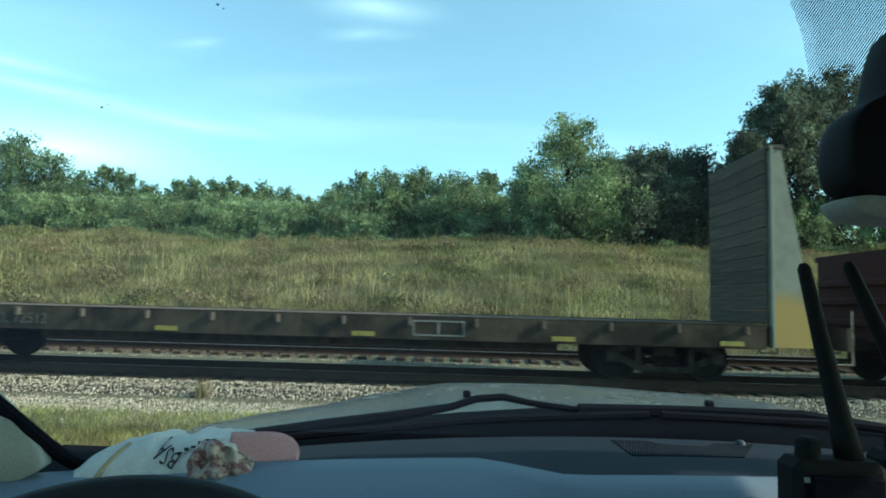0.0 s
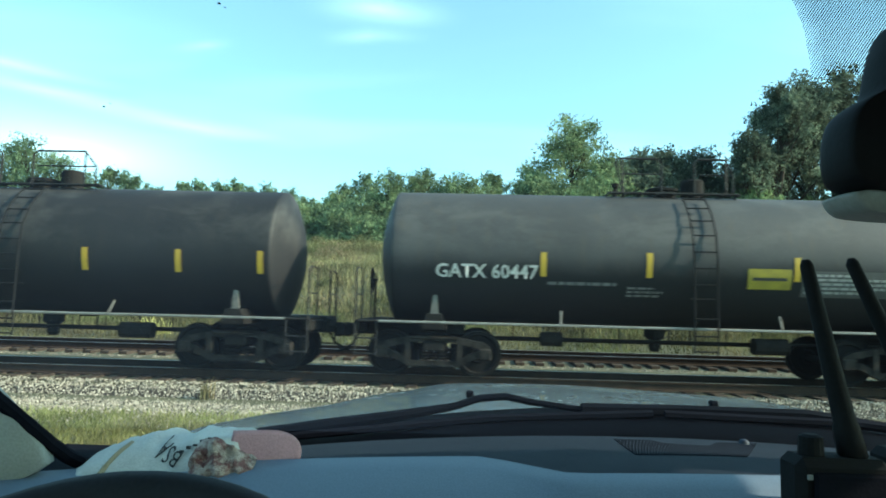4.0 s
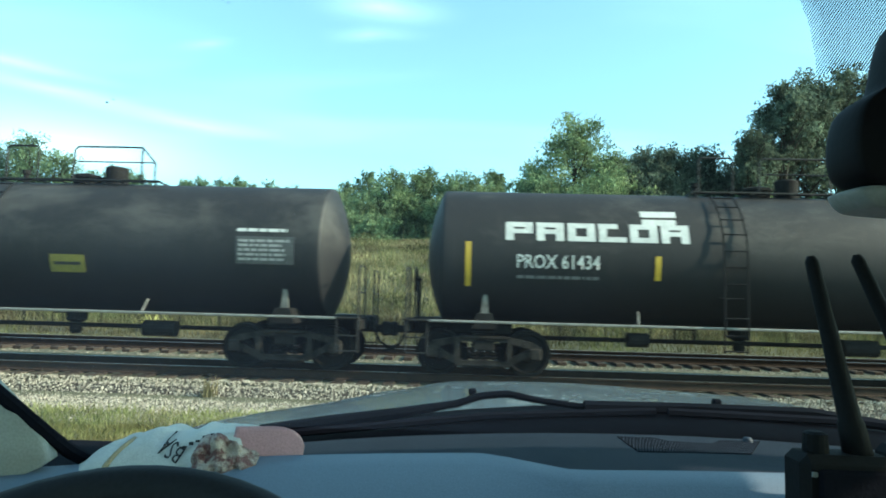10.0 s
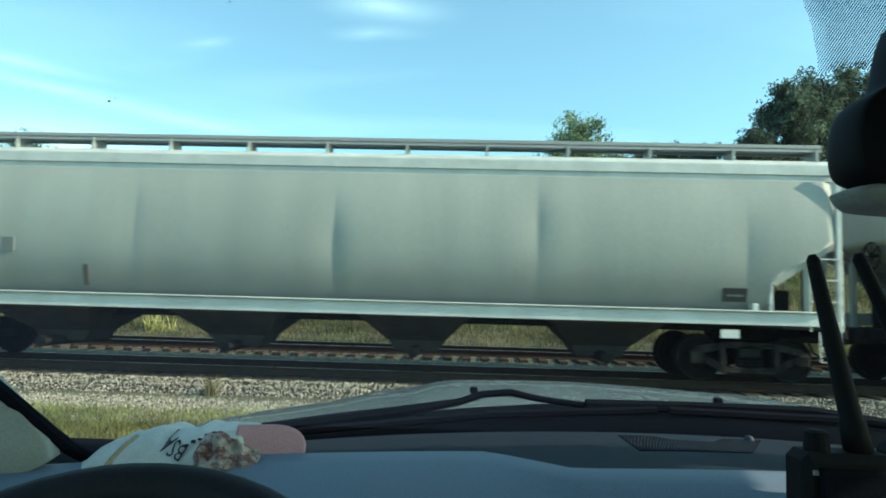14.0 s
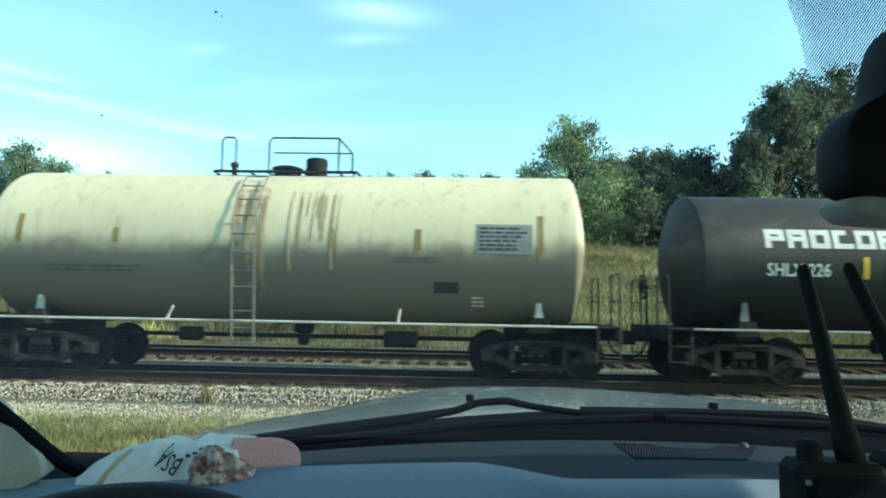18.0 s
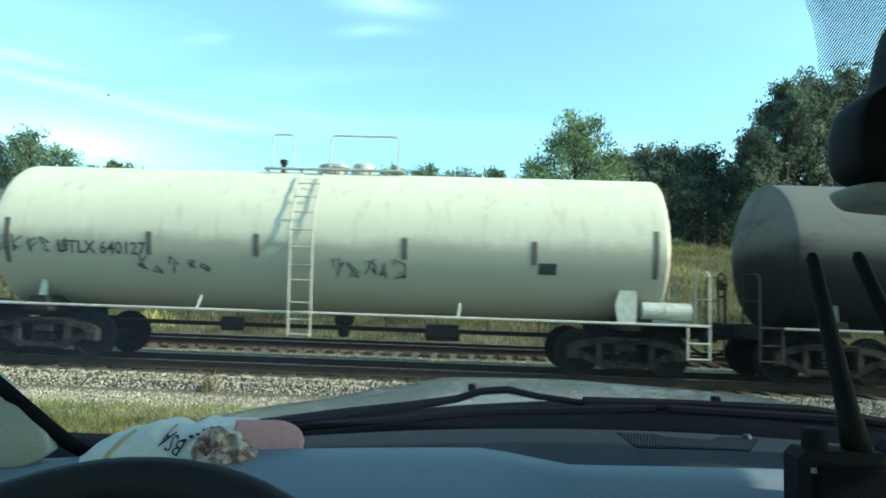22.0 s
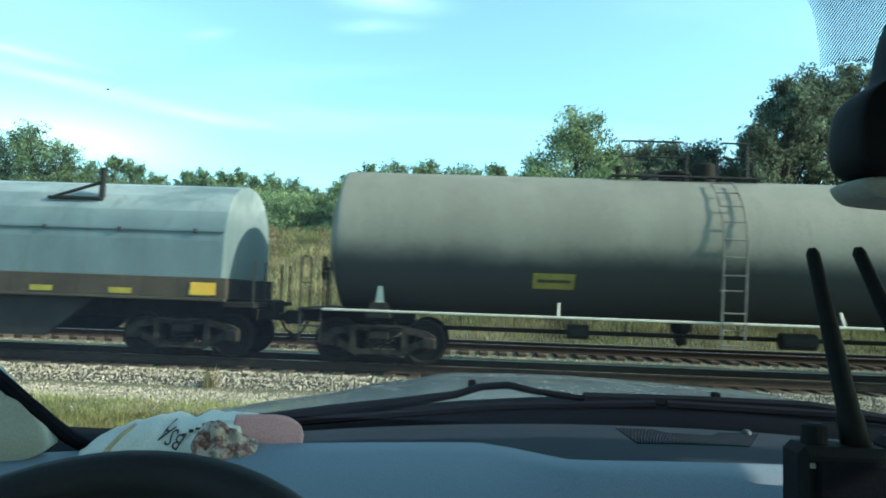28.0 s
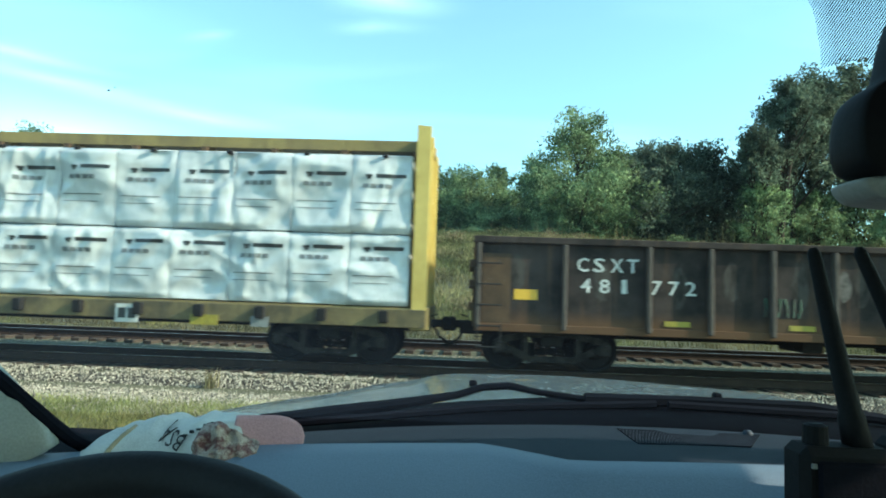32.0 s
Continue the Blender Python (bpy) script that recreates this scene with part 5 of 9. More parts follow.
    # side handrails with brackets
    for y in (-1, 1):
        bm = bmesh.new()
        tube(bm, [(-h + 0.2, y * 1.43, 1.085), (h - 0.2, y * 1.43, 1.085)], 0.026, 6)
        part("side_handrail", bm, M_PALEIRON if pale else mat("worn rail", (0.25, 0.25, 0.235), (0.14, 0.14, 0.13), rough=0.5, scale=6, bump=0.05), e)
        for x in (-h * 0.36, h * 0.36):
            bm = tube(bmesh.new(), [(x, y * 1.43, 1.09), (x + 0.03, y * 1.25, 1.36)], 0.022, 5)
            part("rail_bracket", bm, M_PALEIRON if pale else M_WORNIRON, e)
    # brake gear under the tank
    bm = bmesh.new()
    tube(bm, [(-h + 2.4, -0.35, 0.78), (h - 2.4, -0.35, 0.78)], 0.028, 6)
    tube(bm, [(-h + 2.4, 0.35, 0.70), (h - 2.4, 0.35, 0.70)], 0.022, 6)
    for i in range(9):
        x = -h + 2.9 + i * (2 * h - 5.8) / 8
        tube(bm, [(x, -0.35, 0.79), (x, -0.35, 1.12)], 0.015, 5)
        tube(bm, [(x, -0.35, 0.79), (x + 0.25, 0.35, 0.71)], 0.015, 5)
    part("brake_rigging", bm, M_STEEL, e)
    bm = lathe_x(bmesh.new(), [(1.9, 0.05), (1.92, 0.17), (2.6, 0.17), (2.62, 0.05)], 14, -0.55, 0.74)
    part("air_reservoir", bm, M_STEEL, e, smooth=False)
    bm = lathe_x(bmesh.new(), [(-2.4, 0.05), (-2.38, 0.15), (-1.95, 0.15), (-1.93, 0.05)], 14, -0.5, 0.78)
    part("brake_cylinder", bm, M_STEEL, e)
    bm = lathe_z(bmesh.new(), [(0.55, 0.09), (0.62, 0.13), (0.80, 0.13), (0.86, 0.22), (1.10, 0.22)], 14, 0.1)
    part("bottom_outlet", bm, M_STEEL, e)
    part("brake_wheel", cached("brake_wheel", brake_wheel_mesh, M_STEEL), None, e, at=pose(-L / 2 + 0.5, 0.55, 1.95))
    bm = tube(bmesh.new(), [(-L / 2 + 0.58, 0.55, 1.95), (-L / 2 + 0.58, 0.55, 1.0)], 0.03, 6)
    part("brake_staff", bm, M_STEEL, e)
    if tanked:
        x = h - 1.05
        bm = lathe_x(bmesh.new(), [(x, 0.05), (x + 0.03, 0.17), (x + 0.45, 0.17), (x + 0.46, 0.178), (x + 0.50, 0.178), (x + 0.51, 0.17), (x + 0.97, 0.17), (x + 1.0, 0.05)], 18, -1.22, 1.34)
        part("auxiliary_reservoir", bm, M_PALEIRON if pale else M_DECAL, e, "pale cylindrical air reservoir")
        bm = prism(bmesh.new(), [(x - 0.45, 1.10), (x - 0.1, 1.10), (x - 0.08, 1.45), (x - 0.1, 1.72), (x - 0.42, 1.72), (x - 0.5, 1.45)], -1.36, -1.33)
        part("valve_bracket", bm, M_PALEIRON if pale else M_DECAL, e)
    # platform, hoops, ladder, manway
    rung_m = iron if material is M_WHITE else M_WORNIRON if material in (M_CREAM, M_GREY) else M_TANKIRON
    if hoop_at:
        hoops = ((hoop_at[0], hoop_at[1], "S"), (hoop_at[2], hoop_at[3], "R"))
    if not hoops:
        hoops = ((-1.6, -1.0, "L"), (-0.3, 1.1, "R"))
    a0, a1 = min(q[0] for q in hoops) - 0.15, max(q[1] for q in hoops) + 0.12
    bm = bmesh.new()
    for y in (-0.55, 0.39):
        box(bm, a0, a1, y, y + 0.16, top + 0.0, top + 0.035, 0.006)
    for k in range(9):
        x = a0 + (a1 - a0) * k / 8
        box(bm, x - 0.03, x + 0.03, -0.55, 0.55, top - 0.015, top + 0.0)
    for x in (a0 + 0.08, a1 - 0.08):
        for y in (-0.5, 0.5):
            tube(bm, [(x, y, top + 0.01), (x, y * 1.05, top - 0.30)], 0.02, 5)
    part("platform", bm, iron, e)
    hh = 0.75
    for b0, b1, kind in hoops:
        for y in (-0.5,):
            bm = bmesh.new()
            pts = [(b0, y, top), (b0, y, top + hh - 0.06), (b0 + 0.06, y, top + hh), (b1 - 0.06, y, top + hh), (b1, y, top + hh - 0.06), (b1, y, top)]
            if kind == "R":
                m = b1 - 0.30 * min(1, (b1 - b0) * 0.6)
                pts = [(b0, y, top), (b0, y, top + hh - 0.08), (b0 + 0.08, y, top + hh), (m, y, top + hh), (b1, y, top + hh * 0.55), (b1, y, top)]
                tube(bm, [(m, y, top), (m, y, top + hh)], 0.022, 5)
            if kind == "L":
                m = b0 + 0.25 * min(1, (b1 - b0) * 0.6)
                pts = [(m, y, top), (b0, y, top + hh * 0.9), (b0 + 0.05, y, top + hh), (b1 - 0.08, y, top + hh), (b1, y, top + hh - 0.08), (b1, y, top)]
                tube(bm, [(m + 0.02, y, top), (m - 0.02, y, top + hh)], 0.022, 5)
            tube(bm, pts, 0.022, 6)
            if kind != "S":
                tube(bm, [(b0 + 0.1, y, top + 0.42), (b1 - 0.02, y, top + 0.42)], 0.016, 5)
            part("platform_railing", bm, iron, e)
    mx = (a0 + a1) / 2
    low = 0.16 if material is M_WHITE else 0.0
    bm = lathe_z(bmesh.new(), [(top - 0.1, 0.30), (top + 0.12, 0.30), (top + 0.13, 0.34), (top + 0.18, 0.34), (top + 0.22, 0.22), (top + 0.24, 0.05)], 20, mx - 0.1)
    part("manway", bm, iron if material is M_WHITE else M_STEEL, e)
    bm = lathe_z(bmesh.new(), [(top - 0.1, 0.24), (top + 0.36 - low, 0.24), (top + 0.40 - low, 0.20), (top + 0.42 - low, 0.04)], 18, mx + 0.55)
    part("valve_housing", bm, iron if material is M_WHITE else M_STEEL, e)
    bm = lathe_z(bmesh.new(), [(top - 0.05, 0.06), (top + 0.2, 0.06), (top + 0.21, 0.09), (top + 0.3, 0.09), (top + 0.31, 0.03)], 10, a0 + 0.25)
    part("relief_valve", bm, M_STEEL, e)
    for y in (-1, 1):
        for s in (-0.22, 0.22):
            bm = bmesh.new()
            pts = [(ladder + s, y * 1.46, 0.62), (ladder + s, y * 1.50, 1.1), (ladder + s, y * (R + 0.10), zc)]
            pts += [(ladder + s, y * math.cos(a) * (R + 0.10), zc + math.sin(a) * (R + 0.10)) for a in (0.3, 0.6, 0.85, 1.0)]
            tube(bm, pts, 0.02, 6)
            part("ladder_rail", bm, rung_m, e)
        bm = bmesh.new()
        rungs(bm, ladder - 0.22, ladder + 0.22, y * 1.47, (0.66, 0.95))
        rungs(bm, ladder - 0.22, ladder + 0.22, y * 1.52, (1.28,))
        for a in (-0.55, -0.35, -0.13, 0.08, 0.3, 0.52, 0.75, 0.98):
            if math.sin(a) * R + zc > 1.4:
                tube(bm, [(ladder - 0.22, y * math.cos(a) * (R + 0.10), zc + math.sin(a) * (R + 0.10)), (ladder + 0.22, y * math.cos(a) * (R + 0.10), zc + math.sin(a) * (R + 0.10))], 0.015, 5)
        part("ladder_rungs", bm, rung_m, e)
    # reflectors, panels, writing
    if plain and not strips:
        strips = tuple((x, 1.95, 2.4) for x in (-h + 0.75, -2.4, -0.6, 1.5, 3.4, h - 0.75)) if not pale else ()
    for x, z0, z1 in strips:
        x = max(-ht + off + 0.52, min(ht + off - 0.52, x))
        part("reflector", panel(x - 0.055, x + 0.055, z0, z1, skin), strip_mat or M_YELLOW, e)
    if yel:
        panels = panels + ((yel[0], yel[1], 1.85, 2.2, "O"),)
    if dat:
        panels = panels + ((dat[0], dat[1], 2.1, 2.65, "D"), (dat[0], dat[1] - 0.15, 2.72, 2.84, "W"))
    for x0, x1, z0, z1, k in panels:
        if k == "B":
            for q in ((x0, x1, z0, z0 + 0.03), (x0, x1, z1 - 0.03, z1), (x0, x0 + 0.03, z0 + 0.03, z1 - 0.03), (x1 - 0.03, x1, z0 + 0.03, z1 - 0.03), ((x0 + x1) / 2 - 0.015, (x0 + x1) / 2 + 0.015, z0 + 0.03, z1 - 0.03)):
                part("stencil_box", panel(*q, skin, n=1), PANEL["W"] if not pale else PANEL["D"], e)
            for k2 in (0.3, 0.7):
                xm = x0 + (x1 - x0) * k2
                part("stencil_bar", panel(xm - 0.06, xm + 0.06, z0 + 0.1, z1 - 0.1, skin, n=1), M_FADED, e)
        else:
            seed = int(abs(x0) * 100) + int(z0 * 50)
            if k in "WFV":
                part(PANEL_NAME[k], word_bars(x0, x1, z0, z1, skin, 0.008, seed), PANEL[k], e)
                continue
            b = part(PANEL_NAME[k], panel(x0, x1, z0, z1, skin, n=3), PANEL[k] if k != "D" or pale else PLATE, e)
            if k == "D" and z1 - z0 > 0.3:
                part("print_bars", word_bars(x0 + 0.05, x1 - 0.04, z0 + 0.05, z1 - 0.04, skin, 0.011, seed), M_DARKLET if pale else mat("plate print", (0.34, 0.34, 0.325), (0.22, 0.22, 0.21), rough=0.6, scale=7, bump=0), b)
            if k in "YO" and z1 - z0 > 0.2:
                part("print_bar", panel(x0 + 0.08, x1 - 0.08, (z0 + z1) / 2 - 0.03, (z0 + z1) / 2 + 0.03, skin, lift=0.010, n=1), PANEL["N"], b)
    for text, x0, x1, z, hgt, m in texts:
        me, w = letters(text, hgt, fat=0.005)
        for v in me.vertices:
            v.co.x *= (x1 - x0) / w
        on_side(me, x0, z, skin, 0.012)
        part("lettering", me, m, e, "letters reading " + text)
    if logo:
        block_name(e, logo[0], logo[1], logo[2], logo[3], skin)
    for sx, sz in scrawl:
        rr = random.Random(int(sx * 100))
        for k in range(5):
            bm = bmesh.new()
            x = sx + k * 0.31
            pts = []
            for j in range(7):
                zz = sz + 0.38 * rr.random()
                pts.append((x + 0.27 * rr.random(), skin(zz) - 0.012, zz))
            tube(bm, pts, 0.012, 5)
            part("graffiti_scrawl", bm, M_DARKLET, e)
    return e


def hopper_car(label, u0, u1, two_tone=False, bays=4, paint=None, texts=(), plate=None, decals=(), strips=(8.1, 5.7, 2.9, 0.1, -2.8, -5.6, -8.5), stencil=0.0):
    """Covered hopper with curved sides, slope-sheet ends, bays, roof and running boards."""
    e, L = freight_car("covered_hopper", label, u0, u1, 2.15)
    h = L / 2 - 0.66
    W, ZS = 1.60, 1.42

    def half(z):
        return W - 0.02 - 0.36 * ((z - 2.72) / 1.63) ** 2 if z < 3.95 else W - 0.225 - (z - 3.95) * 0.25

    def skin(z):
        return -half(z)

    # body: side outline cut back at both ends by the slope sheets
    zs = [ZS, 1.6, 1.8, 1.95, 2.05, 2.2, 2.35, 2.5, 2.62, 2.75, 2.82, 2.95, 3.1, 3.25, 3.4, 3.55, 3.7, 3.95]
    bm = bmesh.new()

    def end_x(z):
        return h - float(np.interp(z, (ZS, 1.93, 2.08, 2.75, 2.82), (1.20, 1.27, 1.12, 0.12, 0.0)))

    cols = sorted({k / 72 for k in range(73)} | {q for d in (0.003, 0.006, 0.009, 0.012, 0.017, 0.022) for q in (d, 1 - d)}
                  | {(k + 0.57) / 5 + s * d / (2 * h) for k in range(5) for d in (0.0, 0.05, 0.1, 0.18, 0.28, 0.42, 0.6) for s in (-1, 1)})

    def corner(x):
        return 1 - 0.10 * min(1, max(0, (abs(x) - (h - 0.22)) / 0.22)) ** 2

    for s in (-1, 1):
        prev = None
        for z in zs:
            ex = min(h, end_x(z))
            row = []
            for f in cols:
                x = max(-ex, min(ex, -h + 2 * h * f))
                # sheets drawn in along the weld seams, slack between them
                v = (x + h) / (2 * h) * 5
                v -= 0.57
                i = min(4, max(0, round(v)))
                d = abs(v - i) * 2 * h / 5
                amp = 0.034 + 0.014 * math.sin(i * 4.7 + u0)
                dent = math.exp(-((z - 2.75 - 0.25 * math.sin(i * 2.9 + u0)) / 0.62) ** 2)
                bulge = 0.022 - amp * (0.18 + 1.1 * dent) * math.exp(-d / (0.19 if v > i else 0.34)) * math.sin(min(1, max(0, (z - ZS + 0.1) / 2.6)) * math.pi) ** 0.5 + (0.005 * math.sin(x * 2.3 + u0) + 0.003 * math.sin(x * 6.1 + u0 * 3)) * math.sin(min(1, max(0, (z - ZS + 0.3) / 2.9)) * math.pi) ** 0.5
                row.append(bm.verts.new((x, s * (half(z) + bulge) * corner(x), z)))
            if prev:
                for a, b, c, d in zip(prev, prev[1:], row[1:], row):
                    bm.faces.new((a, b, c, d))
            prev = row
    for s in (-1, 1):
        rows = [[bm.verts.new((s * min(h, end_x(z)), y * half(z) * corner(min(h, end_x(z))), z)) for y in (-1, 1)] for z in zs]
        for a, b in zip(rows, rows[1:]):
            bm.faces.new((a[0], a[1], b[1], b[0]))
    bmesh.ops.recalc_face_normals(bm, faces=bm.faces)
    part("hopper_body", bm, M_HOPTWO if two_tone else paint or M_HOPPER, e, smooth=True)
    if two_tone:
        def grime(a0, a1, z0, z1):
            # follows the sloped end and ends in a ragged upper edge
            bm = bmesh.new()
            prev = None
            for j in range(9):
                z = z0 + (z1 - z0) * j / 8
                lo = max(a0, 0.06 - min(h, end_x(z)))
                hi = min(a1, min(h, end_x(z)) - 0.06)
                row = [bm.verts.new((lo + (hi - lo) * k / 40, -(half(z) + 0.033) * corner(lo + (hi - lo) * k / 40), z)) for k in range(41)]
                if prev:
                    for q in zip(prev, prev[1:], row[1:], row):
                        bm.faces.new(q)
                prev = row
            part("repaint_patch", bm, M_HOPMID, e, "slightly darker repainted patch", True)

        grime(-h, -7.905, 2.40, 3.63)
    # sill with a flange that catches the sun
    for y in (-1, 1):
        bm = bmesh.new()
        box(bm, -h + 0.35, h - 0.35, y * 1.60 - 0.05, y * 1.60 + 0.05, 1.15, 1.40, 0.012)
        box(bm, -h + 0.35, h - 0.35, y * 1.63 - 0.09, y * 1.63 + 0.07, 1.40, 1.43, 0.008)
        part("side_sill", bm, M_HOPWHITE, e)
        bm = bmesh.new()
        box(bm, -h, h, min(y * 1.30, y * 1.39), max(y * 1.30, y * 1.37), 3.94, 4.28)
        for z, out, tall in (((3.955, 1.405, 0.035), (4.045, 1.398, 0.028), (4.125, 1.390, 0.028), (4.215, 1.42, 0.075)) if plate else ((4.06, 1.425, 0.20), (3.94, 1.385, 0.10))):
            box(bm, -h, h, min(y * 1.32, y * out), max(y * 1.32, y * out), z, z + tall, 0.006)
        part("roof_eave", bm, M_HOPWHITE, e)
    # roof
    bm = bmesh.new()
    sec = [(-1.425, 4.25), (-1.18, 4.39), (-0.6, 4.45), (0, 4.47), (0.6, 4.45), (1.18, 4.39), (1.425, 4.25), (1.3, 4.1), (-1.3, 4.1)]
    loft(bm, [[(x, y, z) for y, z in sec] for x in (-h, h)])
    part("roof", bm, M_HOPWHITE, e)
    for y in (-1, 1):
        bm = bmesh.new()
        box(bm, -h + 0.1, h - 0.1, y * 0.98 - 0.22, y * 0.98 + 0.22, 4.62, 4.64)
        for s in (-0.22, 0.2):
            box(bm, -h + 0.1, h - 0.1, y * 0.98 + s, y * 0.98 + s + 0.02, 4.57, 4.71)
        part("running_board", bm, mat("galvanised grating", (0.40, 0.41, 0.40), (0.27, 0.275, 0.27), rough=0.55, metal=0.0, scale=30, bump=0.2), e)
        n = 12
        for k in range(n + 1):
            x = -h + 0.2 + (2 * h - 0.4) * k / n
            part("board_bracket", cached("board_bracket", lambda: box(bmesh.new(), -0.025, 0.025, -0.24, 0.24, -0.30, 0.0), M_HOPMID), None, e, at=pose(x, y * 0.98, 4.62))
    bm = bmesh.new()
    box(bm, -h + 0.8, h - 0.8, -0.32, 0.32, 4.44, 4.54, 0.03)
    part("hatch_trough", bm, M_HOPPER, e)
    # ends: posts, ladders, platform, slope-sheet stiffeners
    for s in (-1, 1):
        for y in (-1, 1):
            bm = bmesh.new()
            box(bm, s * (h - 0.02) - 0.05, s * (h - 0.02) + 0.05, y * 1.54 - 0.05, y * 1.54 + 0.05, 1.06, 4.2, 0.01)
            part("corner_post", bm, M_HOPWHITE, e)
            bm = bmesh.new()
            x0, x1 = s * (h - 0.02), s * (h - 0.60)
            tube(bm, [(x1, y * 1.63, 1.06), (x1, y * 1.63, 2.45)], 0.014, 5)
            tube(bm, [(x0, y * 1.63, 1.06), (x0, y * 1.63, 2.45)], 0.014, 5)
            rungs(bm, x0, x1, y * 1.64, (1.22, 1.62, 2.02, 2.42), 0.012)
            x2, x3 = s * (h - 0.04), s * (h - 0.42)
            tube(bm, [(x2, y * 1.60, 1.06), (x2, y * 1.62, 0.50), (x3, y * 1.62, 0.50), (x3, y * 1.60, 1.06)], 0.015, 5)
            rungs(bm, x2, x3, y * 1.62, (0.76,), 0.012)
            part("side_ladder", bm, M_HOPWHITE, e)
            bm = bmesh.new()
            box(bm, min(s * (h - 1.65), s * (h - 1.55)), max(s * (h - 1.65), s * (h - 1.55)), y * 1.52 - 0.1, y * 1.52 + 0.1, 1.40, 1.56, 0.01)
            part("bolster_post", bm, M_HOPWHITE, e)
        bm = bmesh.new()
        for z in np.arange(1.5, 4.2, 0.33):
            tube(bm, [(s * (h + 0.06), 0.75, float(z)), (s * (h + 0.06), 1.25, float(z))], 0.016, 5)
        for y in (0.75, 1.25):
            tube(bm, [(s * (h + 0.06), y, 1.1), (s * (h + 0.06), y, 4.62)], 0.02, 5)
        part("end_ladder", bm, M_HOPWHITE, e)
        for y in (-1.42, -0.75, 0.0, 0.75, 1.42):
            bm = prism(bmesh.new(), [(s * (h - 0.02), 2.80), (s * (h - 0.02), 2.66), (s * (h - 1.14), 1.90), (s * (h - 1.22), 1.97)], y - 0.03, y + 0.03)
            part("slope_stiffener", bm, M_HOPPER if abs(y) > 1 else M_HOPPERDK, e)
            if abs(y) > 1:
                part("slope_post", box(bmesh.new(), s * (h - 1.24) - 0.035, s * (h - 1.24) + 0.035, y - 0.05, y + 0.05, 1.42, 1.95, 0.01), M_HOPWHITE, e)
        part("brake_gear_box", box(bmesh.new(), min(s * (h - 1.15), s * (h - 0.45)), max(s * (h - 1.15), s * (h - 0.45)), -0.55, 0.45, 1.12, 1.85, 0.03), M_STEEL, e)
        for y in (-0.75, 0.75):
            bm = box(bmesh.new(), s * (h - 0.25) - 0.06, s * (h - 0.25) + 0.06, y - 0.06, y + 0.06, 1.1, 2.7, 0.01)
            part("end_post", bm, M_HOPPER, e)
        bm = bmesh.new()
        box(bm, min(s * (h - 1.9), s * (L / 2 - 0.32)), max(s * (h - 1.9), s * (L / 2 - 0.32)), -0.26, 0.26, 0.80, 1.12, 0.02)
        box(bm, min(s * (h - 0.1), s * (h + 0.12)), max(s * (h - 0.1), s * (h + 0.12)), -1.55, 1.55, 0.92, 1.12, 0.02)
        box(bm, min(s * (h - 1.5), s * (h - 0.05)), max(s * (h - 1.5), s * (h - 0.05)), -1.3, 1.3, 1.08, 1.12)
        part("end_frame", bm, M_STEEL, e)
        part("grate_platform", box(bmesh.new(), s * h - 0.3, s * h + 0.3, -0.4, 0.4, 4.56, 4.60), M_RAILIRON, e)
    part("brake_wheel", cached("brake_wheel", brake_wheel_mesh, M_STEEL), None, e, at=pose(-h - 0.15, -0.6, 2.6))
    part("centre_sill", box(bmesh.new(), -h + 1.0, h - 1.0, -0.32, 0.32, 0.98, 1.2, 0.02), M_STEEL, e)
    # discharge bays
    for k in range(bays):
        w = (2 * h - 4.8) / bays
        xc = -h + 2.4 + w * (k + 0.5)
        bm = bmesh.new()
        loft(bm, [[(xc - w * 0.48, -1.5, 1.42), (xc + w * 0.48, -1.5, 1.42), (xc + w * 0.48, 1.5, 1.42), (xc - w * 0.48, 1.5, 1.42)],
                  [(xc - w * 0.28, -1.4, 1.10), (xc + w * 0.28, -1.4, 1.10), (xc + w * 0.28, 1.4, 1.10), (xc - w * 0.28, 1.4, 1.10)],
                  [(xc - w * 0.16, -0.55, 0.62), (xc + w * 0.16, -0.55, 0.62), (xc + w * 0.16, 0.55, 0.62), (xc - w * 0.16, 0.55, 0.62)],
                  [(xc - w * 0.12, -0.5, 0.40), (xc + w * 0.12, -0.5, 0.40), (xc + w * 0.12, 0.5, 0.40), (xc - w * 0.12, 0.5, 0.40)]])
        bay = part("discharge_bay", bm, mat("bay grime", (0.060, 0.057, 0.052), (0.032, 0.030, 0.028), rough=0.9, scale=1.5, bump=0.1, spec=0.1), e)
        part("outlet_pipe", tube(bmesh.new(), [(xc, -1.25, 0.42), (xc, 1.25, 0.42)], 0.11, 10), M_STEEL, bay)
    for k, x in enumerate(strips):
        tall = 0.79 if abs(x) > 8 else 0.42
        part("reflector", panel(x - 0.05, x + 0.05, 1.56, 1.56 + tall, skin, lift=0.035), M_DULLREF if tall < 0.5 else mat("rusty reflector", (0.20, 0.11, 0.065), (0.12, 0.07, 0.05), rough=0.6, scale=6, bump=0), e)
    part("stencil_box", panel(-6.35, -6.1, 2.2, 2.48, skin, lift=0.036, n=1), M_HOPPERDK, e)
    for x in (-h + 2.1, h - 2.1):
        part("placard_holder", box(bmesh.new(), x - 0.17, x + 0.17, -1.68, -1.655, 0.90, 1.06), M_HOPWHITE, e)
        if x > 0:
            part("stencil_bar", panel(x - 1.15 + stencil, x - 0.70 + stencil, 1.58, 1.84, skin, lift=0.036, n=1), M_DARKLET, e)
            part("stencil_line", panel(x - 1.08 + stencil, x - 0.77 + stencil, 1.68, 1.72, skin, lift=0.040, n=1), M_FADED, e)
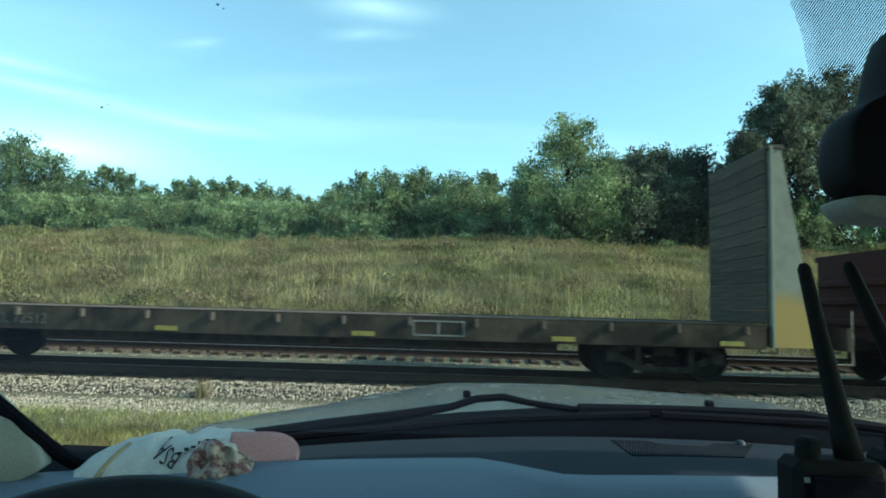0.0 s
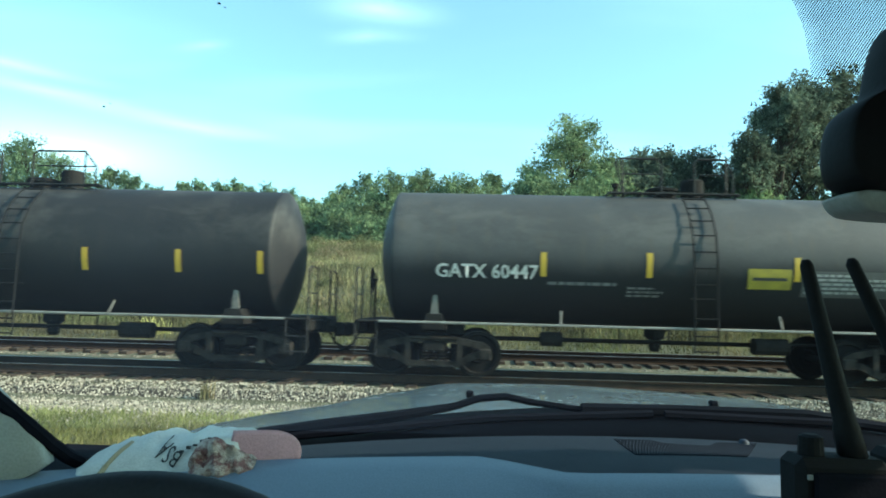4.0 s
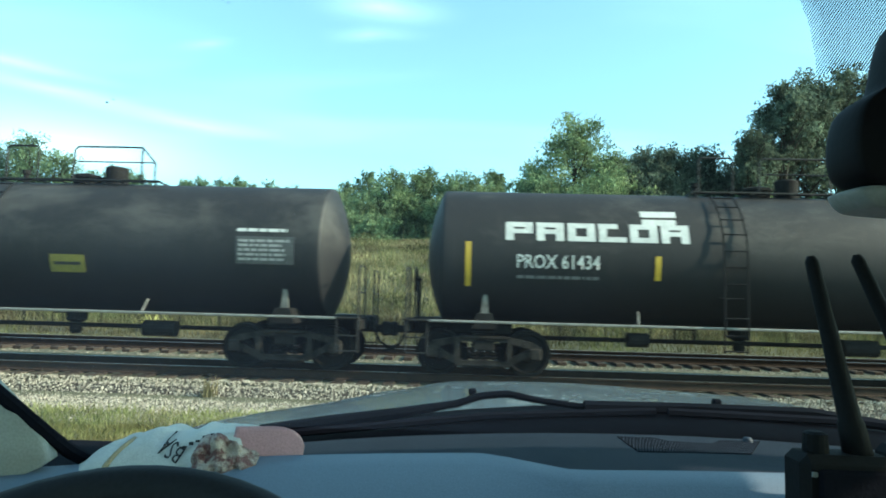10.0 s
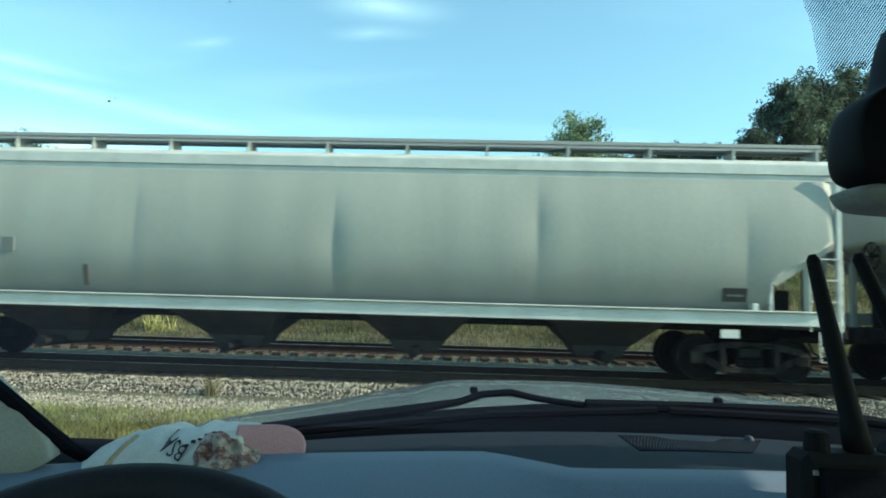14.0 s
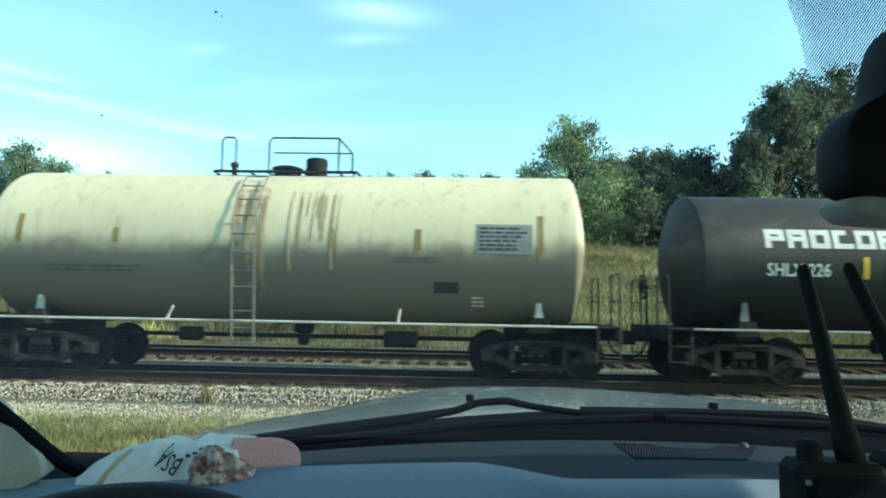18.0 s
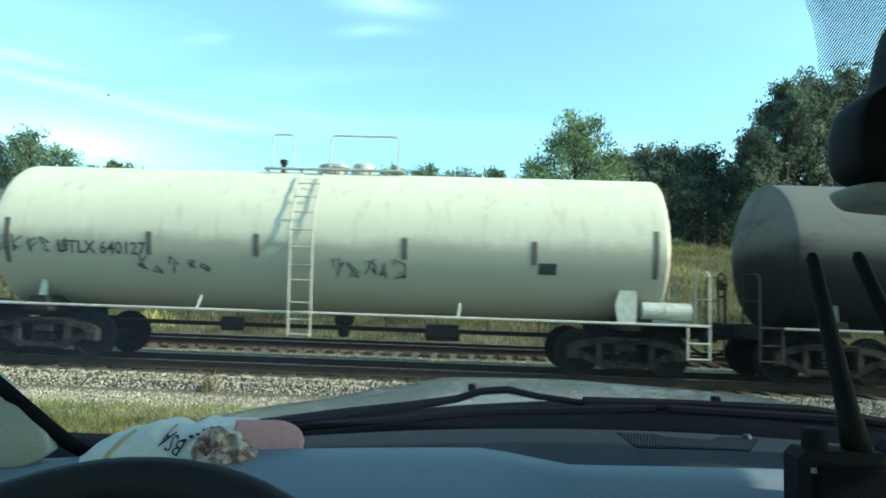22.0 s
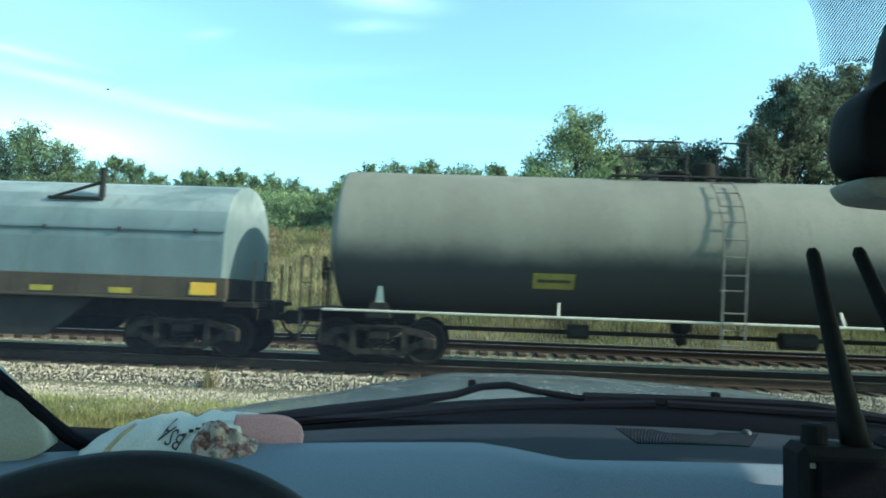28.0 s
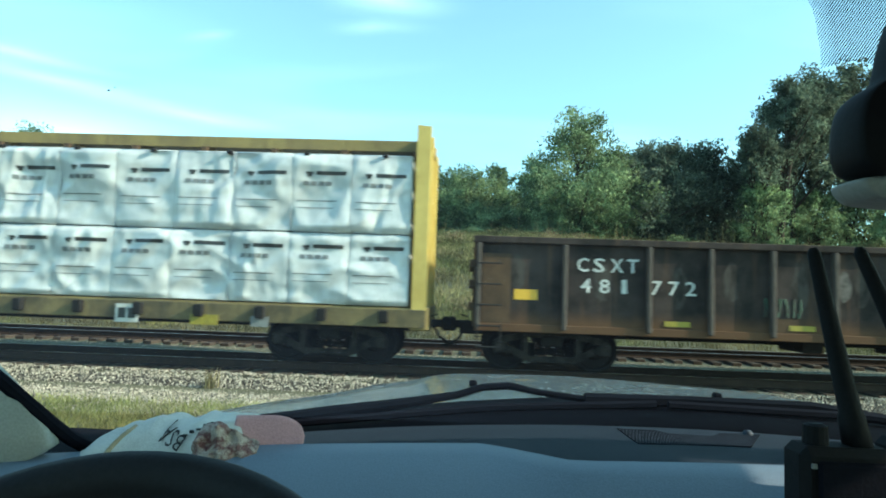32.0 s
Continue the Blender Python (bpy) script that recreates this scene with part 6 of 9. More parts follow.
    for x0, x1, z0, z1 in decals:
        part("print_bar", word_bars(x0, x1, z0, z1, skin, 0.040, int(abs(x0) * 100)), M_HOPPERDK if z1 - z0 > 0.3 else M_DULLREF, e)
    if plate:
        x0, x1, z0, z1, text = plate
        p = part("name_plate", panel(x0, x1, z0, z1, skin, lift=0.038, n=3), M_GOLD, e, "amber plate with a dark edge")
        for q in ((x0, x1, z0, z0 + 0.035), (x0, x1, z1 - 0.035, z1), (x0, x0 + 0.035, z0 + 0.035, z1 - 0.035), (x1 - 0.035, x1, z0 + 0.035, z1 - 0.035)):
            part("plate_edge", panel(*q, skin, lift=0.044, n=1), M_DARKLET, p)
        me, w = letters(text, (z1 - z0) * 0.5)
        for v in me.vertices:
            v.co.x *= (x1 - x0) * 0.8 / w
        part("lettering", on_side(me, x0 + (x1 - x0) * 0.1, z0 + (z1 - z0) * 0.25, skin, 0.050), M_DARKLET, p)
    for text, x0, x1, z, hgt in texts:
        me, w = letters(text, hgt, fat=0.008)
        for v in me.vertices:
            v.co.x *= (x1 - x0) / w
        part("lettering", on_side(me, x0, z, skin, 0.042), M_DARKLET, e, "letters reading " + text)
    return e


def bulkhead_flat(label, u0, u1):
    """Empty bulkhead flat car: deep side sills with stake pockets, timber-faced bulkheads."""
    e, L = freight_car("bulkhead_flat_car", label, u0, u1, 3.9)
    h = L / 2 - 0.5
    he = h - 1.62
    for y in (-1, 1):
        bm = bmesh.new()
        box(bm, -he, he, y * 1.47 - 0.05, y * 1.47 + 0.05, 0.72, 1.17, 0.012)
        box(bm, -he, he, y * 1.47 - 0.055, y * 1.47 + 0.055, 1.168, 1.186, 0.004)
        box(bm, -h + 5.4, h - 5.4, y * 0.35 - 0.05, y * 0.35 + 0.05, 0.52, 0.95)
        s = part("side_sill", bm, M_DECK, e)
        for k in range(-6, 9):
            x = -1.378 + 1.28 * k
            if abs(x) > he - 0.1:
                continue
            part("stake_pocket", cached("stake_pocket", lambda: box(bmesh.new(), -0.035, 0.035, -0.05, 0.05, 0.99, 1.15, 0.012), M_GONRIB), None, s, at=pose(x, y * 1.56, 0))
        for x in (-6.12, -2.275, 1.57, 5.415, 8.6):
            part("reflector", box(bmesh.new(), x - 0.22, x + 0.22, y * 1.535 - 0.006, y * 1.535 + 0.006, 0.77, 0.86), PANEL["O"], e)
    bm = box(bmesh.new(), -h, h, -0.3, 0.3, 0.70, 1.10, 0.02)
    part("centre_sill", bm, M_STEEL, e)
    board = cached("deck_board", lambda: box(bmesh.new(), -0.145, 0.145, -1.42, 1.42, 1.12, 1.175, 0.006), M_WOOD)
    n = int((2 * h - 2.0) / 0.3)
    for k in range(n):
        part("deck_board", board, None, e, at=pose(-h + 1.0 + 0.15 + k * 0.3, 0, 0.004 * math.sin(k * 9.7)))
    for s in (-1, 1):
        x = s * (h - 1.22) - 0.25
        post_m = mat("bulkhead steel", (0.20, 0.215, 0.175), (0.12, 0.13, 0.105), rough=0.8, scale=2, bump=0.1, streak=((0.09, 0.075, 0.05), 0.6), lower_tone=((0.26, 0.175, 0.045), 1.75, 0.25, 0.9))
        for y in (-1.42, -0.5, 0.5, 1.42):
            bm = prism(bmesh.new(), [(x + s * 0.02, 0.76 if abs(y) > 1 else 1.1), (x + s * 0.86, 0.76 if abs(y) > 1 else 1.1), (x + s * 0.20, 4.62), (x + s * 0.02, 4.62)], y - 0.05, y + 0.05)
            # posts at the -x end get a darker copy: their shade is in the colour
            part("bulkhead_post", bm, post_m if s > 0 else mat("bulkhead shaded steel", (0.060, 0.068, 0.055), (0.032, 0.036, 0.030), rough=0.8, scale=2, bump=0.1), e)
            bm = box(bmesh.new(), min(x, x + s * 0.02) - 0.01, max(x, x + s * 0.02) + 0.01, y - 0.09, y + 0.09, 0.75 if abs(y) > 1 else 1.2, 4.66)
            part("post_flange", bm, mat("pale flange", (0.22, 0.235, 0.19), (0.14, 0.15, 0.12), rough=0.6, scale=3, bump=0.1), e)
        bm = box(bmesh.new(), min(x - s * 0.06, x + s * 0.24), max(x - s * 0.06, x + s * 0.24), -1.5, 1.5, 4.60, 4.68, 0.01)
        part("bulkhead_cap", bm, M_GONRIB, e)
        plank = cached("bulkhead_board", lambda: box(bmesh.new(), -0.035, 0.035, -1.38, 1.38, -0.13, 0.13, 0.01), M_WOOD)
        for k in range(13):
            part("board", plank, None, e, at=pose(x - s * 0.06, 0, 1.33 + k * 0.266, 0.35 * math.sin(k * 5.1), 0, 0))
        bm = box(bmesh.new(), min(s * (h - 0.1), s * h), max(s * (h - 0.1), s * h), -1.5, 1.5, 0.72, 1.15)
        part("end_sill", bm, M_DECK, e)
        for y in (-1.45, 1.45):
            bm = bmesh.new()
            tube(bm, [(s * (h + 0.02), y, 0.45), (s * (h + 0.02), y, 1.5)], 0.018, 5)
            tube(bm, [(s * (h + 0.02), y, 0.47), (s * (h - 0.4), y, 0.47)], 0.018, 5)
            tube(bm, [(s * (h - 0.4), y, 0.45), (s * (h - 0.4), y, 0.8)], 0.018, 5)
            part("sill_step", bm, M_WORNIRON, e)
    me, w = letters("NOKL 72512", 0.2)
    for v in me.vertices:
        v.co.x *= 1.5 / w
    part("lettering", on_side(me, -he + 3.1, 0.84, lambda z: -1.525, 0.006), mat("worn lettering", (0.10, 0.095, 0.085), (0.055, 0.05, 0.045), rough=0.8, scale=7, bump=0), e, "faded letters on the side sill")
    for q in ((-0.5, 0.5, 0.80, 0.83), (-0.5, 0.5, 1.07, 1.10), (-0.5, -0.47, 0.83, 1.07), (0.47, 0.5, 0.83, 1.07), (-0.02, 0.02, 0.83, 1.07)):
        part("stencil_box", panel(q[0] + 3.02, q[1] + 3.02, q[2], q[3], lambda z: -1.525, n=1), M_FADED, e)
    return e


def frange6(n):
    """Angles round a full turn."""
    return [6.28319 * k / n for k in range(n)]


GON_RIBS = [0.0, 1.62, 3.19]
for k_ in range(9):
    GON_RIBS.append(GON_RIBS[-1] + 1.135)
GON_RIBS += [GON_RIBS[-1] + 1.57, GON_RIBS[-1] + 3.19]


def gondola(label, u0, u1, m, height=2.63, ribs=13, text=True):
    """High-sided gondola with outside ribs, top chord and inside walls."""
    e, L = freight_car("gondola", label, u0, u1, 2.1)
    h = L / 2 - 0.55
    for y in (-1, 1):
        bm = box(bmesh.new(), -h, h, y * 1.46 - 0.02, y * 1.46 + 0.02, 0.88, height - 0.1)
        side = part("side_sheet", bm, m, e)
        part("top_chord", box(bmesh.new(), -h - 0.05, h + 0.05, y * 1.50 - 0.09, y * 1.50 + 0.09, height - 0.13, height, 0.015), M_GON if text else m, e)
        part("bottom_chord", box(bmesh.new(), -h, h, y * 1.49 - 0.04, y * 1.49 + 0.04, 0.80, 0.95, 0.01), M_GON if text else m, e)
        for k in range(ribs + 1):
            x = -h + 0.06 + (2 * h - 0.12) * ((GON_RIBS[k] / GON_RIBS[-1]) if text else k / ribs)
            part("rib", cached("gondola_rib%d" % int(height * 100), lambda: box(bmesh.new(), -0.042, 0.042, -0.08, 0.08, 0.86, height - 0.13, 0.015), M_GONRIB if text else m), None, side, at=pose(x, y * 1.53, 0))
        if text:
            for k in range(ribs):
                x = -h + 2 * h * (GON_RIBS[k] + GON_RIBS[k + 1]) / 2 / GON_RIBS[-1]
                if k % 2 == 0 and 0 < k < 12:
                    part("reflector", box(bmesh.new(), x - 0.24, x + 0.24, y * 1.492 - 0.006, y * 1.492 + 0.006, 1.0, 1.10), M_PANELY, e)
                if y < 0:
                    # tall pale smears left by old spray and dust
                    bm = bmesh.new()
                    rs = random.Random(k + 40)
                    cx, cz, tall = x + rs.uniform(-0.15, 0.15), rs.uniform(1.75, 1.95), rs.uniform(0.28, 0.45)
                    bm.faces.new([bm.verts.new((cx + (0.13 + 0.05 * rs.random()) * math.cos(q), -1.484, cz + (tall + 0.12 * rs.random()) * math.sin(q))) for q in frange6(22)])
                    part("dust_smear", bm, mat("pale smear", (0.075, 0.066, 0.058), (0.030, 0.026, 0.024), rough=0.9, scale=5, stretch=(1, 1, 0.4), bump=0, mix=0.25, spec=0.05), e)
                if y < 0 and k in (0, 4, 7):
                    part("rust_patch", box(bmesh.new(), x - 0.55 if k else x - 0.70, x - 0.05 if k else x - 0.15, -1.487, -1.481, 0.96, 1.22 if k else 2.3), M_GONRUST, e)
                if y < 0 and k == 12:
                    part("rust_patch", box(bmesh.new(), x + 0.1, x + 0.5, -1.487, -1.481, 1.62, 2.15), M_GONRUST, e)
    for s in (-1, 1):
        part("end_sheet", box(bmesh.new(), s * h - 0.03, s * h + 0.03, -1.44, 1.44, 0.88, height), M_GONRUST if text else m, e)
        for z in (1.25, 1.7, 2.1):
            part("end_rib", box(bmesh.new(), s * (h + 0.07) - 0.05, s * (h + 0.07) + 0.05, -1.4, 1.4, z - 0.07, z + 0.07, 0.015), M_GONRUST if text else m, e)
        for y in (-1.52, 1.52):
            for z in (0.5, 0.9, 1.3, 1.7, 2.1):
                part("grab_iron", tube(bmesh.new(), [(s * (h - 0.05), y, z), (s * (h - 0.05), y * 1.06, z), (s * (h - 0.5), y * 1.06, z), (s * (h - 0.5), y, z)], 0.016, 5), M_RAILIRON, e)
            for xx in (0.05, 0.5):
                part("step_strap", tube(bmesh.new(), [(s * (h - xx), y * 1.06, 0.48), (s * (h - xx), y * 1.06, 0.95)], 0.016, 5), M_RAILIRON, e)
    part("floor", box(bmesh.new(), -h, h, -1.44, 1.44, 0.90, 0.97), M_GON, e)
    part("centre_sill", box(bmesh.new(), -h - 0.3, h + 0.3, -0.25, 0.25, 0.66, 0.92, 0.02), M_STEEL, e)
    for x in (-1.8, 0.2, 2.3):
        part("under_gear", box(bmesh.new(), x - 0.2, x + 0.2, -0.9, 0.2, 0.55, 0.82, 0.04), M_STEEL, e)
    part("brake_wheel", cached("brake_wheel", brake_wheel_mesh, M_STEEL), None, e, at=pose(h + 0.2, 0.5, 2.2))
    if text:
        sk = lambda z: -1.482
        for s_, x0, x1, z in (("C", -6.77, -6.55, 2.0), ("S", -6.46, -6.24, 2.0), ("X", -6.13, -5.89, 2.0), ("T", -5.82, -5.6, 2.0), ("4", -6.70, -6.5, 1.60), ("8", -6.34, -6.14, 1.60), ("1", -5.92, -5.82, 1.60), ("7", -5.36, -5.16, 1.60), ("7", -5.03, -4.83, 1.60), ("2", -4.71, -4.51, 1.60)):
            me, w = letters(s_, 0.26, fat=0.004)
            for v in me.vertices:
                v.co.x *= (x1 - x0) / w
            part("lettering", on_side(me, x0 + 0.2, z, sk, 0.008), M_LETTER, e)
        part("yellow_panel", box(bmesh.new(), -h + 0.75, -h + 1.2, -1.49, -1.481, 1.42, 1.62), M_GOLD, e)
        part("yellow_panel", box(bmesh.new(), h - 1.25, h - 0.75, -1.49, -1.481, 1.42, 1.62), M_GOLD, e)
        for x, z, w in ((h - 2.35, 1.7, 0.3), (h - 2.6, 1.35, 0.5)):
            part("stencil_bar", box(bmesh.new(), x, x + w, -1.488, -1.481, z, z + 0.28), M_DECAL, e)
        green = mat("dull green spray", (0.05, 0.11, 0.07), (0.04, 0.05, 0.04), rough=0.7, scale=9, bump=0, mix=0.2)
        grey = mat("faded grey spray", (0.11, 0.10, 0.09), (0.04, 0.036, 0.032), rough=0.8, scale=9, bump=0, mix=0.25)
        rr = random.Random(9)
        for k in range(6):
            bm = bmesh.new()
            tube(bm, [(-3.05 + k * 0.13 + 0.06 * rr.random(), -1.488, 1.25), (-3.0 + k * 0.13, -1.488, 1.42), (-3.05 + k * 0.13 + 0.1 * rr.random(), -1.488, 1.6)], 0.022, 5)
            part("graffiti_scrawl", bm, green, e)
        for k in range(5):
            bm = bmesh.new()
            cx = -1.55 + k * 1.25
            ring = [bm.verts.new((cx + (0.11 + 0.04 * rr.random()) * math.cos(a), -1.486, 1.85 + (0.25 + 0.08 * rr.random()) * math.sin(a))) for a in frange6(18)]
            bm.faces.new(ring)
            part("graffiti_blot", bm, grey, e)
    return e


def coil_car(label, u0, u1, hood, ends, brown=False):
    """Coil car: trough frame with sloping side sill and a rounded lift-off hood."""
    e, L = freight_car("coil_car", label, u0, u1, 2.0)
    h = L / 2 - 1.08
    sec0 = [(-1.46, 1.62), (-1.44, 2.35), (-1.40, 2.60), (-1.28, 2.95), (-1.05, 3.28), (-0.70, 3.52), (-0.30, 3.62), (0, 3.64)]
    sec = sec0 + [(-y, z) for y, z in sec0[:-1]][::-1]

    def skin(z):
        return np.interp(z, [q[1] for q in sec0], [q[0] for q in sec0])

    def hood_piece(a, b, m, nm, g=0.0, lab=""):
        bm = bmesh.new()
        loft(bm, [[(x, y * (1 + g), z + g) for y, z in sec] for x in (a, b)])
        return part(nm, bm, m, e, lab, False)

    over = 0.012 if ends else -0.02
    hood_piece(-h - over, h + over, hood, "hood")
    if ends:
        for s in (-1, 1):
            hood_piece(min(s * (h - 0.50), s * h), max(s * (h - 0.50), s * h), ends, "hood_end_band", 0.004, "cream painted end of the hood")
    for y in (-1, 1):
        bm = box(bmesh.new(), -h, h, y * 1.43 - 0.022, y * 1.43 + 0.022, 2.53, 2.555)
        part("hood_rail", bm, hood, e)
        for k in range(9):
            x = -h + 0.6 + k * (2 * h - 1.2) / 8
            part("hood_clip", cached("hood_clip", lambda: box(bmesh.new(), -0.03, 0.03, -0.03, 0.03, 2.50, 2.58, 0.008), M_RAILIRON), None, e, at=pose(x, y * 1.46, 0))
        if brown:
            part("side_sill", box(bmesh.new(), -h - 0.15, h + 0.15, y * 1.46 - 0.06, y * 1.46 + 0.06, 1.36, 1.60, 0.01), M_STEEL, e)
            bm = bmesh.new()
            loft(bm, [[(x, y * 1.44, 1.22), (x, y * 1.36, 1.22), (x, y * 0.92, 0.72), (x, y * 1.0, 0.72)] for x in (-h + 2.4, h - 2.4)])
            part("slope_sheet", bm, M_GONRUST, e)
            part("sill_flange", box(bmesh.new(), -h, h, y * 1.50 - 0.05, y * 1.50 + 0.05, 1.22, 1.27, 0.01), M_WORNIRON, e)
            for k in range(12):
                x = -h + 2.6 + k * (2 * h - 5.2) / 11
                bm = prism(bmesh.new(), [(x - 0.04, 1.20), (x + 0.04, 1.20), (x + 0.04 - 0.3, 0.70), (x - 0.34, 0.70)], y * 1.30 - 0.03, y * 1.30 + 0.03)
                part("slope_stiffener", bm, M_STEEL, e)
        else:
            part("side_sill", box(bmesh.new(), -h - 0.1, h + 0.1, y * 1.46 - 0.05, y * 1.46 + 0.05, 1.22, 1.62, 0.01), M_COILSILL, e)
            part("sill_flange", box(bmesh.new(), -h - 0.1, h + 0.1, y * 1.50 - 0.07, y * 1.50 + 0.07, 1.16, 1.22, 0.01), M_COILSILL, e)
            bm = prism(bmesh.new(), [(-h + 2.6, 1.16), (h - 2.6, 1.16), (h - 3.6, 0.36), (-h + 3.6, 0.36)], y * 1.30 - 0.04, y * 1.30 + 0.04)
            part("fish_belly_side", bm, M_BELLY, e)
    for s in (-1, 1):
        bm = bmesh.new()
        box(bm, min(s * (h - 1.0), s * (L / 2 - 0.32)), max(s * (h - 1.0), s * (L / 2 - 0.32)), -0.3, 0.3, 0.78, 1.2, 0.02)
        box(bm, min(s * h, s * (L / 2 - 0.45)), max(s * h, s * (L / 2 - 0.45)), -1.4, 1.4, 1.05, 1.15, 0.01)
        part("end_platform", bm, M_STEEL, e)
        for y in (-1.3, -0.6, 0.6, 1.3):
            part("end_handrail", tube(bmesh.new(), [(s * (L / 2 - 0.5), y, 1.1), (s * (L / 2 - 0.5), y, 2.0)], 0.022, 5), M_RAILIRON, e)
        part("yellow_panel", box(bmesh.new(), s * (h - 0.35) - 0.25, s * (h - 0.35) + 0.25, -1.53, -1.52, 1.28, 1.52), M_GOLD, e)
        # lifting bracket on the hood
        bm = bmesh.new()
        x = s * 4.0
        box(bm, x - 0.045, x + 0.045, -1.18, -1.08, 3.12, 3.80, 0.01)
        box(bm, x - 1.1, x, -1.22, -1.12, 3.14, 3.20, 0.01)
        if not brown:
            tube(bm, [(x - 1.0, -1.17, 3.18), (x - 0.05, -1.13, 3.50)], 0.035, 5)
        box(bm, x - 0.045, x + 0.045, 1.08, 1.18, 3.12, 3.80, 0.01)
        part("lift_bracket", bm, M_STEEL, e)
    bm = prism(bmesh.new(), [(-0.42, 3.60), (-0.30, 4.08), (0.34, 4.08), (0.42, 3.60), (0.30, 3.60), (0.24, 3.94), (-0.20, 3.94), (-0.26, 3.60)], -0.12, 0.12)
    part("lift_lug", bm, M_STEEL, e)
    part("centre_sill", box(bmesh.new(), -h, h, -0.3, 0.3, 0.70, 1.2, 0.02), M_STEEL, e)
    part("coil_trough", box(bmesh.new(), -h, h, -1.35, 1.35, 1.2, 1.6), M_STEEL, e)
    part("brake_wheel", cached("brake_wheel", brake_wheel_mesh, M_STEEL), None, e, at=pose(-L / 2 + 0.5, 0.5, 1.9))
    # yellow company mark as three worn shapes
    x0 = -0.85 if not brown else -0.62
    for k in range(3):
        a = x0 + k * 0.5
        ym = mat("worn yellow mark", (0.66, 0.40, 0.02), (0.46, 0.28, 0.02), rough=0.5, scale=6, bump=0)
        if k < 2:
            part("mark_shape", panel(a, a + 0.44, 2.95, 3.09, skin, n=1, lift=0.012), ym, e)
            part("mark_shape", panel(a, a + 0.44, 2.66, 2.79, skin, n=1, lift=0.012), ym, e)
            part("mark_shape", panel(a, a + 0.16, 2.79 if k == 0 else 2.88, 2.95, skin, n=1, lift=0.012), ym, e)
            if k:
                part("mark_shape", panel(a, a + 0.44, 2.80, 2.90, skin, n=1, lift=0.012), ym, e)
        else:
            for sgn in (-1, 1):
                bm = bmesh.new()
                vs = []
                for j in range(5):
                    z = 2.68 + 0.10 * j
                    xc = a + 0.30 + sgn * (j - 2) * 0.095
                    vs.append([bm.verts.new((xc + d, skin(z) - 0.012, z)) for d in (-0.09, 0.09)])
                for lo, hi in zip(vs, vs[1:]):
                    bm.faces.new((lo[0], lo[1], hi[1], hi[0]))
                part("mark_shape", bm, ym, e)
    return e, skin, h


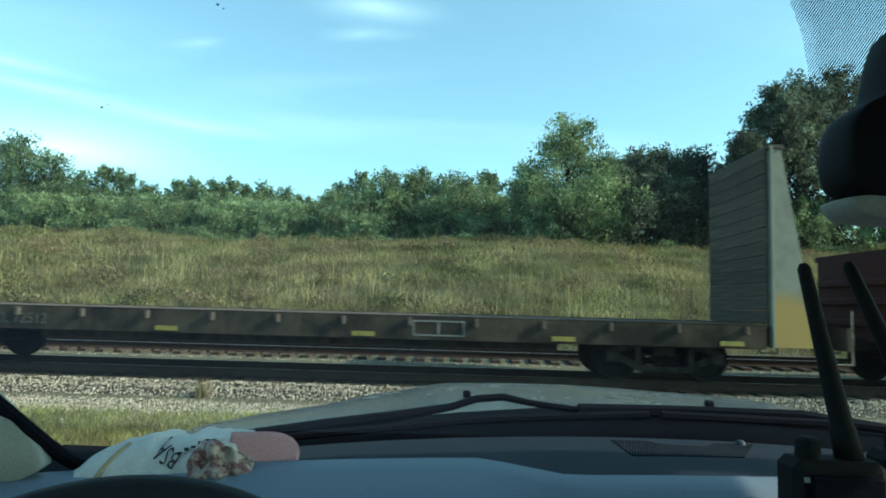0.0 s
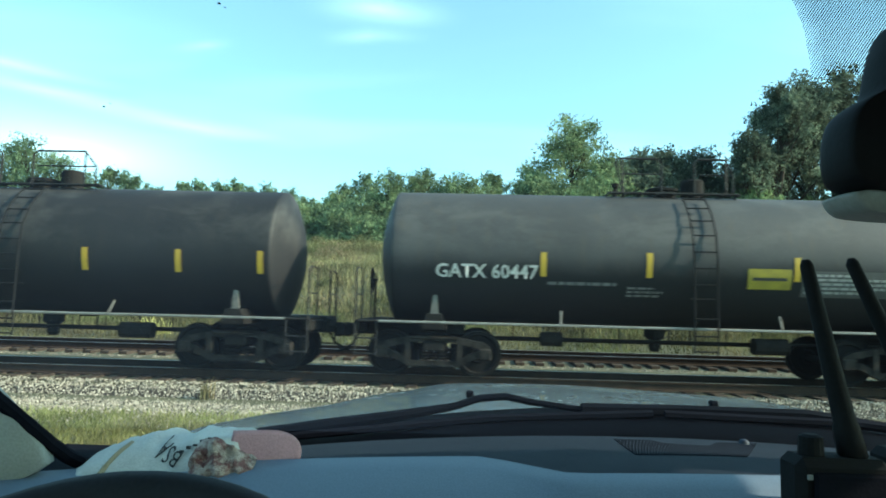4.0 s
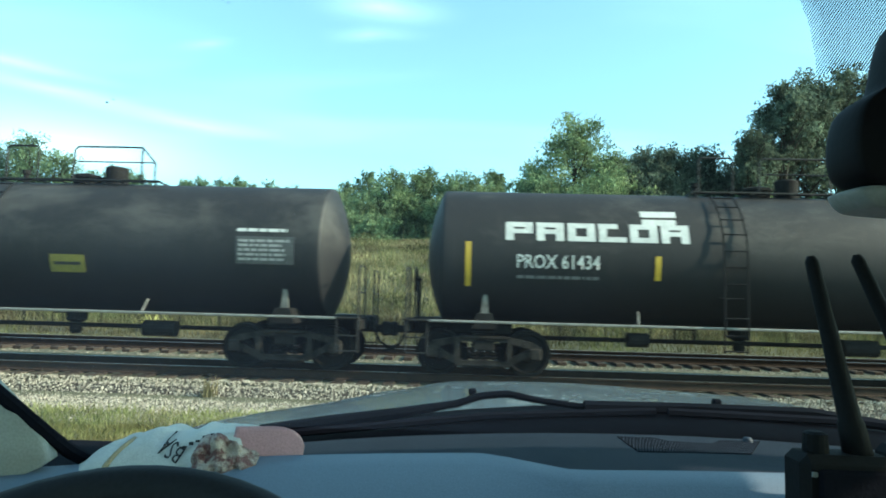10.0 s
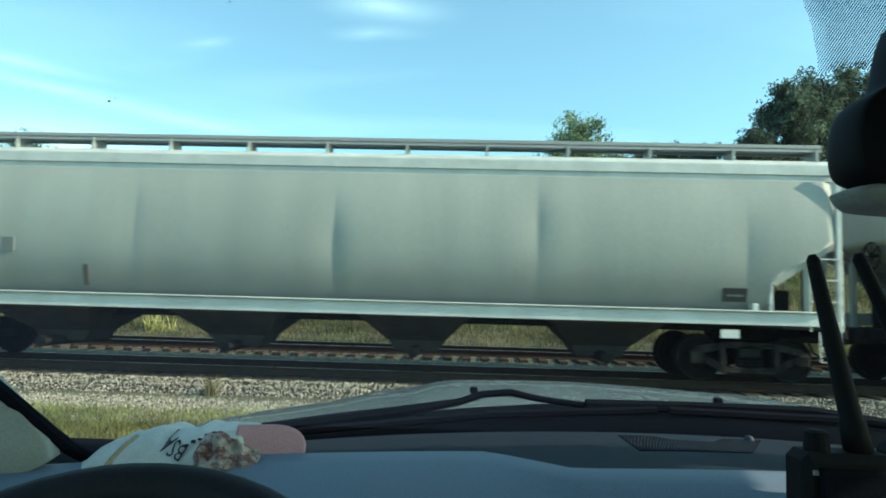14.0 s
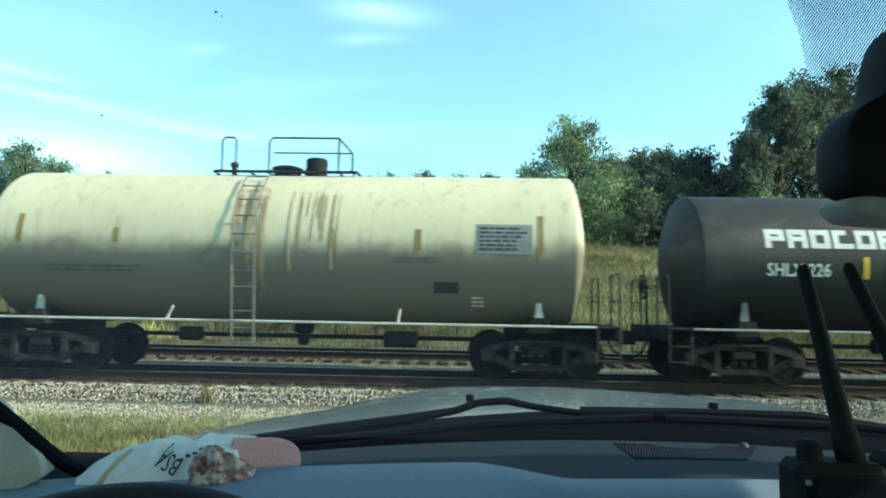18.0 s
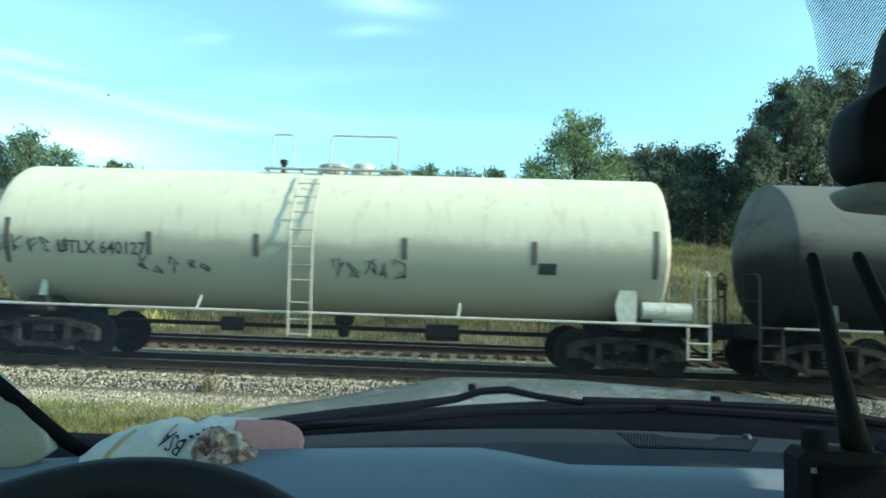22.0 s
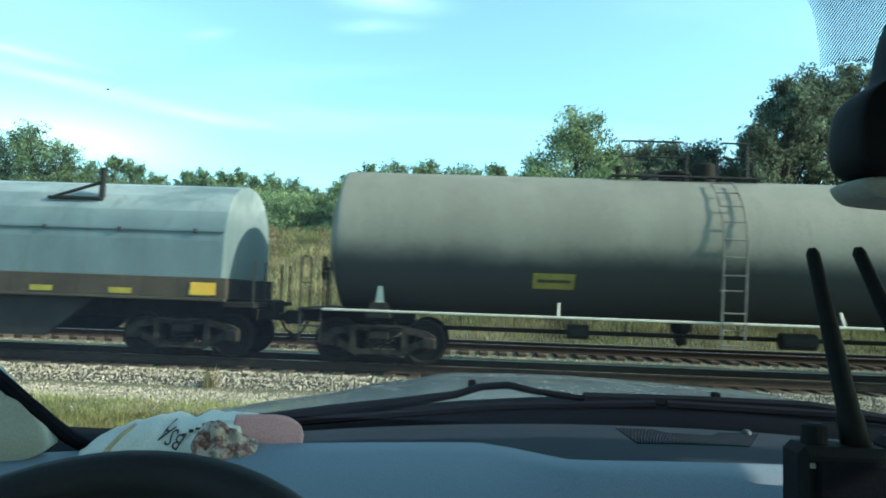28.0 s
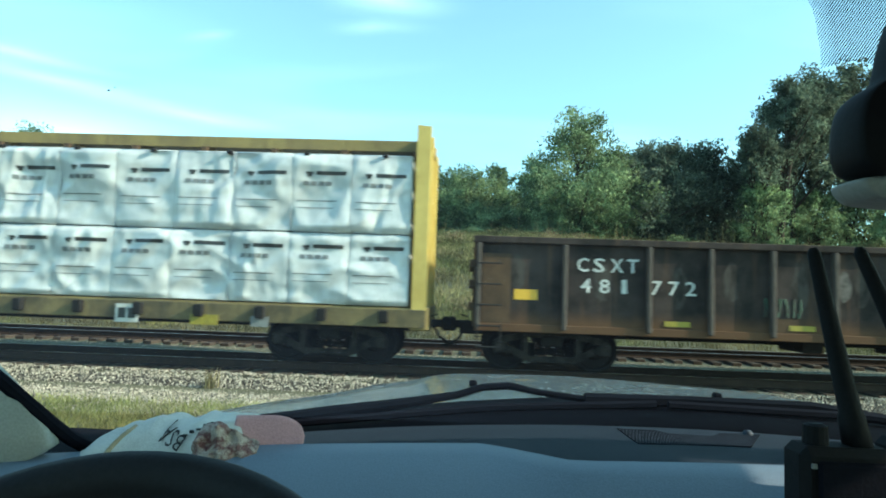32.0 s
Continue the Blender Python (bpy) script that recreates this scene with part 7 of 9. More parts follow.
def centre_beam(label, u0, u1):
    """Centre-beam flat car loaded with two tiers of film-wrapped bundles."""
    e, L = freight_car("centre_beam_car", label, u0, u1, 2.4)
    h = L / 2 - 0.45
    for y in (-1, 1):
        part("side_sill", box(bmesh.new(), -h, h, y * 1.45 - 0.05, y * 1.45 + 0.05, 0.80, 1.15, 0.01), mat("soiled yellow sill", (0.20, 0.155, 0.075), (0.075, 0.062, 0.040), rough=0.75, scale=1.8, bump=0.1, mix=0.4, spec=0.15, streak=((0.045, 0.038, 0.03), 0.7)), e)
        for k in range(18):
            x = -h + 0.8 + k * (2 * h - 1.6) / 17
            part("winch", cached("winch", lambda: box(bmesh.new(), -0.09, 0.09, -0.07, 0.07, 0.88, 1.12, 0.02), M_STEEL), None, e, at=pose(x, y * 1.56, 0))
    part("deck", box(bmesh.new(), -h, h, -1.42, 1.42, 1.10, 1.18), M_CARYEL, e)
    part("centre_sill", box(bmesh.new(), -h, h, -0.3, 0.3, 0.68, 1.1, 0.02), M_STEEL, e)
    bm = bmesh.new()
    box(bm, -h, h, -0.42, 0.42, 4.54, 4.66, 0.02)
    box(bm, -h, h, -0.44, -0.36, 4.48, 4.72, 0.01)
    box(bm, -h, h, 0.36, 0.44, 4.48, 4.72, 0.01)
    part("top_chord", bm, M_CARYEL, e)
    for k in range(15):
        x = -h + 0.4 + k * (2 * h - 0.8) / 14
        part("beam_post", box(bmesh.new(), x - 0.06, x + 0.06, -0.08, 0.08, 1.18, 4.54), M_CARYEL, e)
        part("chord_bracket", prism(bmesh.new(), [(x - 0.07, 4.48), (x + 0.07, 4.48), (x + 0.05, 4.30), (x - 0.05, 4.30)], -0.50, -0.40), M_GONRUST, e)
    for s in (-1, 1):
        x = s * h
        for y in (-1.40, -0.5, 0.5, 1.40):
            part("bulkhead_post", prism(bmesh.new(), [(x - s * 0.28, 1.0), (x, 1.0), (x, 4.78), (x - s * 0.28, 4.80)], y - 0.07, y + 0.07), M_BULKYEL, e)
        for k in range(6):
            z = 1.35 + k * 0.62
            part("bulkhead_panel", box(bmesh.new(), min(x - s * 0.22, x - s * 0.16), max(x - s * 0.22, x - s * 0.16), -1.38, 1.38, z - 0.25, z + 0.25, 0.02), M_BULKYEL, e)
            part("bulkhead_rib", box(bmesh.new(), min(x - s * 0.16, x - s * 0.04), max(x - s * 0.16, x - s * 0.04), -1.38, 1.38, z + 0.27, z + 0.33, 0.01), M_BULKYEL, e)
        part("bulkhead_sill", box(bmesh.new(), min(x - s * 0.3, x + s * 0.05), max(x - s * 0.3, x + s * 0.05), -1.46, 1.46, 0.75, 1.2, 0.02), M_CARYEL, e)
    # film-wrapped bundles on both sides of the beam; one film covers three or four of them and pulls into folds
    n = 18
    w = (2 * h - 0.72) / n
    rr = random.Random(12)

    def folds(x, z, tier):
        """How far the film stands off: tight over the boards, slack and creased towards its gathered ends."""
        v = 0.0
        for c, ang, wide, deep in FOLDS[tier]:
            d = (x - c) + (z - 1.9 - 1.42 * tier) * ang
            v += deep * math.exp(-abs(d) / wide) * (0.6 + 0.4 * noise.noise(Vector((x * 2.0, z * 2.0, c))))
        q = Vector((x * 0.8, z * 1.1, 7.0 * tier))
        ridge = 1 - 2 * abs(noise.noise(q * 1.5 + Vector((3.0, 0, 0))))
        return v + 0.13 * noise.noise(q) + 0.05 * ridge * abs(ridge) + 0.025 * noise.noise(q * 4.3)

    FOLDS = []
    for tier in range(2):
        row = []
        x = -h + 0.5
        while x < h:
            x += rr.uniform(2.6, 4.2)
            for k in range(9):
                row.append((x + rr.uniform(-0.6, 0.6), rr.choice((0.0, 0.0, 0.12, -0.3, 0.55, -0.9)) * rr.uniform(0.5, 1.4), rr.uniform(0.03, 0.10), rr.choice((-1, 1)) * rr.uniform(0.02, 0.055)))
        FOLDS.append(row)
    for y in (-1, 1):
        for tier in range(2):
            for k in range(n):
                x0 = -h + 0.36 + k * w
                z0 = 1.20 + tier * 1.42
                z1 = z0 + 1.40 + 0.17 * tier
                bm = box(bmesh.new(), x0 + 0.004, x0 + w - 0.004, min(y * 0.47, y * 1.40), max(y * 0.47, y * 1.40), z0, z1, 0.02)
                if y < 0:
                    bmesh.ops.delete(bm, geom=[f for f in bm.faces if f.calc_center_median().y < -1.395], context="FACES")
                    nx, nz = 20, 24
                    g = []
                    for j in range(nz + 1):
                        z = z0 + 0.02 + (z1 - z0 - 0.04) * j / nz
                        tuck = min(1.0, min(j, nz - j) / 1.0)
                        line = []
                        for i in range(nx + 1):
                            x = x0 + 0.006 + (w - 0.012) * i / nx
                            slit = 0.012 * math.exp(-min(i, nx - i) / 0.8)
                            line.append(bm.verts.new((x, -1.415 - tuck * (folds(x, z, tier) + 0.01) + slit + 0.02 * (1 - tuck), z)))
                        g.append(line)
                    for p0, p1 in zip(g, g[1:]):
                        for i in range(nx):
                            bm.faces.new((p0[i], p0[i + 1], p1[i + 1], p1[i]))
                b = part("film_bundle", bm, M_WRAP, e, smooth=True)
                if y < 0:
                    # print under the film: a bird-shaped mark, a dark bar and a grey word-long bar
                    hi = z0 + (1.12 if tier else 1.08) + rr.uniform(-0.02, 0.02)
                    xs = x0 + 0.28

                    def laid(a0, a1, b0, b1, m):
                        bq = bmesh.new()
                        cols_ = [[bq.verts.new((a0 + (a1 - a0) * i / 6, -1.415 - folds(a0 + (a1 - a0) * i / 6, zz, tier) - 0.022, zz)) for zz in (b0, b1)] for i in range(7)]
                        for c0, c1 in zip(cols_, cols_[1:]):
                            bq.faces.new((c0[0], c1[0], c1[1], c0[1]))
                        part("print_bar", bq, m, b)

                    laid(xs + 0.20, min(xs + 0.80, x0 + w - 0.02), hi, hi + 0.075, M_DARKLET)
                    laid(xs, xs + 0.14, hi + 0.01, hi + 0.06, M_DARKLET)
                    laid(xs + 0.03, xs + 0.11, hi - 0.035, hi + 0.01, M_DARKLET)
                    for q in range(4):
                        laid(x0 + 0.22 + q * 0.15, x0 + 0.34 + q * 0.15, hi - 0.21, hi - 0.125, M_FILMINK)
                    laid(x0 + 0.10, x0 + w - 0.30, hi - 0.52, hi - 0.50, M_FILMINK)
                    laid(x0 + 0.10, x0 + w - 0.38, hi - 0.66, hi - 0.645, M_FILMINK)
    for k in range(14):
        x = -h + 0.9 + k * (2 * h - 1.8) / 13
        part("strap_winch", box(bmesh.new(), x - 0.05, x + 0.05, -1.50, -1.36, 4.13, 4.20, 0.015), M_STEEL, e)
    for x, wd, m in ((h - 6.1, 0.46, M_LETTER), (h - 4.6, 0.55, M_PANELY), (h - 3.4, 0.35, M_DECAL)):
        pl = part("sill_plate", box(bmesh.new(), x, x + wd, -1.53, -1.515, 0.72, 1.08 if m is M_LETTER else 0.92), m, e)
        if m is M_LETTER:
            for q in (0.05, 0.25):
                part("print_bar", box(bmesh.new(), x + q, x + q + 0.16, -1.536, -1.531, 0.80, 1.0), M_DARKLET, pl)
    return e


gondola("maroon high-sided freight car ahead of the flat car", 7.95, 24.5, M_MAROON, 2.75, 12, False)
bulkhead_flat("empty flat car with timber-faced bulkheads at both ends", -14.78, 7.95)
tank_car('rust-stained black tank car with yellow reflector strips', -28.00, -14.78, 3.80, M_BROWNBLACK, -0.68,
         hoops=((-1.75, -1.32, 'S'), (-0.7, 0.85, 'R'),),
         texts=(('GATX', -4.2, -3.3, 1.80, 0.20, PLATE),),
         strips=((-2.36, 1.82, 2.3), (-0.19, 1.86, 2.31), (1.6, 1.89, 2.34), (3.23, 1.87, 2.36), (5.25, 1.48, 2.36),),
         panels=((3.94, 5.11, 1.88, 2.41, 'D'), (4.65, 5.1, 2.46, 2.61, 'R'), (3.91, 4.45, 2.79, 2.9, 'W'), (3.92, 4.46, 2.64, 2.76, 'W'), (-0.05, 0.38, 1.43, 1.82, 'P'), (2.5, 3.22, 1.55, 1.94, 'O'), (0.05, 0.5, 2.45, 2.58, 'W'),))
tank_car('blue-grey tank car with white lettering', -41.48, -28.00, 4.08, M_BLUEGREY, -0.51,
         hoops=((-1.38, -0.99, 'S'), (-0.32, 0.91, 'R'),),
         texts=(('TCIX  200350', -4.81, -2.3, 2.03, 0.27, M_LETTER),),
         strips=((-3.82, 2.08, 2.54), (-1.62, 2.13, 2.57), (0.15, 2.09, 2.58), (2.73, 2.05, 2.54), (-5.49, 1.76, 2.71), (5.39, 1.74, 2.66),),
         panels=((4.1, 5.22, 1.99, 2.63, 'D'), (4.04, 4.48, 1.81, 1.95, 'R'), (2.36, 3.25, 1.42, 1.64, 'F'), (2.39, 3.36, 1.89, 2.02, 'W'), (-4.59, -2.07, 1.76, 1.87, 'F'),))
tank_car('black tank car with a brown rust-streaked middle', -55.38, -41.48, 3.80, M_BROWNBLACK, 0.62,
         hoops=((-0.61, 0.39, 'L'),),
         texts=(('GATX', -4.38, -3.64, 2.07, 0.25, M_LETTER), ('21875', -3.1, -2.22, 2.06, 0.25, M_LETTER),),
         strips=((-3.52, 1.69, 2.1), (-1.27, 1.69, 2.13), (2.18, 1.71, 2.12), (-5.67, 1.77, 2.44),),
         panels=((2.35, 3.13, 2.08, 2.43, 'O'), (3.51, 4.59, 2.1, 2.63, 'D'), (4.64, 5.29, 2.21, 2.67, 'K'), (-0.8, -0.01, 1.54, 1.71, 'Y'), (3.66, 4.15, 1.69, 1.99, 'B'), (-4.4, -2.65, 1.85, 1.96, 'F'), (-0.76, -0.31, 2.08, 2.19, 'W'),), rust=(-0.08, 1.13))
tank_car('dark grey tank car with white lettering', -68.50, -55.38, 3.85, M_DKGREY, 0.65,
         hoops=((-0.84, 0.11, 'L'), (0.79, 1.59, 'R'),),
         texts=(('GATX 60447', -4.54, -2.54, 1.98, 0.26, M_LETTER),),
         strips=((-2.44, 2.03, 2.5), (-0.39, 2.05, 2.53), (2.43, 2.04, 2.5), (5.24, 1.63, 2.53),),
         panels=((1.5, 2.32, 1.88, 2.27, 'Y'), (2.54, 4.27, 1.75, 2.25, 'D'), (-2.35, -0.97, 1.85, 1.96, 'F'), (-0.8, -0.02, 1.66, 1.88, 'F'),))
tank_car('black tank car with yellow reflector strips', -81.57, -68.50, 3.80, M_BLACK, 0.00,
         hoops=(),
         texts=(),
         strips=(),
         panels=(), plain=True)
tank_car('long dusty brown-grey tank car with white lettering', -96.42, -81.57, 3.85, M_DUSTBROWN, 0.27,
         hoops=((-1.02, 0.25, 'L'),),
         texts=(('GATX  300725', -4.69, -2.52, 2.06, 0.25, M_LETTER),),
         strips=((-5.82, 1.7, 2.59), (5.48, 1.66, 2.52), (-2.18, 2.12, 2.59), (0.9, 2.1, 2.59), (2.74, 2.08, 2.55),),
         panels=((1.47, 2.26, 2.12, 2.42, 'P'), (2.93, 3.68, 2.04, 2.64, 'D'), (2.97, 3.47, 1.68, 1.99, 'B'), (4.25, 4.64, 2.34, 2.53, 'R'), (4.25, 4.64, 2.15, 2.31, 'W'),))
tank_car('black tank car with pale data panels', -110.24, -96.42, 3.80, M_BLACK, 0.78,
         hoops=((-0.61, 0.29, 'L'), (0.93, 1.74, 'R'),),
         texts=(('GATX  63473', -4.56, -2.58, 2.02, 0.25, M_LETTER),),
         strips=((-1.08, 1.68, 2.07), (1.89, 1.75, 2.13), (5.45, 1.69, 2.65),),
         panels=((2.32, 3.1, 2.07, 2.38, 'O'), (3.6, 4.74, 2.02, 2.66, 'D'), (4.89, 5.31, 2.6, 2.79, 'R'), (4.16, 5.35, 2.88, 3.01, 'W'), (4.07, 4.55, 1.64, 1.96, 'B'), (-0.88, -0.17, 1.67, 1.9, 'F'),))
tank_car('black tank car with a red placard and pale panels', -124.01, -110.24, 3.83, M_BLACK, 0.75,
         hoops=((-0.51, 0.44, 'L'), (1.13, 1.66, 'S'),),
         texts=(('GATX', -4.4, -3.59, 2.05, 0.25, M_LETTER), ('66576', -3.21, -2.26, 2.05, 0.25, M_LETTER), ('FRA AIP', 2.84, 3.42, 2.37, 0.11, M_LETTER),),
         strips=((-3.38, 1.68, 2.1), (-1.24, 1.63, 2.09), (2.04, 1.64, 2.09), (-5.49, 1.43, 2.31), (5.62, 1.46, 2.38),),
         panels=((2.41, 3.18, 2.06, 2.35, 'O'), (3.67, 4.81, 2.0, 2.64, 'D'), (4.88, 5.3, 2.83, 2.99, 'R'), (4.95, 5.3, 2.46, 2.57, 'W'), (4.95, 5.29, 2.29, 2.4, 'W'), (3.78, 4.27, 1.65, 1.94, 'B'), (-0.3, 0.59, 1.32, 1.44, 'Y'), (-0.5, -0.03, 2.06, 2.15, 'W'),))
tank_car('dark grey tank car with yellow panels', -138.10, -124.01, 3.90, M_DKGREY, -0.64,
         hoops=((-1.51, -1.08, 'S'), (-0.35, 0.61, 'R'),),
         texts=(('TILX  151035', -4.65, -2.54, 2.16, 0.27, M_LETTER), ('MOLTEN SULFUR', 3.11, 4.29, 2.01, 0.1, M_LETTER),),
         strips=((-2.37, 2.33, 2.8), (-1.35, 2.33, 2.77), (1.16, 2.28, 2.71), (2.98, 2.28, 2.7), (-5.64, 2.11, 2.96), (5.58, 2.4, 2.99),),
         panels=((-2.32, -1.52, 1.99, 2.28, 'Y'), (-2.5, -1.74, 1.37, 1.67, 'Y'), (4.41, 5.33, 2.11, 2.71, 'D'), (4.17, 4.62, 1.64, 1.94, 'B'), (4.46, 4.8, 2.79, 2.93, 'K'), (0.9, 1.56, 1.56, 1.97, 'F'), (-4.63, -2.82, 1.93, 2.02, 'F'), (-4.64, -2.83, 1.8, 1.89, 'F'),), head=((-0.35, 0.05, 3.00, 3.13), (-0.70, 0.0, 2.84, 2.92), (-0.60, 0.50, 2.72, 2.79), (-0.55, 0.40, 2.62, 2.67)))
tank_car('black tank car with a bold white company name in block shapes', -152.45, -138.10, 3.86, M_BLACK, 0.15,
         hoops=((-1.38, -0.18, 'S'), (0.36, 1.03, 'R'),),
         texts=(('PROX 61385', -4.82, -3.2, 2.15, 0.26, M_LETTER),),
         strips=((-5.74, 1.83, 2.63), (-2.01, 2.0, 2.44), (1.46, 2.01, 2.43),),
         panels=((1.89, 2.67, 1.87, 2.18, 'O'), (1.23, 1.97, 3.25, 3.38, 'S'), (1.24, 1.92, 3.08, 3.2, 'S'), (-4.79, -3.5, 1.89, 2.0, 'F'),), logo=(-5.04, -1.36, 2.7, M_LETTER))
tank_car('black tank car with a bold white company name in block shapes', -167.10, -152.45, 3.86, M_BLACK, -0.55,
         hoops=(),
         texts=(('PROX 61434', -4.72, -3.11, 2.16, 0.26, M_LETTER),),
         strips=((-5.67, 1.78, 2.65), (-1.99, 1.97, 2.44),),
         panels=((-2.28, -1.58, 3.23, 3.36, 'S'), (-2.27, -1.61, 3.06, 3.18, 'S'), (-4.71, -3.12, 1.93, 2.04, 'F'),), logo=(-4.98, -1.35, 2.7, M_LETTER), hoop_at=(-0.9, -0.2, 0.35, 2.1))
tank_car('black tank car with white company name shapes and a yellow panel', -181.20, -167.10, 3.86, M_BLACK, -1.18,
         hoops=(),
         texts=(('SHLX  407', -4.81, -3.49, 2.10, 0.26, M_LETTER),),
         strips=((-5.83, 1.88, 2.37), (-2.82, 1.99, 2.36),),
         panels=((-2.31, -1.74, 3.15, 3.28, 'S'), (-2.31, -1.75, 3.0, 3.12, 'S'),), logo=(-4.84, -2.36, 2.6, M_LETTER), hoop_at=(-1.4, -0.7, 0.1, 1.9), yel=(0.3, 1.01), dat=(4.09, 5.25))
hopper_car("pale grey covered hopper with dark lettering", -202.88, -181.20, texts=(("NCIX", -8.25, -7.39, 2.36, 0.26), ("7736", -8.25, -7.39, 2.0, 0.26)), decals=((-8.42, -6.57, 1.62, 1.86),))
hopper_car("grey covered hopper with a grimy lower half and amber plate", -224.55, -202.88, True, texts=(("54696", -8.25, -7.15, 2.18, 0.24),), plate=(-8.23, -7.07, 2.69, 3.16, "UTCX"), strips=(8.05, -8.75), decals=((6.65, 8.0, 2.35, 2.9),), stencil=0.3)
hopper_car("pale grey covered hopper with dark lettering", -245.75, -224.55, paint=M_HOPGREY, texts=(("NCIX", -7.96, -7.16, 2.5, 0.24), ("1811", -7.96, -7.33, 2.07, 0.24)), decals=((-7.95, -6.35, 1.7, 1.85),), strips=(-4.65,), stencil=1.1)
hopper_car("pale grey covered hopper with white sills", -266.93, -245.75, paint=M_HOPGREY, decals=((6.0, 7.4, 2.2, 2.7),))
tank_car('weathered grey tank car with faded company name shapes', -281.33, -267.28, 3.88, M_GREY, 0.79,
         hoops=((-1.24, 0.41, 'L'), (1.1, 1.54, 'S'),),
         texts=(),
         strips=((-3.11, 2.08, 2.44), (-0.03, 2.05, 2.49),),
         panels=((-0.9, -0.09, 1.9, 2.21, 'Y'), (-2.3, -0.98, 1.76, 2.37, 'N'),), logo=(-4.64, -2.12, 2.7, M_DECAL))
tank_car('black tank car with white company name shapes', -295.77, -281.33, 3.88, M_BLACK, -0.83,
         hoops=((-1.8, -1.36, 'S'), (-0.65, 1.5, 'R'),),
         texts=(('SHLX 226', -4.88, -3.68, 2.14, 0.24, M_LETTER),),
         strips=((-3.01, 2.1, 2.52), (-0.2, 2.04, 2.52), (2.66, 2.11, 2.53), (5.44, 1.65, 2.56),),
         panels=((-2.61, -1.85, 2.14, 2.46, 'Y'), (4.1, 5.23, 2.07, 2.63, 'D'), (1.21, 1.76, 2.44, 2.56, 'W'), (1.14, 1.69, 1.61, 2.06, 'F'), (1.21, 2.01, 2.96, 3.04, 'W'), (1.27, 2.03, 2.84, 2.92, 'W'), (3.4, 4.07, 2.31, 2.42, 'W'), (3.4, 4.08, 2.13, 2.24, 'W'),), logo=(-4.92, -2.33, 2.68, M_LETTER))
tank_car('cream tank car streaked with rust and grime', -309.86, -295.77, 4.24, M_CREAM, -0.75,
         hoops=((-1.7, -1.4, 'S'), (-0.68, 1.13, 'R'),),
         texts=(),
         strips=((-5.26, 2.57, 3.14), (-3.31, 2.59, 2.87), (0.97, 2.53, 2.92), (2.66, 2.5, 2.92), (5.02, 2.36, 3.22),),
         panels=((3.78, 4.86, 2.46, 3.04, 'D'), (2.97, 3.45, 1.69, 1.91, 'N'), (3.71, 3.99, 1.42, 1.65, 'W'), (-4.76, -2.25, 2.00, 2.16, 'V'), (2.22, 3.43, 2.25, 2.39, 'V'),), pale=True, stains=((-1.02, -0.30, 1.4, 3.8, 22), (0.0, 1.10, 1.9, 3.8, 18)), strip_mat=M_CARYEL)
tank_car('black tank car with dust blown along its top', -324.20, -309.86, 3.86, M_DUSTTOP, 0.43,
         hoops=((-0.97, 0.01, 'L'), (0.65, 1.09, 'S'),),
         texts=(('PPTX 3327', -5.15, -3.18, 2.09, 0.25, M_LETTER),),
         strips=((-5.91, 1.91, 2.68), (-4.11, 2.18, 2.57), (-1.43, 2.15, 2.6), (1.89, 2.1, 2.54), (4.16, 2.13, 2.57), (5.78, 1.9, 2.72),),
         panels=((1.0, 1.83, 2.09, 2.44, 'Y'), (-1.19, -0.46, 2.03, 2.13, 'W'), (-1.19, -0.46, 1.76, 1.98, 'F'), (-1.3, -0.46, 1.28, 1.43, 'O'), (4.46, 5.6, 1.91, 2.53, 'D'), (2.32, 3.21, 1.46, 1.68, 'F'), (2.87, 4.11, 2.09, 2.22, 'F'), (4.81, 5.35, 2.6, 2.66, 'W'),))
hopper_car("white covered hopper with an amber name plate", -346.10, -324.20, texts=(("54382", -8.15, -7.05, 2.2, 0.26),), plate=(-8.2, -7.2, 2.71, 3.17, "UTCX"), strips=(8.6, 6.6, 3.35, 0.0, -3.4, -6.5), decals=((6.6, 7.95, 2.15, 2.6),), stencil=0.25)
tank_car('dust-covered grey and black tank car', -361.38, -346.10, 4.10, M_DIRTY, -0.76,
         hoops=((-1.59, -1.14, 'S'), (-0.44, 1.56, 'R'),),
         texts=(),
         strips=((1.24, 2.34, 2.73), (6.35, 2.54, 2.99),),
         panels=((1.52, 2.28, 1.83, 2.09, 'O'), (4.99, 6.13, 2.19, 2.65, 'F'), (4.18, 4.62, 1.87, 2.16, 'B'), (-4.78, -4.55, 2.2, 2.53, 'U'), (-4.44, -4.21, 2.21, 2.54, 'U'), (-4.09, -3.86, 2.22, 2.55, 'U'), (-3.75, -3.52, 2.23, 2.56, 'U'), (-3.4, -3.18, 2.24, 2.57, 'U'), (-3.06, -2.83, 2.25, 2.58, 'U'),), strip_mat=PANEL["U"], tanked=True)
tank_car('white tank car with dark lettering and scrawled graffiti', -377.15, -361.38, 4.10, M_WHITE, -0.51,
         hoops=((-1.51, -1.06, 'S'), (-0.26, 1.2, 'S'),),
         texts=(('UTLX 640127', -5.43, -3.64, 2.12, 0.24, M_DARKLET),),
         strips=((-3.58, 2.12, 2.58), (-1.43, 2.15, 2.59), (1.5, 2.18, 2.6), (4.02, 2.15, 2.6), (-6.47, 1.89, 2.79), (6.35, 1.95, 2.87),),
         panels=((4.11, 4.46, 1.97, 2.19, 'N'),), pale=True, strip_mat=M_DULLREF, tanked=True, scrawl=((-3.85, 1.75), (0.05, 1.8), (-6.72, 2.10)))
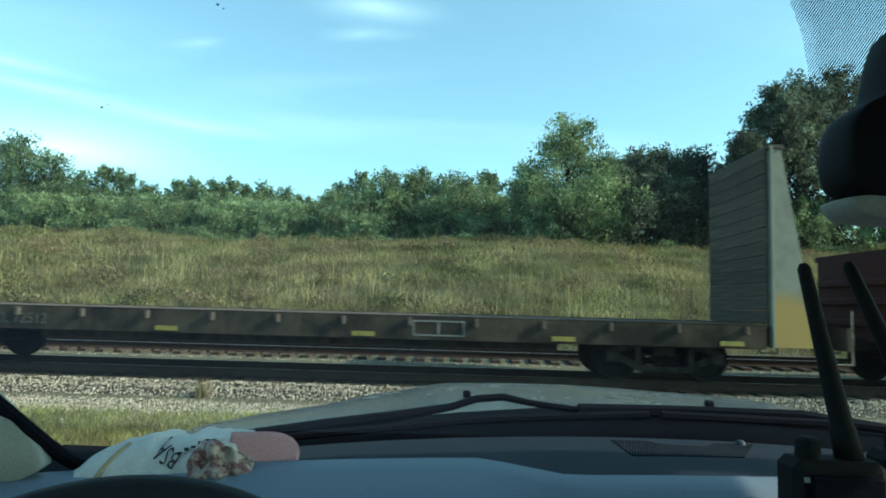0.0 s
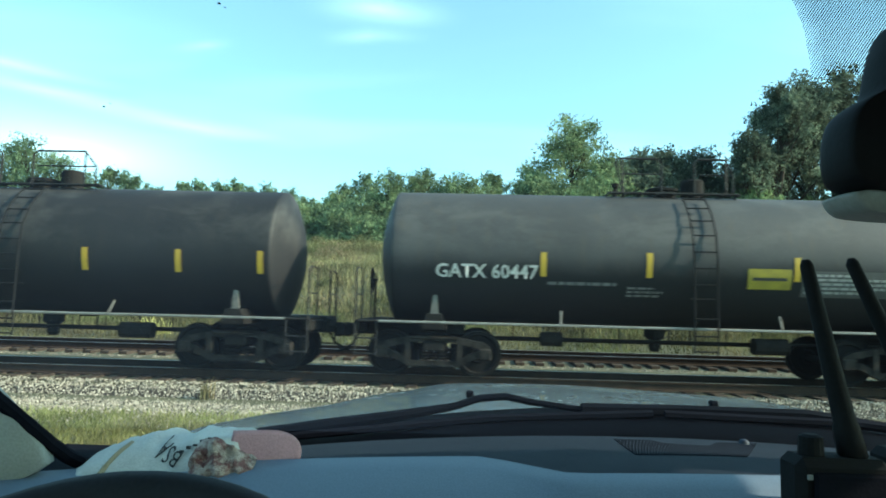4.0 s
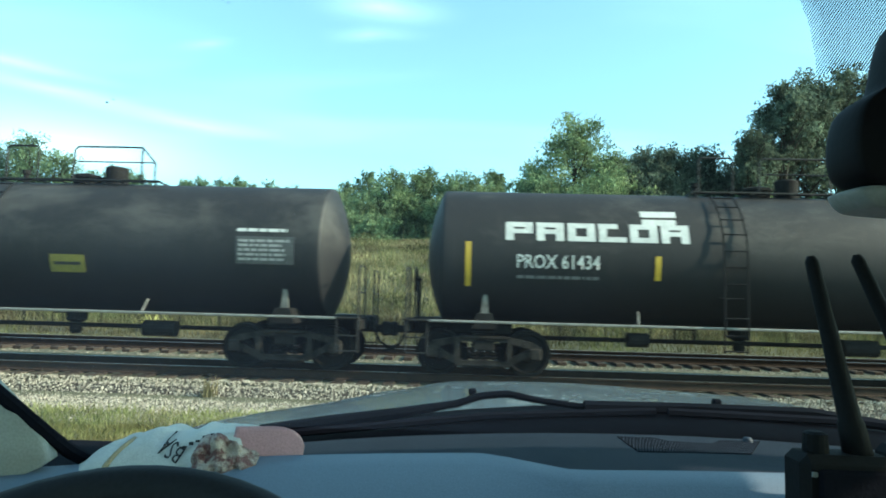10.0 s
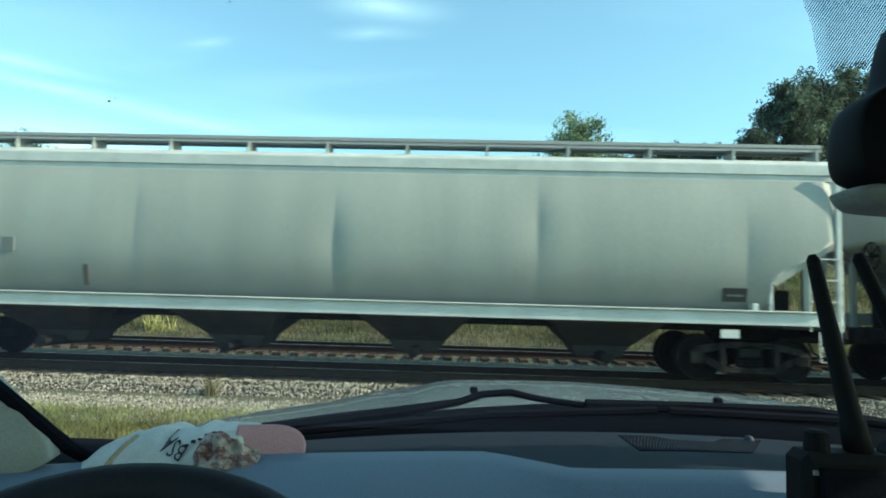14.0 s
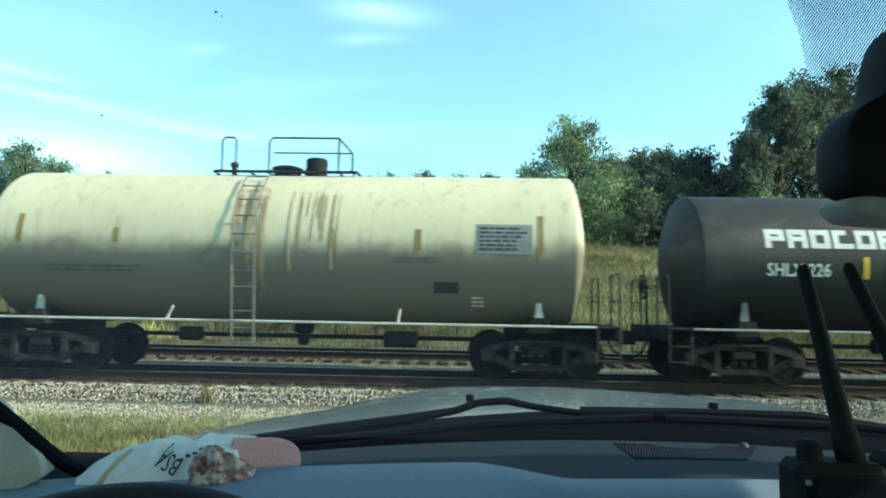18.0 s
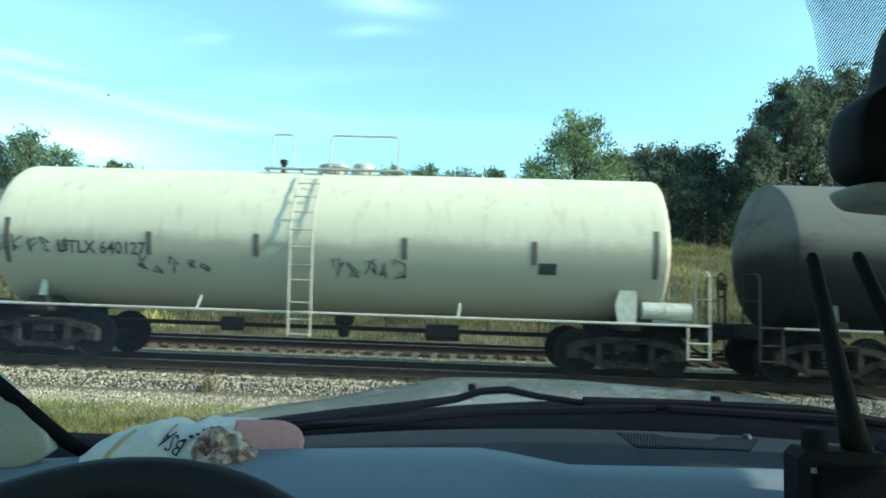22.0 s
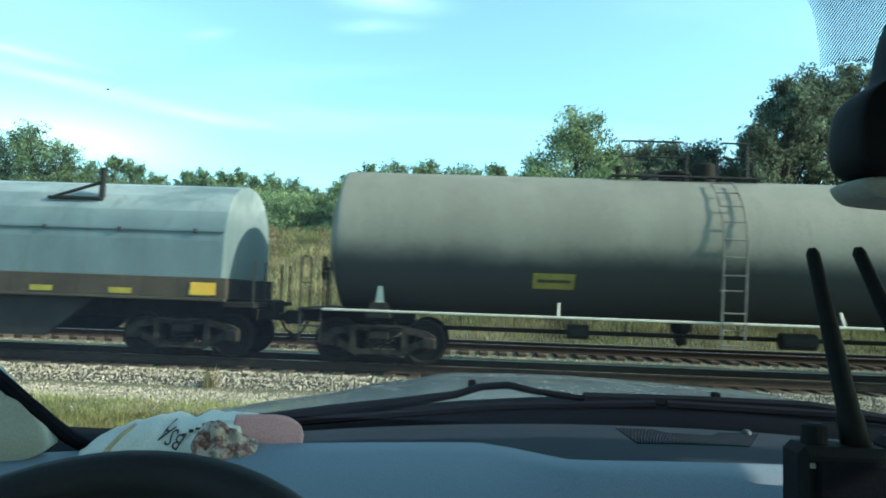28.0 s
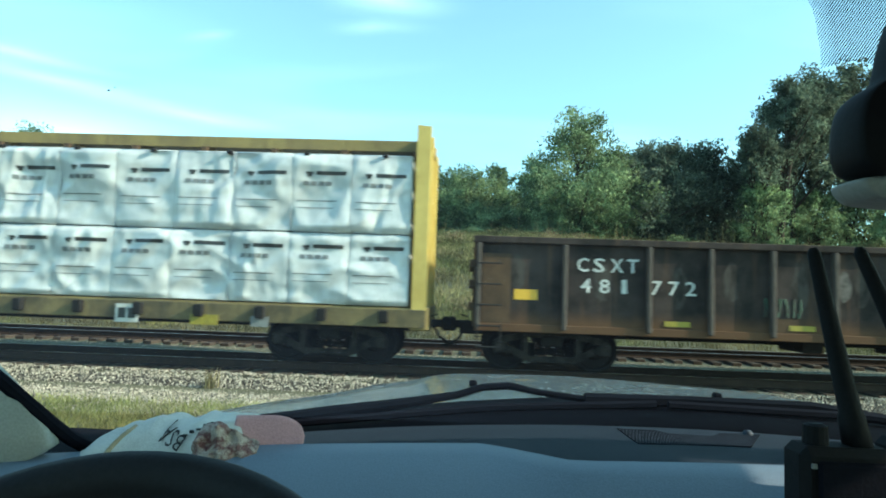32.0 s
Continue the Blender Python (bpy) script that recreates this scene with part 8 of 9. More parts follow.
tank_car('dark grey tank car with yellow reflector strips', -392.52, -377.15, 4.12, M_CHAR, -0.52,
         hoops=((-1.74, -1.01, 'S'), (-0.33, 1.56, 'R'),),
         texts=(('UTLX', -5.36, -4.73, 2.21, 0.2, PANEL["U"]),),
         strips=((-6.23, 2.21, 2.98), (6.13, 2.22, 3.07), (-2.95, 2.37, 2.79), (-1.33, 2.34, 2.8), (1.29, 2.34, 2.84), (2.94, 2.36, 2.86),),
         panels=((1.71, 2.53, 2.53, 2.85, 'Y'), (4.8, 5.92, 2.22, 2.68, 'F'), (0.2, 0.85, 3.31, 3.46, 'W'), (0.21, 0.86, 3.13, 3.25, 'W'), (-4.45, -4.24, 2.22, 2.44, 'U'), (-4.17, -3.99, 2.23, 2.45, 'U'), (-3.92, -3.74, 2.24, 2.46, 'U'), (-3.65, -3.47, 2.24, 2.47, 'U'), (-3.4, -3.22, 2.25, 2.47, 'U'),))
tank_car('dark grey tank car with white lettering', -408.50, -392.52, 4.15, M_CHAR, 0.59,
         hoops=((-1.13, 0.23, 'L'), (0.91, 1.37, 'S'),),
         texts=(('RHPX', -5.96, -5.05, 2.06, 0.25, M_LETTER), ('210271', -4.75, -3.62, 2.10, 0.25, M_LETTER),),
         strips=((-4.86, 2.18, 2.56), (-1.84, 2.16, 2.6), (1.43, 2.15, 2.59), (3.92, 2.22, 2.6),),
         panels=((5.23, 6.1, 2.12, 2.65, 'D'), (1.12, 1.72, 1.8, 1.94, 'F'), (-5.96, -4.52, 1.83, 1.92, 'F'),), tanked=True)
tank_car('grey tank car with white lettering and a raised valve housing', -424.03, -408.50, 4.12, M_MIDGREY, 0.56,
         hoops=((-1.41, 0.21, 'S'),),
         texts=(('UTLX681735', -5.57, -3.53, 2.11, 0.26, M_LETTER),),
         strips=((-6.43, 2.22, 3.07), (-2.96, 2.36, 2.83), (-1.24, 2.36, 2.8), (1.5, 2.4, 2.88),),
         panels=((3.2, 3.98, 1.72, 2.02, 'O'), (4.04, 4.5, 1.7, 2.02, 'B'), (5.16, 5.63, 1.95, 2.36, 'D'), (1.49, 2.84, 1.76, 2.01, 'F'), (-3.37, -3.05, 2.16, 2.43, 'B'),))
tank_car('dark grey tank car with a pale data panel', -439.50, -424.03, 4.10, M_CHAR, -0.74,
         hoops=((-1.79, -1.36, 'S'), (-0.71, 1.67, 'R'),),
         texts=(),
         strips=((-2.81, 2.34, 2.71), (-1.41, 2.38, 2.78), (1.17, 2.37, 2.8), (3.97, 2.44, 2.83), (6.21, 2.15, 3.01),),
         panels=((4.97, 6.09, 2.19, 2.7, 'D'), (3.74, 4.19, 1.78, 2.09, 'B'),))
tank_car('light grey tank car with a darker lower half', -455.15, -439.50, 4.08, M_GREY, 0.00,
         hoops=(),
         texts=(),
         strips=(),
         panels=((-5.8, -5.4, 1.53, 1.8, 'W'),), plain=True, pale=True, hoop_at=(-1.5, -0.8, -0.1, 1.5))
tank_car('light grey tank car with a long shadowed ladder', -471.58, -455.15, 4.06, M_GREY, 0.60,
         hoops=((-1.37, 0.03, 'L'), (0.67, 1.41, 'R'),),
         texts=(),
         strips=(),
         panels=((4.47, 5.1, 2.01, 2.37, 'N'), (4.57, 5.04, 1.71, 1.99, 'B'), (5.75, 6.72, 2.33, 2.6, 'D'), (-3.19, -2.38, 1.63, 1.93, 'O'),), pale=True, tanked=True)
coil_e, coil_skin, coil_h = coil_car("blue-grey coil car with a rounded hood and yellow mark", -487.21, -471.58, M_COILBLUE, None)
me_, w_ = letters("CSXT  496388", 0.24)
for v_ in me_.vertices:
    v_.co.x *= 2.4 / w_
part("lettering", on_side(me_, -4.95, 1.36, lambda z: -1.51, 0.006), M_CARYEL, coil_e, "yellow letters on the side sill")
for k_ in range(6):
    part("yellow_panel", box(bmesh.new(), -1.9 + k_ * 1.6, -1.45 + k_ * 1.6, -1.52, -1.51, 1.26, 1.37), M_PANELY, coil_e)
bm_ = bmesh.new()
rnd_ = random.Random(8)
tube(bm_, [(-6.45 + 0.13 * k, -1.515, 1.36 + 0.20 * rnd_.random()) for k in range(10)], 0.016, 5)
part("graffiti_scrawl", bm_, M_GRAFW, coil_e, "silver scrawl on the side sill")
graf_e, graf_skin, graf_h = coil_car("brown coil car hood covered in green and silver graffiti", -503.47, -487.21, M_COILBROWN, M_COILCREAM, True)


STROKES = {
    "S": ((0.85, 0.82), (0.60, 0.95), (0.28, 0.88), (0.22, 0.66), (0.50, 0.52), (0.80, 0.38), (0.74, 0.14), (0.42, 0.06), (0.14, 0.18)),
    "T": ((0.12, 0.88), (0.50, 0.92), (0.88, 0.86), None, (0.52, 0.88), (0.46, 0.45), (0.52, 0.08)),
    "R": ((0.22, 0.08), (0.24, 0.50), (0.26, 0.88), (0.62, 0.92), (0.80, 0.70), (0.60, 0.50), (0.34, 0.46), None, (0.45, 0.45), (0.66, 0.26), (0.86, 0.06)),
    "A": ((0.12, 0.06), (0.34, 0.50), (0.52, 0.92), (0.70, 0.50), (0.88, 0.06), None, (0.34, 0.36), (0.70, 0.36)),
    "N": ((0.16, 0.06), (0.20, 0.50), (0.22, 0.90), (0.50, 0.50), (0.78, 0.10), (0.80, 0.50), (0.86, 0.92)),
    "G": ((0.84, 0.80), (0.58, 0.94), (0.26, 0.80), (0.16, 0.46), (0.30, 0.14), (0.62, 0.07), (0.84, 0.24), (0.82, 0.46), (0.56, 0.46)),
    "E": ((0.86, 0.88), (0.52, 0.94), (0.24, 0.84), (0.20, 0.50), (0.24, 0.16), (0.54, 0.06), (0.88, 0.14), None, (0.24, 0.50), (0.52, 0.52), (0.76, 0.52)),
    "M": ((0.12, 0.06), (0.18, 0.50), (0.24, 0.90), (0.50, 0.46), (0.78, 0.90), (0.84, 0.50), (0.88, 0.06))}


def spray(name, text, x0, x1, z0, z1, width, m, lift, step_up=0.0, sharp=False):
    """Round-ended spray strokes laid on the hood, letter by letter."""
    step = (x1 - x0) / len(text)
    for i, ch in enumerate(text):
        verts, faces = [], []
        runs = [[]]
        for q in STROKES[ch]:
            if q is None:
                runs.append([])
            else:
                runs[-1].append(q)
        tall = 1.0 + 0.10 * math.sin(i * 2.1 + 0.6)
        layer = 0
        rise = lift + i * step_up
        for run in runs:
            pts = [(x0 + step * (i - 0.06 + 1.12 * u), z0 + (z1 - z0) * v * tall + 0.04 * math.sin(i * 1.7)) for u, v in run]
            if sharp:
                # jagged hand: ends drawn out to points
                (ax, az), (bx, bz) = pts[-2:]
                pts = pts + [(bx + (bx - ax) * 0.35, bz + (bz - az) * 0.35)]
                pts = [(x + 0.07 * math.sin(9 * z + i), z + 0.09 * math.sin(7 * x + 2 * i)) for x, z in pts]
            for _ in range(0 if sharp else 2):
                pts = [pts[0]] + [(p[0] * (1 - k) + w[0] * k, p[1] * (1 - k) + w[1] * k) for p, w in zip(pts, pts[1:]) for k in (0.25, 0.75)] + [pts[-1]]
            full = width
            for j, (x, z) in enumerate(pts):
                width = full * (0.55 + 0.75 * abs(math.sin(j * 1.3 + i))) if sharp and full < 0.2 else full
                # a disc at each place, each a hair above the one before
                layer += 1
                b = len(verts)
                for k in range(10):
                    a = 2 * math.pi * k / 10
                    zz = min(3.3, max(1.63, z + width * math.sin(a)))
                    verts.append((x + width * math.cos(a), float(graf_skin(zz)) - rise - layer * 0.00002, zz))
                faces.append(tuple(range(b, b + 10)))
                if j:
                    px, pz = pts[j - 1]
                    d = max(1e-5, math.hypot(x - px, z - pz))
                    nx, nz = -(z - pz) / d * width, (x - px) / d * width
                    b = len(verts)
                    for cx, cz in ((px + nx, pz + nz), (px - nx, pz - nz), (x - nx, z - nz), (x + nx, z + nz)):
                        cz = min(3.3, max(1.63, cz))
                        verts.append((cx, float(graf_skin(cz)) - rise - layer * 0.00002 - 0.00001, cz))
                    faces.append((b, b + 1, b + 2, b + 3))
            width = full
        part(name, raw_mesh(name, verts, faces, m), None, graf_e)


def graffiti(text, x0, x1, z0, z1, fill, rim, w, edge, line, sharp=False):
    spray("graffiti_rim", text, x0, x1, z0, z1, w + line + 0.035, rim, 0.006, 0.0, sharp)
    spray("graffiti_outline", text, x0, x1, z0, z1, w + line, edge, 0.010, 0.0036, sharp)
    spray("graffiti_letters", text, x0, x1, z0, z1, w, fill, 0.0118, 0.0036, sharp)


graffiti("STRANGE", 0.80, 6.0, 1.80, 2.74, M_GRAFW, M_GRAFW, 0.155, M_DARKLET, 0.065)
DEEP_GREEN = mat("deep green spray", (0.026, 0.050, 0.024), (0.016, 0.03, 0.015), rough=0.6, scale=4, bump=0)
spray("graffiti_rim", "GEMS", -3.68, 0.55, 1.82, 2.72, 0.25, M_LETTER, 0.002, 0.0, True)
spray("graffiti_backing", "GEMS", -3.68, 0.55, 1.82, 2.72, 0.215, DEEP_GREEN, 0.004, 0.0, True)
graffiti("GEMS", -3.68, 0.55, 1.86, 2.76, M_GRAFG, mat("pale green spray", (0.42, 0.55, 0.33), (0.30, 0.45, 0.22), rough=0.6, scale=4, bump=0), 0.085, DEEP_GREEN, 0.02, True)
# spikes and inner strokes of the green piece
for i_ in range(8):
    a_ = -3.55 + i_ * 0.52
    bm_ = bmesh.new()
    zt_ = 2.86 + 0.10 * (i_ % 2)
    bm_.faces.new([bm_.verts.new((x, float(graf_skin(z)) - 0.012, z)) for x, z in ((a_, 2.62), (a_ + 0.16, zt_ - 0.12), (a_ + 0.20, zt_), (a_ + 0.30, 2.60))])
    part("graffiti_spike", bm_, mat("pale green spray", (0.42, 0.55, 0.33), (0.30, 0.45, 0.22), rough=0.6, scale=4, bump=0), graf_e)
for k_ in range(3):
    rnd_ = random.Random(k_ + 60)
    for j_ in range(4 + 2 * k_):
        # a small three-line tag in jagged strokes
        bm_ = bmesh.new()
        x_, z_ = -4.95 + j_ * 0.14, 2.36 - k_ * 0.23
        pts_ = [(x_ + 0.12 * rnd_.random(), z_ + 0.19 * q_ / 3) for q_ in (0, 3, 1, 2, 0, 3)]
        tube(bm_, [(x, float(graf_skin(z)) - 0.010, z) for x, z in pts_], 0.011, 4)
        part("graffiti_scrawl", bm_, M_LETTER, graf_e)
for x_, z_ in ((0.95, 2.96), (2.9, 2.90), (5.3, 2.90)):
    rnd_ = random.Random(int(x_ * 10))
    for j_ in range(4):
        bm_ = bmesh.new()
        tube(bm_, [(x, float(graf_skin(z)) - 0.010, z) for x, z in [(x_ + j_ * 0.13 + 0.1 * rnd_.random(), z_ + 0.15 * rnd_.random()) for q_ in range(5)]], 0.012, 4)
        part("graffiti_scrawl", bm_, M_LETTER, graf_e)
tank_car('tan tank car with a darker lower half', -517.86, -503.47, 3.84, M_TAN, -0.79,
         hoops=((-1.69, -1.24, 'S'), (-0.55, 1.05, 'S'),),
         texts=(),
         strips=((0.89, 2.03, 2.28),),
         panels=((1.75, 2.58, 1.91, 2.24, 'Y'), (3.14, 3.58, 1.73, 2.0, 'B'), (4.11, 5.31, 2.16, 2.62, 'D'),), tanked=True)
gondola("rusty dark gondola with tall outside ribs", -536.0, -517.86, M_GON)
centre_beam("yellow centre-beam car loaded with white wrapped bundles", -559.0, -535.95)


# ---- the parked car round the camera ----
CX = 0.33
GZ = -0.25
car = empty_thing("car", "pale blue-grey parked car with a bare dashboard", "car", at=pose(CX, 0, GZ))
CAR_INV = Matrix.Translation((-CX, 0, -GZ))


def cpart(name, bm, material, label="", smooth=False, parent=None):
    """A part given in world places, hung under the car."""
    if isinstance(bm, bmesh.types.BMesh):
        bmesh.ops.transform(bm, matrix=CAR_INV, verts=bm.verts)
    else:
        bm.transform(CAR_INV)
    return part(name, bm, material, parent or car, label, smooth)


def sheet(bm, xs, ys, zf, thick=0.006):
    """A curved sheet with a thickness over a grid; zf(x, y) gives its top."""
    grid = [[bm.verts.new((x, y, zf(x, y))) for x in xs] for y in ys]
    for a, b in zip(grid, grid[1:]):
        for i in range(len(xs) - 1):
            bm.faces.new((a[i], a[i + 1], b[i + 1], b[i]))
    bmesh.ops.solidify(bm, geom=bm.faces[:], thickness=thick)
    bmesh.ops.recalc_face_normals(bm, faces=bm.faces)
    return bm


def frange(a, b, n):
    return [a + (b - a) * i / n for i in range(n + 1)]


def dash_z(x, y):
    return 1.252 - 0.030 * ((x - 0.30) / 0.55) ** 2 - 0.9 * max(0, y - 1.0) ** 1.5


def spread_x(x, pairs):
    return float(np.interp(x, [q[0] for q in pairs], [q[1] for q in pairs]))


GLASS_RUN = 0.40
HOOD_SECTION = ((-0.66, 1.135), (-0.56, 1.150), (-0.40, 1.160), (-0.324, 1.166), (-0.172, 1.189), (-0.098, 1.208), (-0.04, 1.216), (0.17, 1.222), (0.36, 1.222), (0.55, 1.215), (0.92, 1.196), (1.16, 1.140), (1.28, 1.10))


def hood_z(x, y):
    side = max(0.0, (-0.30 - x) / 0.3) + max(0.0, (x - 0.95) / 0.3)
    return spread_x(x, HOOD_SECTION) - 0.012 * ((y - 1.5) / 0.5) ** 2 * 1.6 - 0.9 * max(0, y - 2.25) ** 1.6 - 0.05 * side * max(0, (y - 1.5) / 0.7)


COWL_SECTION = ((-0.6, 1.125), (-0.384, 1.181), (-0.2, 1.203), (-0.02, 1.231), (0.14, 1.245), (0.30, 1.253), (0.454, 1.254), (0.646, 1.246), (1.25, 1.19))


def pad_far(x):
    return 0.79 - 0.075 * min(1, max(0, (x - 0.03) / 0.09)) + 0.06 * max(0, x - 0.12)


def rounded(out, y0, y1):
    """A cushion-edged slab from an outline in x and z."""
    for _ in range(3):
        nxt = []
        for i, q in enumerate(out):
            w = out[(i + 1) % len(out)]
            nxt += [(q[0] * 0.75 + w[0] * 0.25, q[1] * 0.75 + w[1] * 0.25), (q[0] * 0.25 + w[0] * 0.75, q[1] * 0.25 + w[1] * 0.75)]
        out = nxt
    cx, cz = sum(q[0] for q in out) / len(out), sum(q[1] for q in out) / len(out)
    d = (y1 - y0) / 2
    rows = []
    for a in frange(0, math.pi, 8):
        k = 1 - 0.05 * (1 - math.sin(a))
        rows.append([(cx + (x - cx) * k, y0 + d - d * math.cos(a), cz + (z - cz) * k) for x, z in out])
    bm = loft(bmesh.new(), rows)
    bmesh.ops.recalc_face_normals(bm, faces=bm.faces)
    return bm


def build_cab():
    cpart("dashboard", sheet(bmesh.new(), frange(-0.62, 1.22, 30), frange(0.705, 1.015, 12), dash_z, -0.02), M_DASH, "dark blue-grey vinyl dashboard top", True)
    # pale padded front of the dashboard, sloping towards the driver
    bm = bmesh.new()
    rows = []
    for x in frange(-0.62, 1.22, 60):
        f = pad_far(x)
        prof = [(f + 0.012, 1.235), (f + 0.006, 1.265), (f - 0.01, 1.272), (f - 0.06, 1.270), (0.62, 1.250), (0.55, 1.226), (0.48, 1.195), (0.44, 1.14), (0.43, 1.0)]
        drop = -0.022 * ((x - 0.30) / 0.6) ** 2
        rows.append([(x, y, z + drop) for y, z in prof])
    loft(bm, rows, closed=False)
    bmesh.ops.solidify(bm, geom=bm.faces[:], thickness=0.01)
    cpart("dash_pad", bm, M_DASHLT, "pale blue-grey dashboard pad", True)
    # speaker grille: sunk plate, rim and rows of holes
    bm = bmesh.new()
    out = [(0.231, 0.985), (0.443, 0.992), (0.389, 0.897), (0.236, 0.885)]
    top = [bm.verts.new((x, y, dash_z(x, y) + 0.0008)) for x, y in out]
    low = [bm.verts.new((x, y, dash_z(x, y) - 0.01)) for x, y in out]
    bm.faces.new(top)
    for i in range(4):
        bm.faces.new((top[i], top[(i + 1) % 4], low[(i + 1) % 4], low[i]))
    bmesh.ops.recalc_face_normals(bm, faces=bm.faces)
    grille = cpart("speaker_grille", bm, M_BLACKTRIM, "dark speaker grille set into the dash top")
    bm = bmesh.new()
    for i in range(40):
        for j in range(12):
            u, v = (i + 0.25 + 0.5 * (j % 2)) / 40, (j + 0.5) / 12
            x = (0.236 + 0.153 * u) * (1 - v) + (0.231 + 0.212 * u) * v
            y = (0.886 + 0.011 * u) * (1 - v) + (0.985 + 0.007 * u) * v
            c = Vector((x, y, dash_z(x, y) + 0.0014))
            ring = [bm.verts.new(c + Vector((0.0013 * math.cos(a), 0.0020 * math.sin(a), 0.0004))) for a in (0, 1.257, 2.513, 3.77, 5.027)]
            bm.faces.new(ring)
    tagged(cpart("grille_mesh", bm, M_DASH, parent=grille), kind="stuff")
    cpart("sun_sensor", lathe_z(bmesh.new(), [(1.235, 0.008), (1.253, 0.0075), (1.257, 0.005), (1.258, 0.001)], 16, 0.422, 0.985), M_DASH, "", True)
    # black cowl between dash and hood
    cpart("cowl", sheet(bmesh.new(), frange(-0.60, 1.25, 30), frange(1.03, 1.30, 8), lambda x, y: spread_x(x, COWL_SECTION) - 0.03 * max(0, 1.12 - y) / 0.09, -0.02), M_RUBBER, "black plastic cowl under the windshield", True)
    cpart("hood", sheet(bmesh.new(), frange(-0.62, 1.26, 64), frange(1.27, 2.75, 34), hood_z, -0.012), M_HOOD, "pale blue-grey painted hood with a raised centre", True)
    for x, y in ((0.023, 1.62), (0.62, 1.62)):
        bm = box(bmesh.new(), x - 0.010, x + 0.010, y - 0.010, y + 0.012, hood_z(x, y), hood_z(x, y) + 0.016, 0.004)
        cpart("washer_jet", bm, M_RUBBER)
    # wipers: arm with a raised elbow, blade
    bm = tube(bmesh.new(), [(-0.42, 1.18, 1.192), (-0.24, 1.18, 1.222), (-0.11, 1.185, 1.242), (-0.01, 1.20, 1.259), (0.035, 1.205, 1.274), (0.084, 1.205, 1.279), (0.135, 1.20, 1.270), (0.22, 1.19, 1.262)], [0.012, 0.012, 0.010, 0.007, 0.007, 0.007, 0.006, 0.006], 8)
    arm = cpart("wiper_arm", bm, M_RUBBER)
    bm = tube(bmesh.new(), [(-0.33, 1.16, 1.200), (0.05, 1.165, 1.245), (0.34, 1.165, 1.262)], 0.007, 6)
    cpart("wiper_blade", bm, M_BLACKTRIM, parent=arm)
    bm = tube(bmesh.new(), [(0.22, 1.19, 1.262), (0.40, 1.20, 1.264), (0.62, 1.19, 1.262), (0.86, 1.16, 1.238)], [0.012, 0.010, 0.012, 0.007], 6)
    arm = cpart("wiper_arm", bm, M_RUBBER)
    bm = tube(bmesh.new(), [(0.36, 1.16, 1.263), (0.70, 1.165, 1.255), (1.02, 1.14, 1.225)], 0.007, 6)
    cpart("wiper_blade", bm, M_BLACKTRIM, parent=arm)
    # windshield
    bm = bmesh.new()
    grid = []
    for s in frange(0, 1, 8):
        row = []
        for x in frange(-0.80, 1.26, 72):
            bow = 0.05 * ((x - CX) / 0.93) ** 2
            row.append(bm.verts.new((x * (1 - 0.05 * s) + 0.016 * s, 1.09 - GLASS_RUN * s - bow, 1.232 + 0.618 * s)))
        grid.append(row)
    for a, b in zip(grid, grid[1:]):
        for i in range(72):
            bm.faces.new((a[i], a[i + 1], b[i + 1], b[i]))
    glass = cpart("windshield", bm, M_GLASS, "clear sloping windshield with a few insect specks", True)
    glass.visible_shadow = False

    def on_glass(x, y, z, inside=0.003):
        """Where the line from the driver's eye through a place meets the glass."""
        d = Vector((x, y, z - 1.45))
        k = (1.232 - 1.45 + 0.618 / GLASS_RUN * (1.09 - 0.05 * ((x - CX) / 0.93) ** 2)) / (d.z + 0.618 / GLASS_RUN * d.y)
        return Vector((0, 0, 1.45)) + d * (k - inside)

    for x, z, r in ((-0.352, 1.630, 0.0016), (-0.244, 1.735, 0.0018), (-0.346, 1.633, 0.0009), (-0.238, 1.731, 0.0010)):
        bm = bmesh.new()
        bmesh.ops.create_icosphere(bm, subdivisions=1, radius=r, matrix=Matrix.Translation(on_glass(x, 0.6, z)) @ Matrix.Diagonal((1.2, 1, 0.8, 1)))
        cpart("insect_speck", bm, M_BLACKTRIM, parent=glass)
    # printed dot screen beside the mirror
    bm = bmesh.new()
    for i in range(66):
        for j in range(72):
            x = 0.250 + 0.0018 * i + 0.0009 * (j % 2)
            z = 1.740 - 0.00160 * j - 0.30 * (x - 0.250)
            edge = 0.262 + 0.006 * math.sin((z - 1.63) * 60) + 0.010 * max(0, (1.655 - z) / 0.03)
            if x < edge or z < 1.632 + 0.004 * math.sin(x * 90):
                continue
            c = on_glass(x, 0.5, z)
            r = 0.00060 * min(1.12, 0.86 + (x - edge) * 20) * c.y / 0.5
            up = Vector((0, -GLASS_RUN, 0.618)).normalized()
            ring = [bm.verts.new(c + Vector((r * math.cos(a), 0, 0)) + up * (r * 1.25 * math.sin(a))) for a in (0, 1.047, 2.094, 3.142, 4.189, 5.236)]
            bm.faces.new(ring)
    tagged(cpart("dot_screen", bm, M_BLACKTRIM, "black dot screen printed on the glass", parent=glass), kind="stuff")
    # inside mirror
    out = [(0.284, 1.555), (0.284, 1.576), (0.289, 1.597), (0.302, 1.609), (0.315, 1.614), (0.319, 1.630), (0.323, 1.652), (0.334, 1.680), (0.40, 1.70), (0.56, 1.70), (0.575, 1.56), (0.55, 1.536), (0.31, 1.536), (0.289, 1.541)]
    bm = rounded(out, 0.472, 0.520)
    mirror = cpart("mirror", bm, M_MIRRORBACK, "black inside mirror on its stalk", True)
